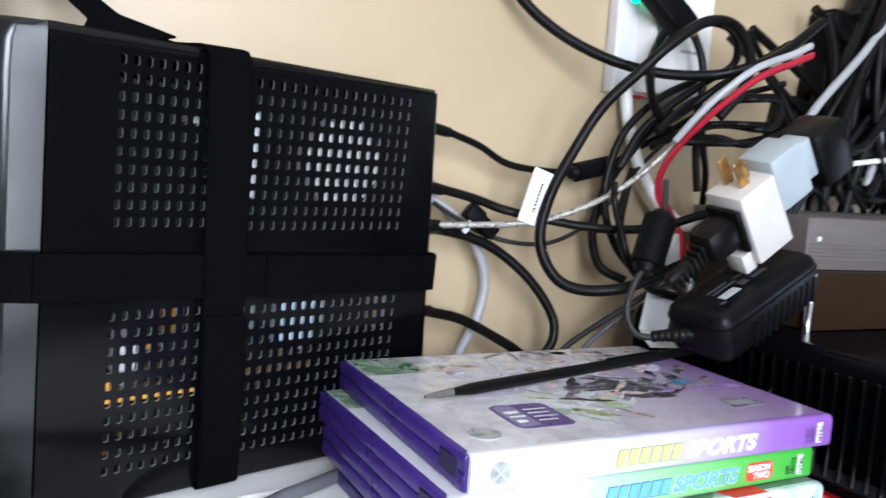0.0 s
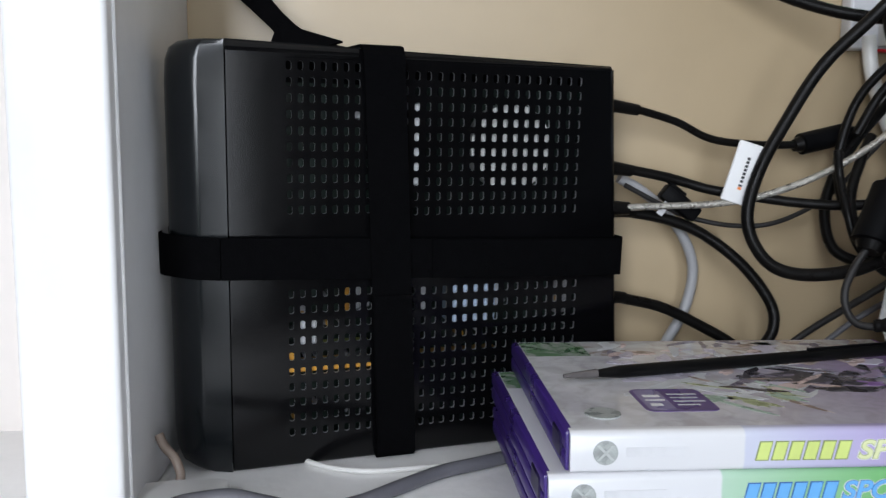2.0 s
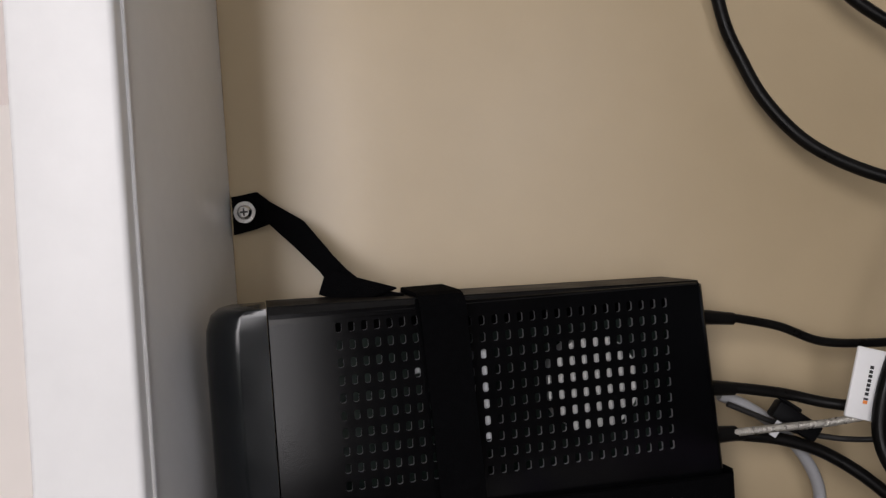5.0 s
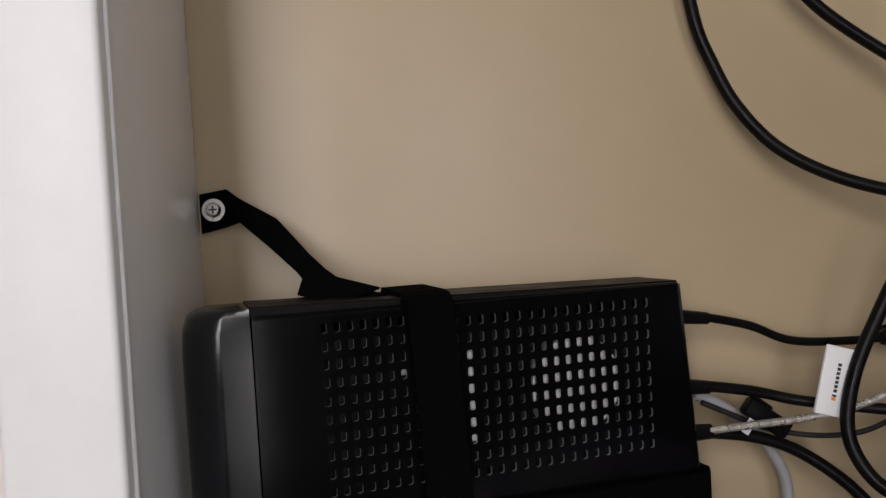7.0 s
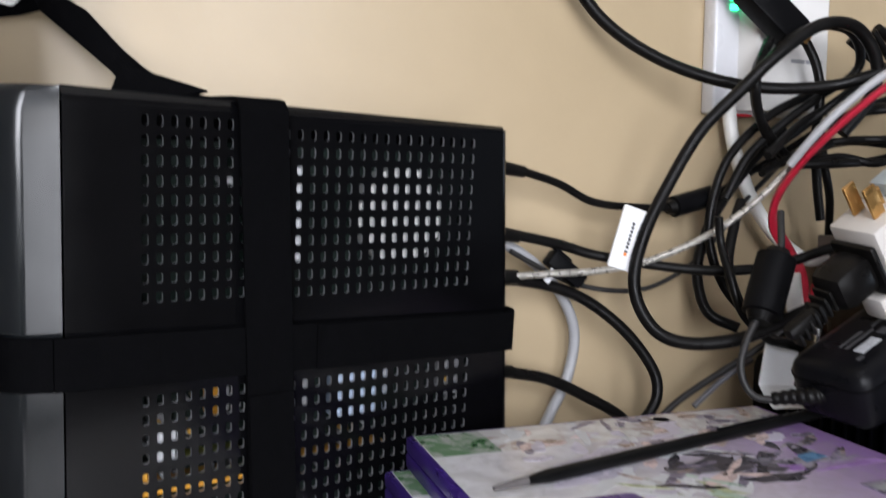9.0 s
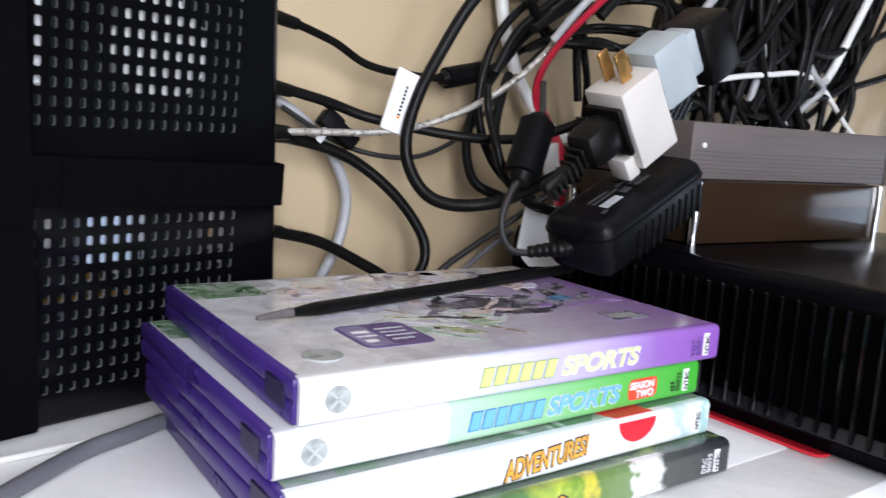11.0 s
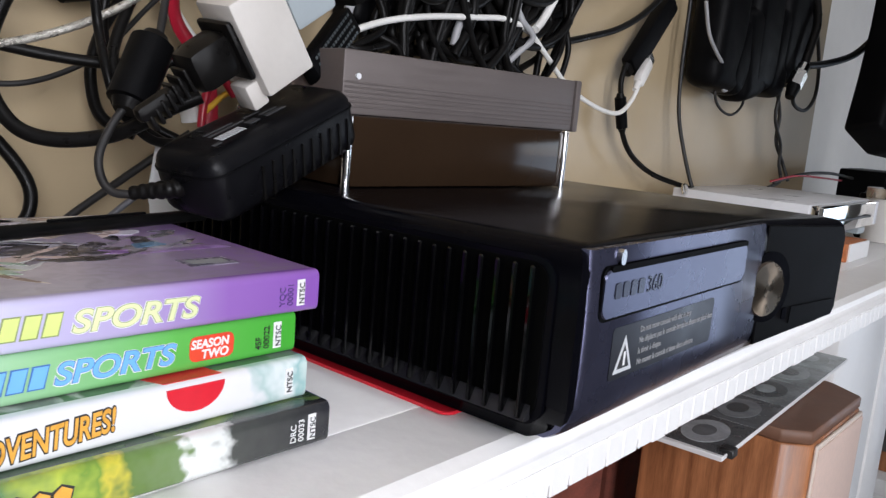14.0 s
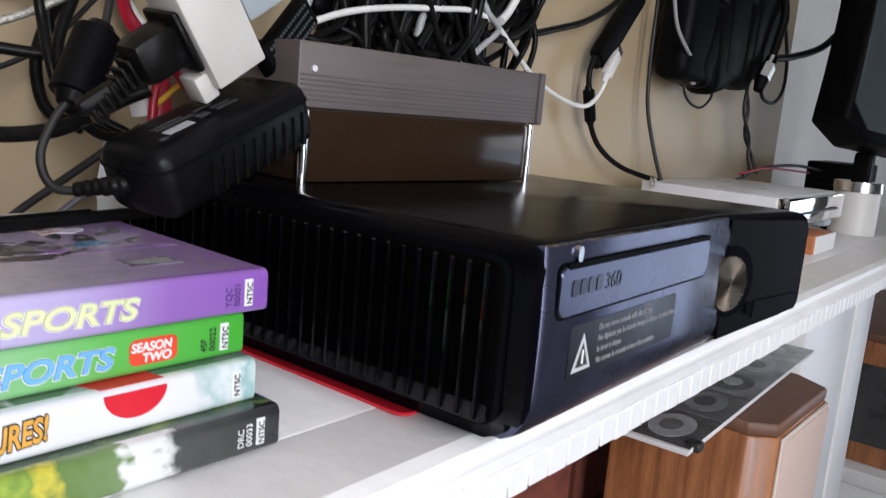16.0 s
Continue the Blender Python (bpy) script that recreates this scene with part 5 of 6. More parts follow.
cable("power_cable", "black cable crossing the wall", M_RUBBER, 0.0032, [(0.800, 0.435, 1.380), (0.858, 0.435, 1.394), (0.913, 0.435, 1.409), (0.962, 0.435, 1.432), (1.003, 0.430, 1.466)])
cable("thin_cable", "looped thin black wire hanging from the pouch", M_RUBBER_SOFT, 0.0016, [(1.133, 0.430, 1.387), (1.132, 0.430, 1.362), (1.153, 0.430, 1.347), (1.186, 0.430, 1.343), (1.212, 0.430, 1.357), (1.209, 0.430, 1.377)])
cable("thin_cable", "grey thin wire hanging over the pouch", M_GREY_CABLE, 0.0020, [(1.036, 0.410, 1.453), (1.054, 0.410, 1.422), (1.085, 0.410, 1.401), (1.117, 0.415, 1.392), (1.147, 0.420, 1.379), (1.132, 0.420, 1.368), (1.114, 0.420, 1.380)])
cable("coaxial_cable", "thick black coaxial cable curving to a metal connector", M_RUBBER, 0.0050, [(1.362, 0.425, 1.418), (1.426, 0.410, 1.428), (1.476, 0.390, 1.446), (1.497, 0.370, 1.476), (1.515, 0.350, 1.509), (1.543, 0.340, 1.544)])
cable("thin_cable", "black wire loop beside the connector", M_RUBBER_SOFT, 0.0026, [(1.369, 0.430, 1.393), (1.385, 0.430, 1.368), (1.432, 0.430, 1.363), (1.463, 0.430, 1.385), (1.460, 0.430, 1.425), (1.430, 0.430, 1.476)])
cable("twisted_wire", "black twisted wire hanging to the shelf", M_RUBBER_SOFT, 0.0024, [(1.317, 0.430, 1.382), (1.339, 0.430, 1.350), (1.340, 0.430, 1.316), (1.373, 0.430, 1.289), (1.379, 0.420, 1.262)])
cable("twisted_wire", "black twisted wire hanging to the shelf", M_RUBBER_SOFT, 0.0022, [(1.314, 0.425, 1.382), (1.312, 0.425, 1.345), (1.344, 0.425, 1.312), (1.350, 0.425, 1.285), (1.350, 0.420, 1.263), (1.256, 0.400, 1.257)])
cable("thin_cable", "red and white thin wire lying behind the disc player", M_RED_CABLE, 0.0014, [(1.262, 0.400, 1.265), (1.350, 0.400, 1.272), (1.427, 0.395, 1.270), (1.513, 0.390, 1.266)])
cable("thin_cable", "black thin wire lying on the disc player", M_RUBBER_SOFT, 0.0022, [(1.286, 0.405, 1.263), (1.371, 0.400, 1.274), (1.473, 0.395, 1.276), (1.567, 0.390, 1.269)])
cable("tangled_cable", "black cable in the tangle above the aluminium box", M_RUBBER, 0.0026, [(0.576, 0.414, 1.334), (0.557, 0.406, 1.349), (0.583, 0.405, 1.368), (0.570, 0.409, 1.398), (0.534, 0.404, 1.430), (0.499, 0.413, 1.458)])
cable("tangled_cable", "black cable in the tangle above the aluminium box", M_RUBBER, 0.0030, [(0.599, 0.425, 1.337), (0.578, 0.418, 1.352), (0.607, 0.425, 1.373), (0.607, 0.419, 1.402), (0.612, 0.416, 1.449), (0.596, 0.415, 1.487)])
cable("tangled_cable", "black cable in the tangle above the aluminium box", M_RUBBER, 0.0022, [(0.604, 0.419, 1.333), (0.612, 0.424, 1.355), (0.644, 0.426, 1.379), (0.608, 0.422, 1.405), (0.557, 0.422, 1.435), (0.524, 0.420, 1.466)])
cable("tangled_cable", "black cable in the tangle above the aluminium box", M_RUBBER, 0.0026, [(0.607, 0.405, 1.334), (0.595, 0.403, 1.355), (0.580, 0.412, 1.367), (0.595, 0.409, 1.402), (0.622, 0.404, 1.450), (0.680, 0.408, 1.514)])
cable("tangled_cable", "black cable in the tangle above the aluminium box", M_RUBBER, 0.0030, [(0.628, 0.415, 1.333), (0.604, 0.411, 1.358), (0.599, 0.412, 1.371), (0.647, 0.413, 1.409), (0.754, 0.416, 1.484), (0.835, 0.422, 1.561)])
cable("tangled_cable", "black cable in the tangle above the aluminium box", M_RUBBER, 0.0034, [(0.642, 0.408, 1.338), (0.622, 0.409, 1.360), (0.635, 0.411, 1.375), (0.639, 0.416, 1.409), (0.637, 0.412, 1.456), (0.644, 0.416, 1.502)])
cable("tangled_cable", "black cable in the tangle above the aluminium box", M_RUBBER, 0.0022, [(0.687, 0.433, 1.342), (0.685, 0.435, 1.363), (0.645, 0.433, 1.378), (0.646, 0.437, 1.407), (0.645, 0.437, 1.455), (0.675, 0.436, 1.519)])
cable("tangled_cable", "black cable in the tangle above the aluminium box", M_RUBBER, 0.0026, [(0.695, 0.430, 1.342), (0.704, 0.428, 1.363), (0.666, 0.428, 1.381), (0.728, 0.430, 1.422), (0.842, 0.437, 1.508), (0.977, 0.435, 1.603)])
cable("tangled_cable", "black cable in the tangle above the aluminium box", M_RUBBER, 0.0034, [(0.713, 0.429, 1.345), (0.728, 0.430, 1.372), (0.701, 0.424, 1.388), (0.650, 0.425, 1.407), (0.591, 0.425, 1.441), (0.532, 0.425, 1.469)])
cable("tangled_cable", "black cable in the tangle above the aluminium box", M_RUBBER, 0.0022, [(0.719, 0.415, 1.342), (0.699, 0.418, 1.367), (0.735, 0.424, 1.391), (0.750, 0.416, 1.424), (0.807, 0.418, 1.494), (0.864, 0.423, 1.565)])
cable("tangled_cable", "black cable in the tangle above the aluminium box", M_RUBBER, 0.0022, [(0.749, 0.428, 1.346), (0.747, 0.425, 1.373), (0.705, 0.423, 1.390), (0.703, 0.433, 1.419), (0.680, 0.434, 1.466), (0.661, 0.430, 1.511)])
cable("tangled_cable", "black cable in the tangle above the aluminium box", M_RUBBER, 0.0034, [(0.764, 0.429, 1.350), (0.735, 0.423, 1.366), (0.790, 0.426, 1.399), (0.737, 0.430, 1.426), (0.661, 0.423, 1.459), (0.587, 0.419, 1.490)])
cable("tangled_cable", "black cable in the tangle above the aluminium box", M_RUBBER, 0.0022, [(0.773, 0.415, 1.348), (0.778, 0.405, 1.370), (0.798, 0.413, 1.397), (0.816, 0.407, 1.435), (0.868, 0.411, 1.508), (0.909, 0.407, 1.578)])
cable("tangled_cable", "black cable in the tangle above the aluminium box", M_RUBBER, 0.0026, [(0.796, 0.416, 1.346), (0.806, 0.416, 1.376), (0.802, 0.419, 1.400), (0.792, 0.417, 1.435), (0.774, 0.418, 1.486), (0.804, 0.417, 1.549)])
cable("tangled_cable", "black cable in the tangle above the aluminium box", M_RUBBER, 0.0028, [(0.640, 0.432, 1.343), (0.624, 0.425, 1.360), (0.633, 0.425, 1.380), (0.644, 0.431, 1.402), (0.671, 0.430, 1.428), (0.701, 0.433, 1.476), (0.756, 0.425, 1.550)])
cable("tangled_cable", "black cable in the tangle above the aluminium box", M_RUBBER, 0.0034, [(0.631, 0.421, 1.380), (0.628, 0.418, 1.367), (0.644, 0.414, 1.352), (0.686, 0.424, 1.357), (0.708, 0.416, 1.350), (0.771, 0.418, 1.344), (0.844, 0.419, 1.482)])
cable("tangled_cable", "black cable in the tangle above the aluminium box", M_RUBBER, 0.0030, [(0.712, 0.411, 1.348), (0.712, 0.418, 1.372), (0.681, 0.411, 1.389), (0.669, 0.410, 1.412), (0.668, 0.421, 1.453), (0.639, 0.416, 1.499)])
cable("tangled_cable", "black cable in the tangle above the aluminium box", M_RUBBER, 0.0032, [(0.694, 0.420, 1.342), (0.693, 0.418, 1.368), (0.713, 0.420, 1.389), (0.743, 0.421, 1.419), (0.778, 0.418, 1.467), (0.851, 0.423, 1.558)])
cable("tangled_cable", "black cable in the tangle above the aluminium box", M_RUBBER, 0.0030, [(0.778, 0.427, 1.348), (0.785, 0.427, 1.381), (0.819, 0.430, 1.415), (0.843, 0.437, 1.440), (0.864, 0.432, 1.498), (0.888, 0.426, 1.574)])
cable("tangled_cable", "black cable in the tangle above the aluminium box", M_RUBBER, 0.0028, [(0.756, 0.428, 1.356), (0.792, 0.434, 1.372), (0.807, 0.427, 1.399), (0.827, 0.435, 1.423), (0.860, 0.433, 1.483), (0.849, 0.433, 1.554)])
cable("tangled_cable", "black cable in the tangle above the aluminium box", M_RUBBER, 0.0026, [(0.553, 0.406, 1.352), (0.566, 0.402, 1.351), (0.598, 0.408, 1.361), (0.616, 0.409, 1.380), (0.633, 0.407, 1.404), (0.665, 0.405, 1.441), (0.743, 0.412, 1.524)])
cable("tangled_cable", "black cable in the tangle above the aluminium box", M_RUBBER, 0.0028, [(0.572, 0.413, 1.353), (0.599, 0.420, 1.356), (0.621, 0.416, 1.374), (0.631, 0.420, 1.401), (0.629, 0.415, 1.440), (0.649, 0.421, 1.501)])
cable("tangled_cable", "black cable in the tangle above the aluminium box", M_RUBBER, 0.0030, [(0.671, 0.418, 1.348), (0.696, 0.426, 1.372), (0.736, 0.424, 1.384), (0.777, 0.425, 1.403), (0.846, 0.426, 1.431), (0.941, 0.425, 1.480), (0.949, 0.424, 1.583)])
cable("tangled_cable", "black cable in the tangle above the aluminium box", M_RUBBER, 0.0034, [(0.715, 0.411, 1.363), (0.730, 0.409, 1.393), (0.747, 0.420, 1.415), (0.770, 0.420, 1.465), (0.804, 0.419, 1.542)])
cable("tangled_cable", "black cable in the tangle above the aluminium box", M_RUBBER, 0.0034, [(0.716, 0.414, 1.367), (0.727, 0.410, 1.390), (0.749, 0.414, 1.420), (0.766, 0.420, 1.464), (0.768, 0.415, 1.529)])
cable("tangled_cable", "black cable in the tangle above the aluminium box", M_RUBBER, 0.0030, [(0.678, 0.417, 1.351), (0.665, 0.416, 1.384), (0.663, 0.419, 1.407), (0.669, 0.426, 1.450), (0.631, 0.417, 1.494)])
cable("tangled_cable", "black cable in the tangle above the aluminium box", M_RUBBER, 0.0030, [(0.695, 0.432, 1.360), (0.684, 0.435, 1.382), (0.676, 0.428, 1.413), (0.667, 0.425, 1.455), (0.666, 0.425, 1.506)])
cable("tangled_cable", "grey cable in the tangle above the aluminium box", M_GREY_CABLE, 0.0030, [(0.655, 0.410, 1.364), (0.658, 0.409, 1.378), (0.667, 0.410, 1.391), (0.663, 0.409, 1.410), (0.680, 0.413, 1.448), (0.715, 0.409, 1.503), (0.760, 0.409, 1.600)])
cable("tangled_cable", "white cable in the tangle above the aluminium box", M_WHITE_CABLE, 0.0034, [(0.741, 0.404, 1.386), (0.758, 0.408, 1.399), (0.785, 0.410, 1.436), (0.812, 0.409, 1.483), (0.849, 0.409, 1.559)])
cable("tangled_cable", "grey cable in the tangle above the aluminium box", M_GREY_CABLE, 0.0030, [(0.544, 0.408, 1.354), (0.550, 0.405, 1.367), (0.555, 0.401, 1.384), (0.583, 0.404, 1.419), (0.640, 0.399, 1.484), (0.720, 0.399, 1.600)])
cable("tangled_cable", "white cable in the tangle above the aluminium box", M_GREY_CABLE, 0.0026, [(0.709, 0.414, 1.349), (0.731, 0.411, 1.367), (0.739, 0.404, 1.380), (0.725, 0.406, 1.392), (0.730, 0.412, 1.411), (0.770, 0.414, 1.487), (0.800, 0.414, 1.600)])
cable("tangled_cable", "black cable in the tangle over the plugs", M_RUBBER, 0.0022, [(0.432, 0.401, 1.380), (0.457, 0.397, 1.390), (0.489, 0.404, 1.398), (0.509, 0.393, 1.399), (0.550, 0.409, 1.403), (0.542, 0.403, 1.417), (0.516, 0.402, 1.419), (0.482, 0.390, 1.412), (0.469, 0.403, 1.406)])
cable("tangled_cable", "black cable in the tangle over the plugs", M_RUBBER, 0.0022, [(0.438, 0.409, 1.381), (0.459, 0.399, 1.391), (0.500, 0.410, 1.398), (0.513, 0.391, 1.396), (0.533, 0.395, 1.401), (0.541, 0.402, 1.417), (0.511, 0.393, 1.416), (0.495, 0.407, 1.413), (0.472, 0.402, 1.405)])
cable("tangled_cable", "black cable in the tangle over the plugs", M_RUBBER, 0.0022, [(0.423, 0.393, 1.378), (0.466, 0.408, 1.393), (0.487, 0.399, 1.398), (0.523, 0.400, 1.399), (0.542, 0.408, 1.403), (0.548, 0.408, 1.420), (0.514, 0.398, 1.418), (0.490, 0.399, 1.412), (0.461, 0.391, 1.404)])
cable("tangled_cable", "black cable in the tangle over the plugs", M_RUBBER, 0.0024, [(0.442, 0.393, 1.383), (0.469, 0.386, 1.384), (0.505, 0.395, 1.387), (0.545, 0.392, 1.397), (0.571, 0.389, 1.404)])
cable("tangled_cable", "black cable in the tangle over the plugs", M_RUBBER, 0.0024, [(0.446, 0.396, 1.382), (0.476, 0.394, 1.388), (0.499, 0.387, 1.385), (0.542, 0.394, 1.397), (0.577, 0.393, 1.402)])
cable("tangled_cable", "black cable in the tangle over the plugs", M_RUBBER, 0.0024, [(0.428, 0.396, 1.389), (0.455, 0.396, 1.406), (0.474, 0.390, 1.422), (0.511, 0.400, 1.439), (0.540, 0.397, 1.457)])
cable("tangled_cable", "black cable in the tangle over the plugs", M_RUBBER, 0.0024, [(0.417, 0.382, 1.387), (0.452, 0.396, 1.407), (0.479, 0.392, 1.421), (0.506, 0.390, 1.439), (0.536, 0.391, 1.454)])
cable("tangled_cable", "black cable in the tangle over the plugs", M_RUBBER, 0.0024, [(0.501, 0.424, 1.342), (0.489, 0.412, 1.364), (0.481, 0.409, 1.384), (0.483, 0.416, 1.409)])
cable("tangled_cable", "black cable in the tangle over the plugs", M_RUBBER, 0.0026, [(0.437, 0.409, 1.452), (0.417, 0.393, 1.430), (0.426, 0.400, 1.409), (0.449, 0.409, 1.389), (0.471, 0.406, 1.385)])

def clear_of_plate(pts):
    """Keeps the upper part of a cable to the far side of the wall adapter."""
    return [(max(x, 0.60 + max(0.0, z - 1.40) * 0.45), y, z) for x, y, z in pts]


rt = random.Random(52)
for k in range(8):
    xa, lean, w = rt.uniform(0.60, 0.74), rt.uniform(-0.08, 0.12), rt.uniform(0.04, 0.085)
    y, r, zl = rt.uniform(0.395, 0.436), rt.choice((0.0030, 0.0038, 0.0046)), rt.uniform(1.352, 1.41)
    pts = [(xa - w * 1.3 - lean * 0.6, y, 1.60), (xa - w * 1.1 - lean * 0.2, y + 0.004, 1.48), (xa - w * 0.9, y, zl + 0.045), (xa - w * 0.3, y - 0.003, zl + 0.006), (xa + w * 0.3, y - 0.004, zl), (xa + w * 0.9, y, zl + 0.03), (xa + w * 1.1 + lean * 0.5, y, 1.47), (xa + w + lean, y + 0.003, 1.60)]
    cable("tangled_cable", "black cable hanging in a loop in the tangle", M_RUBBER, r, clear_of_plate(pts))
for k in range(22):
    xa, run = rt.uniform(0.56, 0.75), rt.choice((-1, 1)) * rt.uniform(0.02, 0.16)
    y, r, z0 = rt.uniform(0.400, 0.438), rt.choice((0.0024, 0.0032, 0.0040)), rt.uniform(1.345, 1.375)
    bend = rt.uniform(-0.03, 0.03)
    pts = [(xa + bend * 0.6, y, z0 - 0.012), (xa + run * 0.12, y, z0 + 0.02), (xa + run * 0.45 + bend, y - 0.004, z0 + 0.08), (xa + run * 0.8, y, z0 + 0.16), (xa + run, y, 1.60)]
    cable("tangled_cable", "black cable slanting through the tangle", M_RUBBER, r, clear_of_plate(pts))

# ---------------------------------------------------------------- cable fittings
for p, q, r in (((0.264, 0.408, 1.381), (0.291, 0.414, 1.377), 0.0036), ((0.266, 0.405, 1.347), (0.287, 0.410, 1.344), 0.0038), ((0.266, 0.404, 1.324), (0.285, 0.407, 1.3235), 0.0042),
                ((0.270, 0.410, 1.3225), (0.291, 0.415, 1.321), 0.0036), ((0.268, 0.409, 1.275), (0.286, 0.414, 1.273), 0.0038)):
    e = tagged(obj("cable_connector", rod(p, q, r * 1.12, r * 0.85), M_RUBBER, smooth=True), "black moulded connector plugged into the set-top box", "connector", "connectors")


def ferrite(a, b, r, label):
    f = thing("ferrite_bead", label, "ferrite bead")
    a, b = Vector(a), Vector(b)
    d = (b - a).normalized()
    L = (b - a).length
    part("barrel", tube([a + d * L * t for t in (0, 0.05, 0.2, 0.5, 0.8, 0.95, 1.0)], r, n=3, sides=14, taper=lambda t: 0.8 if t in (0, 1) else 1.0), M_BLACK, f)
    part("end_cap", rod(a - d * 0.004, a + d * 0.001, r * 0.55, r * 0.8), M_RUBBER, f)
    part("end_cap", rod(b - d * 0.001, b + d * 0.004, r * 0.8, r * 0.55), M_RUBBER, f)


ferrite((0.3885, 0.424, 1.3590), (0.418, 0.428, 1.3655), 0.0062, "black ferrite bead on a cable from the set-top box")
ferrite((0.4000, 0.353, 1.3360), (0.3860, 0.346, 1.3095), 0.0096, "large black ferrite bead beside the power plug")
ferrite((0.933, 0.436, 1.3460), (0.943, 0.436, 1.3160), 0.0058, "black inline ferrite bead hanging by the wall")

tagged(obj("red_lead", tube([(0.430, 0.362, 1.300), (0.431, 0.362, 1.311), (0.434, 0.362, 1.322), (0.436, 0.362, 1.326), (0.442, 0.364, 1.324), (0.449, 0.364, 1.316)], 0.0021), M_RED_CABLE, smooth=True), "red lead looping behind the power brick", "cable", "cables")
tagged(obj("yellow_lead", tube([(0.433, 0.367, 1.306), (0.438, 0.367, 1.310), (0.445, 0.367, 1.316), (0.451, 0.367, 1.318)], 0.0015), M_YELLOW, smooth=True), "thin yellow lead behind the power brick", "cable", "cables")
tagged(obj("white_lead", tube([(0.428, 0.368, 1.302), (0.425, 0.368, 1.314), (0.423, 0.368, 1.326)], 0.0046, flat=0.6), M_WHITE_PL, smooth=True), "flat white lead hanging behind the power brick", "cable", "cables")

small_plug = thing("latched_plug", "small black plug with a white tag on the grey network cable", "connector", axes((0.3060, 0.4130, 1.3335), (0.022, 0.0, -0.017), (0, 0, 0), (0.6, 0, 0.8)))
part("body", rbox(0.0, 0.024, -0.0045, 0.0045, -0.0045, 0.0045, 0.0015, 2), M_BLACK, small_plug)
part("latch", rbox(-0.004, 0.012, -0.0020, 0.0020, 0.0044, 0.0062, 0.0006, 1), M_BLACK, small_plug)
part("tag", rbox(0.004, 0.0080, -0.0030, -0.0020, -0.0125, -0.0040, 0.0004, 1), M_PALE_PL, small_plug, "small white paper tag")

# folded paper flag round the display cable
flag = thing("cable_flag", "white paper flag with printing wrapped on a cable", "cable label", axes((0.3335, 0.4010, 1.3290), (0.0195, 0.0, -0.0060), (0, 0, 0), (0.0104, 0.0, 0.034)))
part("paper", rbox(0.0, 0.0158, -0.0011, 0.0011, 0.0, 0.0335, 0.0009, 2), M_PAPER, flag)
for k in range(7):
    part("printed_bar", rbox(0.0070, 0.0086, -0.0014, -0.0010, 0.0115 + 0.0021 * k, 0.0130 + 0.0021 * k, 0.0), M_INK, flag, smooth=False)
part("printed_mark", rbox(0.0068, 0.0088, -0.0014, -0.0010, 0.0076, 0.0092, 0.0), M_ORANGE, flag, smooth=False)
part("printed_mark", rbox(0.0068, 0.0088, -0.0014, -0.0010, 0.0094, 0.0104, 0.0), M_INK, flag, smooth=False)

# white adapter on the wall with its lamps
WP = pose(0.4190, 0.4442, 1.4140, 0, 0, 1.5)
wall_ad = thing("wall_adapter", "white plug-in network adapter on the wall with green lamps", "network adapter", WP)
part("back_plate", rbox(0.0, 0.077, -0.0120, -0.0004, 0.0, 0.16, 0.002, 3), M_PALE_PL, wall_ad)
part("body", prism([(0.0165, -0.0115), (0.0215, -0.0215), (0.0235, -0.0230), (0.0730, -0.0230), (0.0750, -0.0212), (0.0758, -0.0115)], 0.0012, 0.158, "z", r=0.0008), M_WHITE_PL, wall_ad)
for x, z, w, h in ((0.0090, 0.0655, 0.0045, 0.0028), (0.0100, 0.0598, 0.0050, 0.0030), (0.0110, 0.0790, 0.0055, 0.0024)):
    part("lamp", rbox(x, x + w, -0.0132, -0.0115, z, z + h, 0.0004, 1), M_LED, wall_ad, "lit green lamp")
for x, z, w in ((0.042, 0.0830, 0.016), (0.046, 0.0300, 0.010), (0.057, 0.0300, 0.012)):
    part("printed_bar", rbox(x, x + w, -0.0233, -0.0228, z, z + 0.0022, 0.0), M_INK_GREY, wall_ad, smooth=False)
part("socket_slot", rbox(0.018, 0.030, -0.0105, -0.0030, -0.0012, 0.001, 0.0004, 1), M_RED_PL, wall_ad)

# Black boxes added behind the cables to fill out the dark mass.
for x, z, w, h, a in ((0.600, 1.395, 0.045, 0.060, 12), (0.665, 1.405, 0.050, 0.065, -10), (0.735, 1.400, 0.045, 0.055, 8), (0.790, 1.430, 0.045, 0.060, -14), (0.745, 1.450, 0.070, 0.075, 18), (0.700, 1.470, 0.060, 0.070, -6), (0.815, 1.475, 0.070, 0.070, 10), (0.640, 1.460, 0.055, 0.070, 5)):
    tr = thing("tangle_filler_box", "black filler box added behind the cable tangle to darken it", "transformer", pose(x, 0.440, z, 0, a, 2), "plug transformers")
    part("housing", rbox(-w / 2, w / 2, -0.016, 0.010, -h / 2, h / 2, 0.006, 3), M_BLACK, tr)
    part("lead_collar", rod((0, -0.004, -h / 2 - 0.012), (0, -0.004, -h / 2 + 0.002), 0.003, 0.0045), M_RUBBER, tr)

stick = thing("video_connector", "black angular plug adapter hanging before the wall plate", "connector", axes((0.4145, 0.4150, 1.4915), (0.046, -0.010, -0.042), (0, 0, 0), (0.6, 0, 0.7)))
part("neck", rbox(-0.002, 0.014, -0.005, 0.005, -0.0055, 0.0055, 0.0025, 2), M_RUBBER, stick)
part("body", prism([(0.010, -0.0065), (0.016, -0.0085), (0.052, -0.0085), (0.058, -0.0050), (0.058, 0.0050), (0.052, 0.0085), (0.016, 0.0085), (0.010, 0.0065)], -0.007, 0.007, "y", r=0.0012), M_BLACK, stick)
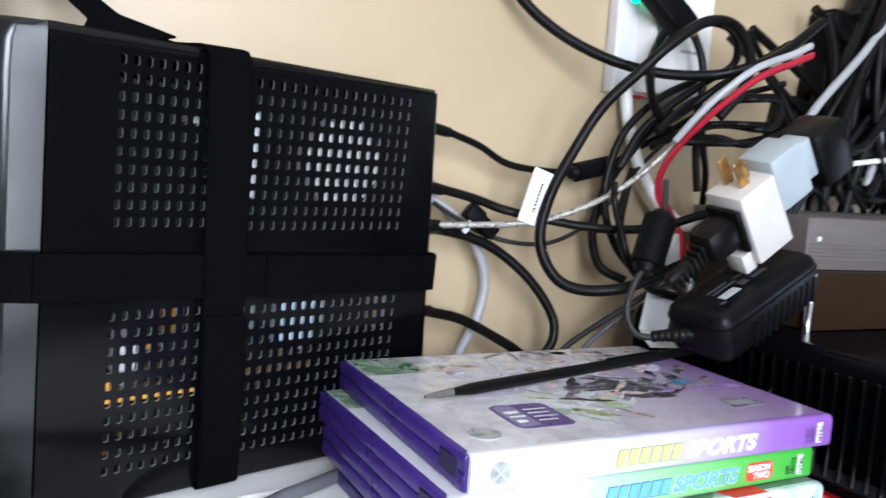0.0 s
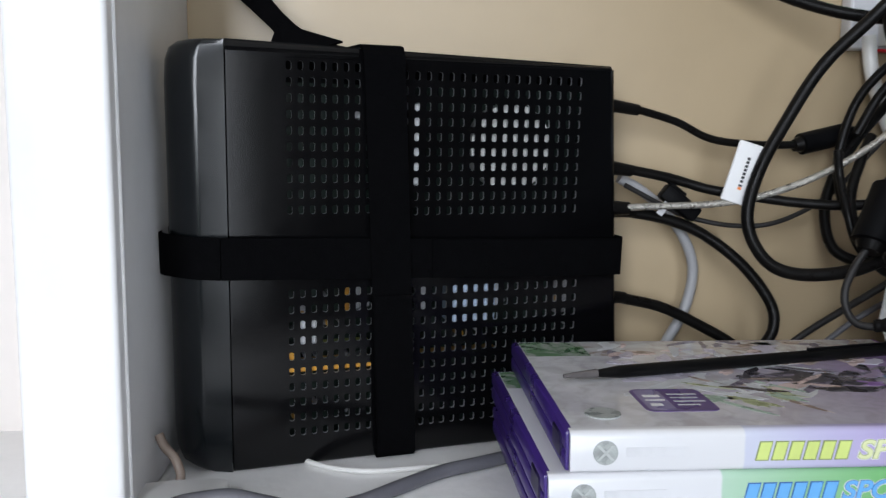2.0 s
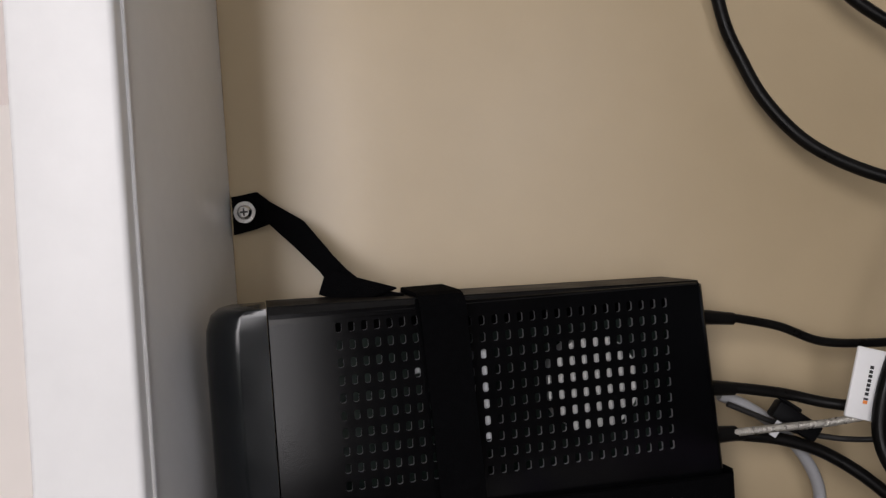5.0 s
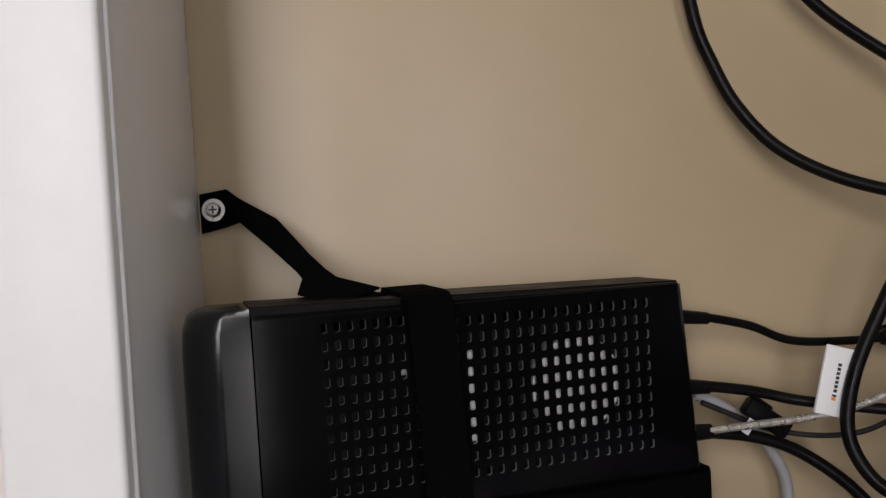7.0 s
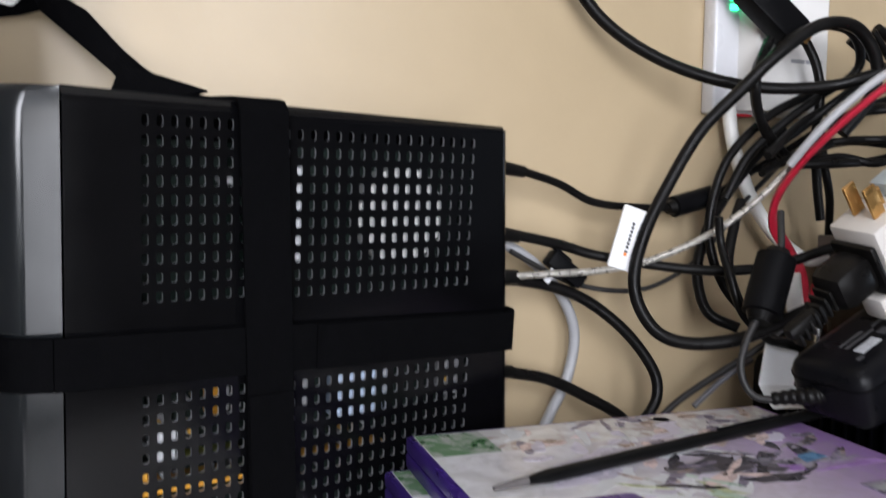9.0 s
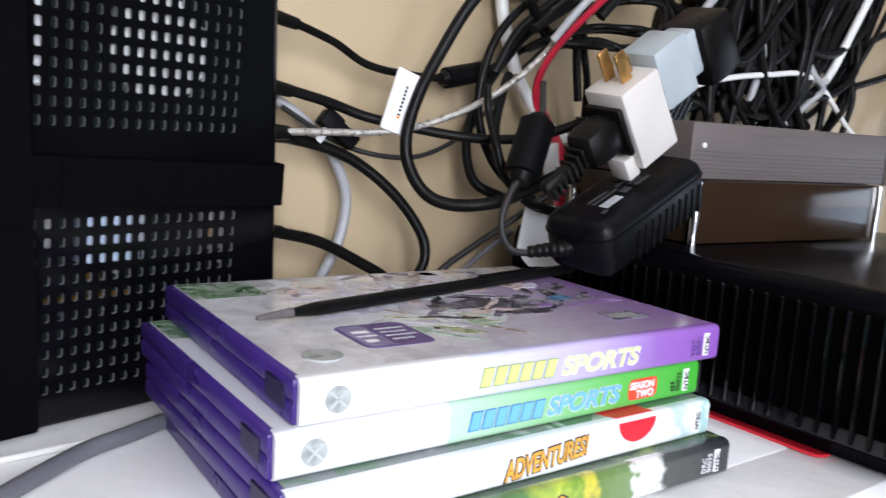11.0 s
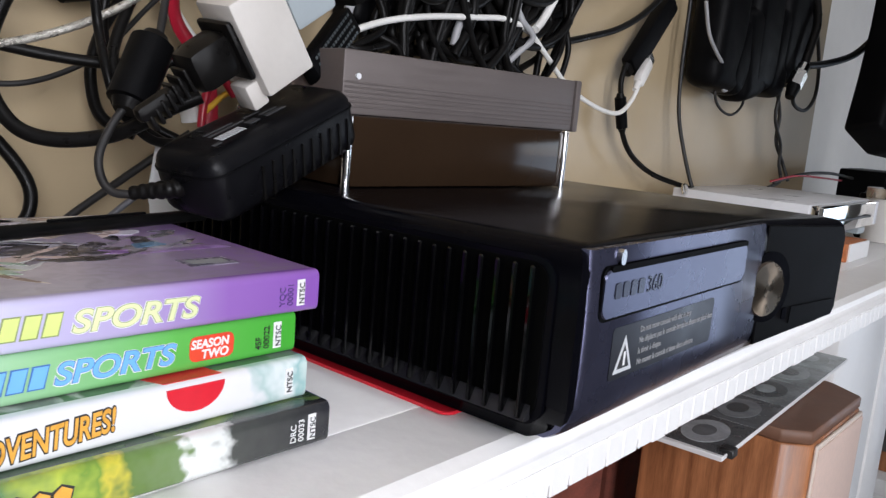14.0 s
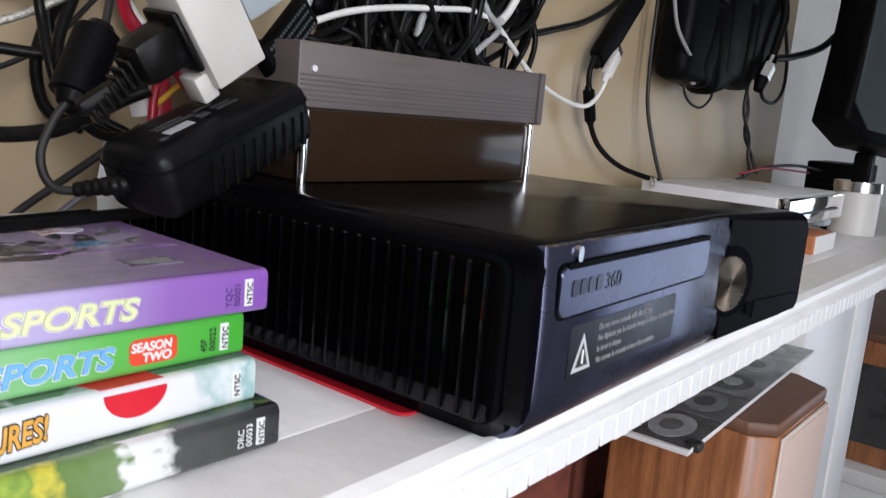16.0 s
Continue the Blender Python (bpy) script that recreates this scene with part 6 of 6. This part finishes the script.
part("metal_socket", rbox(0.0515, 0.0590, -0.0078, -0.0066, -0.004, 0.002, 0.0004, 1), M_BRASS, stick)

tag = thing("paper_tag", "crumpled white paper tag tucked behind the power brick", "paper tag")
bm = bmesh.new()
rows_ = [((0.4160, 0.3720, 1.2920), (0.4370, 0.3710, 1.2905)), ((0.4150, 0.3722, 1.2860), (0.4360, 0.3712, 1.2845)), ((0.4135, 0.3722, 1.2760), (0.4345, 0.3712, 1.2745)), ((0.4115, 0.3715, 1.2675), (0.4330, 0.3705, 1.2660)),
         ((0.4080, 0.3620, 1.2625), (0.4310, 0.3600, 1.2618)), ((0.4020, 0.3500, 1.2612), (0.4270, 0.3450, 1.2609))]
vv = [[bm.verts.new(Vector(q) + Vector((-0.003, d, d * 0.4))) for q in r for d in (0, 0.0007)] for r in rows_]
for a, b in zip(vv, vv[1:]):
    for i, j in ((0, 2), (3, 1), (1, 0), (2, 3)):
        bm.faces.new((a[i], a[j], b[j], b[i]))
for a in (vv[0], vv[-1]):
    bm.faces.new((a[0], a[2], a[3], a[1]))
part("paper", bm, M_PAPER, tag)

# ---------------------------------------------------------------- things on the shelf at the corner
block = thing("white_block", "white painted block with rounded corners at the foot of the upright", "block", pose(0.0, 0.0, S, 0, 0, 0))
part("block_body", prism([(0.0865, 0.295), (0.0855, 0.317), (0.0835, 0.3215), (0.079, 0.3235), (0.060, 0.3225), (0.040, 0.316), (-0.01, 0.290), (-0.06, 0.282), (-0.10, 0.275), (-0.10, 0.235), (0.0915, 0.235)], 0.0004, 0.0095, "z", r=0.0016, seg=2), M_MANTEL, block)
tagged(obj("grey_cable", tube([(0.230, 0.366, S + 0.0035), (0.197, 0.3485, S + 0.0035), (0.179, 0.339, S + 0.0035), (0.159, 0.322, S + 0.0035), (0.141, 0.306, S + 0.0036), (0.122, 0.297, S + 0.0045), (0.1035, 0.296, S + 0.0090), (0.090, 0.294, S + 0.0128), (0.078, 0.291, S + 0.0130), (0.070, 0.286, S + 0.0130), (0.064, 0.272, S + 0.0130), (0.055, 0.245, S + 0.0128)], 0.0033), M_DKGREY_CABLE, smooth=True), "dark grey cable lying along the shelf", "cable", "cables")
tagged(obj("white_cable", tube([(0.105, 0.372, S + 0.0015), (0.120, 0.3560, S + 0.0015), (0.141, 0.3470, S + 0.0015), (0.169, 0.3495, S + 0.0015), (0.200, 0.3560, S + 0.0015), (0.240, 0.372, S + 0.0015)], 0.0014), M_WHITE_CABLE, smooth=True), "white cable lying along the foot of the set-top box", "cable", "cables")
tagged(obj("beige_cable_tail", tube([(0.0500, 0.336, S + 0.0250), (0.0530, 0.334, S + 0.0200), (0.0575, 0.333, S + 0.0150), (0.0605, 0.331, S + 0.0080), (0.0600, 0.328, S + 0.0030)], 0.0021), mat("beige_cable_sheath", (0.28, 0.22, 0.18), 0.5), smooth=True), "bent beige cable tail poking up beside the upright", "cable", "cables")

pen = thing("pen", "slim black pen with a clear tip lying on the cases", "pen")
pd = Vector((0.415 - 0.226, 0.337 - 0.2915, 0.0)).normalized()
p0 = Vector((0.226, 0.2915, S + 0.0587 + 0.0030))
part("barrel", tube([p0 + pd * d for d in (0.014, 0.03, 0.06, 0.10, 0.15, 0.198)], 0.0027, n=5, sides=14, taper=lambda t: 0.55 + 0.45 * min(1, t * 6)), mat("worn_black_barrel", (0.004, 0.004, 0.004), 0.38, spec=0.16, var=0.4, scale=60), pen)
part("tip", tube([p0 + pd * d for d in (0.0, 0.006, 0.015)], 0.0019, n=5, sides=12, taper=lambda t: 0.4 + 0.6 * t), mat("clear_plastic_tip", (0.12, 0.11, 0.11), 0.12, var=0.2), pen)
part("clip", rbox(0.120, 0.165, -0.0008, 0.0008, 0.0024, 0.0036, 0.0004, 1, m=axes(p0, pd, (0, 0, 0), (0, 0, 1))), M_BLACK, pen)

# ---------------------------------------------------------------- far end of the shelf
usb = thing("usb_plug", "white plug pushed into a black adapter on the wall", "plug", axes((0.946, 0.426, 1.361), (0.030, 0.006, 0.028), (0, 0, 0), (-0.6, 0, 0.7)))
part("sleeve", rbox(0.0, 0.034, -0.0045, 0.0045, -0.0060, 0.0060, 0.0025, 2), M_WHITE_PL, usb)
part("relief", rod((-0.010, 0, -0.0005), (0.001, 0, 0), 0.0024, 0.0040), M_WHITE_PL, usb)
part("metal_tip", rbox(0.033, 0.043, -0.0025, 0.0025, -0.0055, 0.0055, 0.0004, 1), M_STEEL, usb)
dong = thing("inline_adapter", "long black inline adapter hanging down the wall", "adapter", axes((0.946, 0.438, 1.376), (0.060, 0.0, 0.068), (0, 0, 0), (-0.6, 0, 0.7)))
part("body", rbox(0.0, 0.100, -0.007, 0.007, -0.0125, 0.0100, 0.003, 2), M_BLACK, dong)
part("collar", rbox(-0.008, 0.003, -0.004, 0.004, -0.006, 0.006, 0.002, 2), M_RUBBER, dong)
clip = tagged(obj("cable_clip", tube([(1.000, 0.388, 1.2545), (1.004, 0.392, 1.2610), (1.014, 0.396, 1.2635), (1.024, 0.398, 1.2600), (1.027, 0.399, 1.2530)], 0.0020), M_CHROME, smooth=True), "small bright metal ring at the back of the shelf", "cable clip")

pouch = thing("wall_transformer", "cluster of black wall transformers hanging by their leads", "transformer")
for (x, z, w, h, a) in ((1.125, 1.430, 0.075, 0.125, 4), (1.225, 1.440, 0.085, 0.130, -3), (1.322, 1.450, 0.105, 0.115, 6), (1.150, 1.388, 0.050, 0.040, 24), (1.200, 1.392, 0.070, 0.060, -12), (1.272, 1.402, 0.060, 0.060, 9)):
    part("housing", rbox(-w / 2, w / 2, -0.022, 0.022, -h / 2, h / 2 + 0.05, min(0.016, w * 0.28), 4, m=pose(x, 0.432, z, 0, a, 2)), M_BLACK, pouch)
conn = thing("coaxial_connector", "nickel coaxial connector on the black cable", "connector")
part("nut", rod((1.290, 0.400, 1.386), (1.306, 0.400, 1.404), 0.0100, sides=6), M_STEEL, conn)
part("ring", rod((1.300, 0.400, 1.398), (1.316, 0.400, 1.414), 0.0080, sides=20), M_CHROME, conn)
part("sleeve", rod((1.283, 0.400, 1.372), (1.291, 0.400, 1.387), 0.0062, 0.009), M_BLACK, conn)
tagged(obj("coaxial_lead", tube([(1.314, 0.400, 1.412), (1.328, 0.400, 1.440), (1.345, 0.402, 1.475), (1.365, 0.42, 1.53)], 0.0055), M_RUBBER, smooth=True), "black lead rising from the coaxial connector", "cable", "cables")

player = thing("disc_player", "silver and white disc player on wooden blocks", "disc player", pose(0.995, 0.262, S, 0, 0, 2))
part("body", rbox(0.045, 0.275, 0.012, 0.155, 0.027, 0.058, 0.002, 2), M_PALE_PL, player)
part("front", rbox(0.047, 0.255, 0.0, 0.0125, 0.029, 0.0570, 0.002, 2), M_CHROME, player, "mirror silver front")
part("front_end", rbox(0.2565, 0.273, 0.001, 0.0125, 0.029, 0.0570, 0.002, 2), M_PALE_PL, player)
part("tray_line", rbox(0.060, 0.235, -0.0012, 0.001, 0.040, 0.0425, 0.0004, 1), M_INK, player)
part("foot", rbox(0.220, 0.248, 0.006, 0.030, 0.0195, 0.0272, 0.001, 1), M_GREY_PL, player)
part("foot", rbox(0.06, 0.085, 0.006, 0.030, 0.0195, 0.0272, 0.001, 1), M_GREY_PL, player)
for x in (0.098,):
    blk = thing("wooden_block", "orange-brown wooden block with a white face under the player", "wooden block", pose(1.0 + x, 0.250, S, 0, 0, 2))
    part("block_body", rbox(0.0, 0.080, 0.002, 0.07, 0.0003, 0.0193, 0.001, 1), mat("orange_wood", (0.50, 0.17, 0.06), 0.5, var=0.3, scale=20, stretch=(1, 8, 8)), blk)
    part("face", rbox(0.004, 0.080, 0.0, 0.0022, 0.0006, 0.0190, 0.0004, 1), M_PAPER, blk)
rec = thing("receiver_box", "black electronics box with a red standby lamp", "receiver", pose(1.60, 0.340, S + 0.0005, 0, 0, 2))
part("body", rbox(0.0, 0.12, 0.0, 0.08, 0.0, 0.082, 0.003, 2), M_BLACK, rec)
part("standby_lamp", rbox(0.060, 0.066, -0.0008, 0.001, 0.073, 0.076, 0.0004, 1), M_LED_RED, rec, "lit red lamp")
post = thing("black_column", "dark plastic stand with silver collars beside the player", "stand", pose(1.365, 0.262, S, 0, 0, 2))
part("base", rbox(0.0, 0.034, 0.0, 0.06, 0.0005, 0.060, 0.004, 3), M_BLACK, post)
part("stem", rbox(0.006, 0.028, 0.012, 0.034, 0.0600, 0.105, 0.004, 3), M_BLACK, post)
part("knuckle", rod((0.017, 0.023, 0.105), (0.017, 0.023, 0.118), 0.011), M_GREY_PL, post)
scr = thing("small_monitor", "black tilted small monitor with a glassy edge", "monitor", axes((1.262, 0.300, 1.322), (0.92, -0.38, -0.06), (0, 0, 0), (0.30, 0.05, 0.95)))
part("housing", prism([(0.0, 0.020), (0.045, -0.006), (0.150, -0.008), (0.230, 0.0), (0.230, 0.235), (0.052, 0.235), (0.040, 0.150)], -0.02, 0.03, "y", r=0.006, seg=3), M_BLACK, scr)
part("screen", prism([(0.014, 0.040), (0.040, 0.010), (0.100, 0.006), (0.100, 0.220), (0.056, 0.220)], -0.0225, -0.0190, "y", r=0.0005, seg=1), mat("dark_screen_glass", (0.05, 0.06, 0.065), 0.12, var=0.1), scr)
tin = thing("white_jar", "white and silver jar at the far end of the shelf", "jar", pose(1.37, 0.285, S))
part("jar", rod((0, 0, 0.0005), (0, 0, 0.055), 0.028, 0.028, 28), M_WHITE_PL, tin)
part("lid", rod((0, 0, 0.0555), (0, 0, 0.068), 0.030, 0.029, 28), M_STEEL, tin)

# ---------------------------------------------------------------- below the shelf
spk = thing("loudspeaker", "walnut loudspeaker cabinet with a pale front under the mantel", "loudspeaker")
outline = [(0.842, 0.206), (0.858, 0.187), (0.992, 0.190), (1.012, 0.221), (1.012, 0.320), (0.842, 0.320)]
part("cabinet", prism(outline, 0.02, 1.088, "z", r=0.0015, seg=1), M_WOOD, spk)
part("top", prism([(x, y + 0.0005) for x, y in outline], 1.0885, 1.099, "z", r=0.0015, seg=1), M_WOOD_DARK, spk)
part("front_cloth", rbox(-0.002, 0.122, -0.0040, 0.0, 0.30, 1.084, 0.002, 2, m=pose(0.866, 0.1868, 0, 0, 0, 1.2)), M_CLOTH, spk, "pale pink speaker cloth")
part("front_trim", rbox(-0.004, 0.124, -0.0025, 0.0005, 0.28, 1.087, 0.001, 1, m=pose(0.866, 0.1868, 0, 0, 0, 1.2)), mat("pale_trim", (0.68, 0.58, 0.50), 0.5), spk)
part("plinth", prism([(x, y + 0.01) for x, y in outline], 0.0005, 0.02, "z"), M_INK, spk)

pr = thing("print_strip", "mounted strip of grey photographic prints lying on the loudspeaker", "print", axes((0.737, 0.2085, 1.1005), (0.355, 0.0245, 0.0), (0, 0, 0), (0, 0, 1)))
part("mount", prism([(0.0, 0.0), (0.36, 0.0), (0.36, 0.070), (0.0, 0.062)], 0.0, 0.0035, "z", r=0.0004, seg=1), M_PAPER, pr)
tones = [(0.07, 0.072, 0.075), (0.10, 0.105, 0.11), (0.20, 0.22, 0.225), (0.22, 0.25, 0.25), (0.30, 0.35, 0.345)]
for k, c in enumerate(tones):
    x0 = 0.004 + k * 0.071
    part("print", prism([(x0, 0.0006), (x0 + 0.069, 0.0006), (x0 + 0.069, 0.0605), (x0, 0.0600)], 0.0036, 0.0042, "z"), mat("grey_print_%s" % "abcde"[k], c, 0.12, var=0.5, scale=45), pr, smooth=False)
    part("print_shape", prism([(x0 + 0.034 + 0.026 * math.cos(a), 0.026 + 0.016 * math.sin(a)) for a in [2 * math.pi * q / 24 for q in range(24)]], 0.0042, 0.0045, "z"), mat("print_tone_%s" % "abcde"[k], tuple(v * (5.0, 2.0, 0.4, 1.5, 0.8)[k] for v in c), 0.12, var=0.3, scale=60), pr, smooth=False)
    part("print_shape", prism([(x0 + 0.034 + 0.013 * math.cos(a), 0.027 + 0.008 * math.sin(a)) for a in [2 * math.pi * q / 20 for q in range(20)]], 0.0045, 0.0047, "z"), mat("print_core_%s" % "abcde"[k], tuple(v * (2.0, 0.5, 1.6, 0.5, 1.2)[k] for v in c), 0.12, var=0.3, scale=60), pr, smooth=False)
part("clip", rbox(0.010, 0.020, -0.004, 0.006, -0.0002, 0.0065, 0.001, 1), M_INK, pr)

cab2 = thing("side_cabinet", "brown wooden box cabinet beside the fireplace, above a pale floor stand-in", "cabinet", pose(1.84, 0.20, 0, 0, 0, 2))
part("cabinet_body", rbox(0.0, 0.5, 0.0, 0.27, 0.7305, 0.965, 0.004, 2), M_WOOD, cab2)
part("cabinet_top", rbox(-0.01, 0.51, -0.01, 0.275, 0.9655, 0.980, 0.003, 2), M_WOOD_DARK, cab2)
part("framed_panel", rbox(-0.004, 0.0, 0.02, 0.25, 0.77, 0.92, 0.001, 1), mat("dark_panel", (0.05, 0.05, 0.05), 0.3, var=0.5, scale=20), cab2, "dark inset panel")
# Pale unit added in place of pale floor; floor stays dark for reflections.
unit = thing("floor_stand_in", "added pale stand-in for the pale floor below the cabinet", "cabinet", pose(1.84, 0.20, 0, 0, 0, 2))
part("stand_in_body", rbox(-0.03, 0.53, -0.03, 0.27, 0.05, 0.700, 0.004, 2), M_WHITE, unit)
part("stand_in_top", rbox(-0.04, 0.54, -0.04, 0.275, 0.7005, 0.730, 0.003, 2), M_WHITE, unit)
part("stand_in_plinth", rbox(0.0, 0.50, 0.0, 0.26, 0.0005, 0.0495, 0.002, 1), M_WHITE, unit)
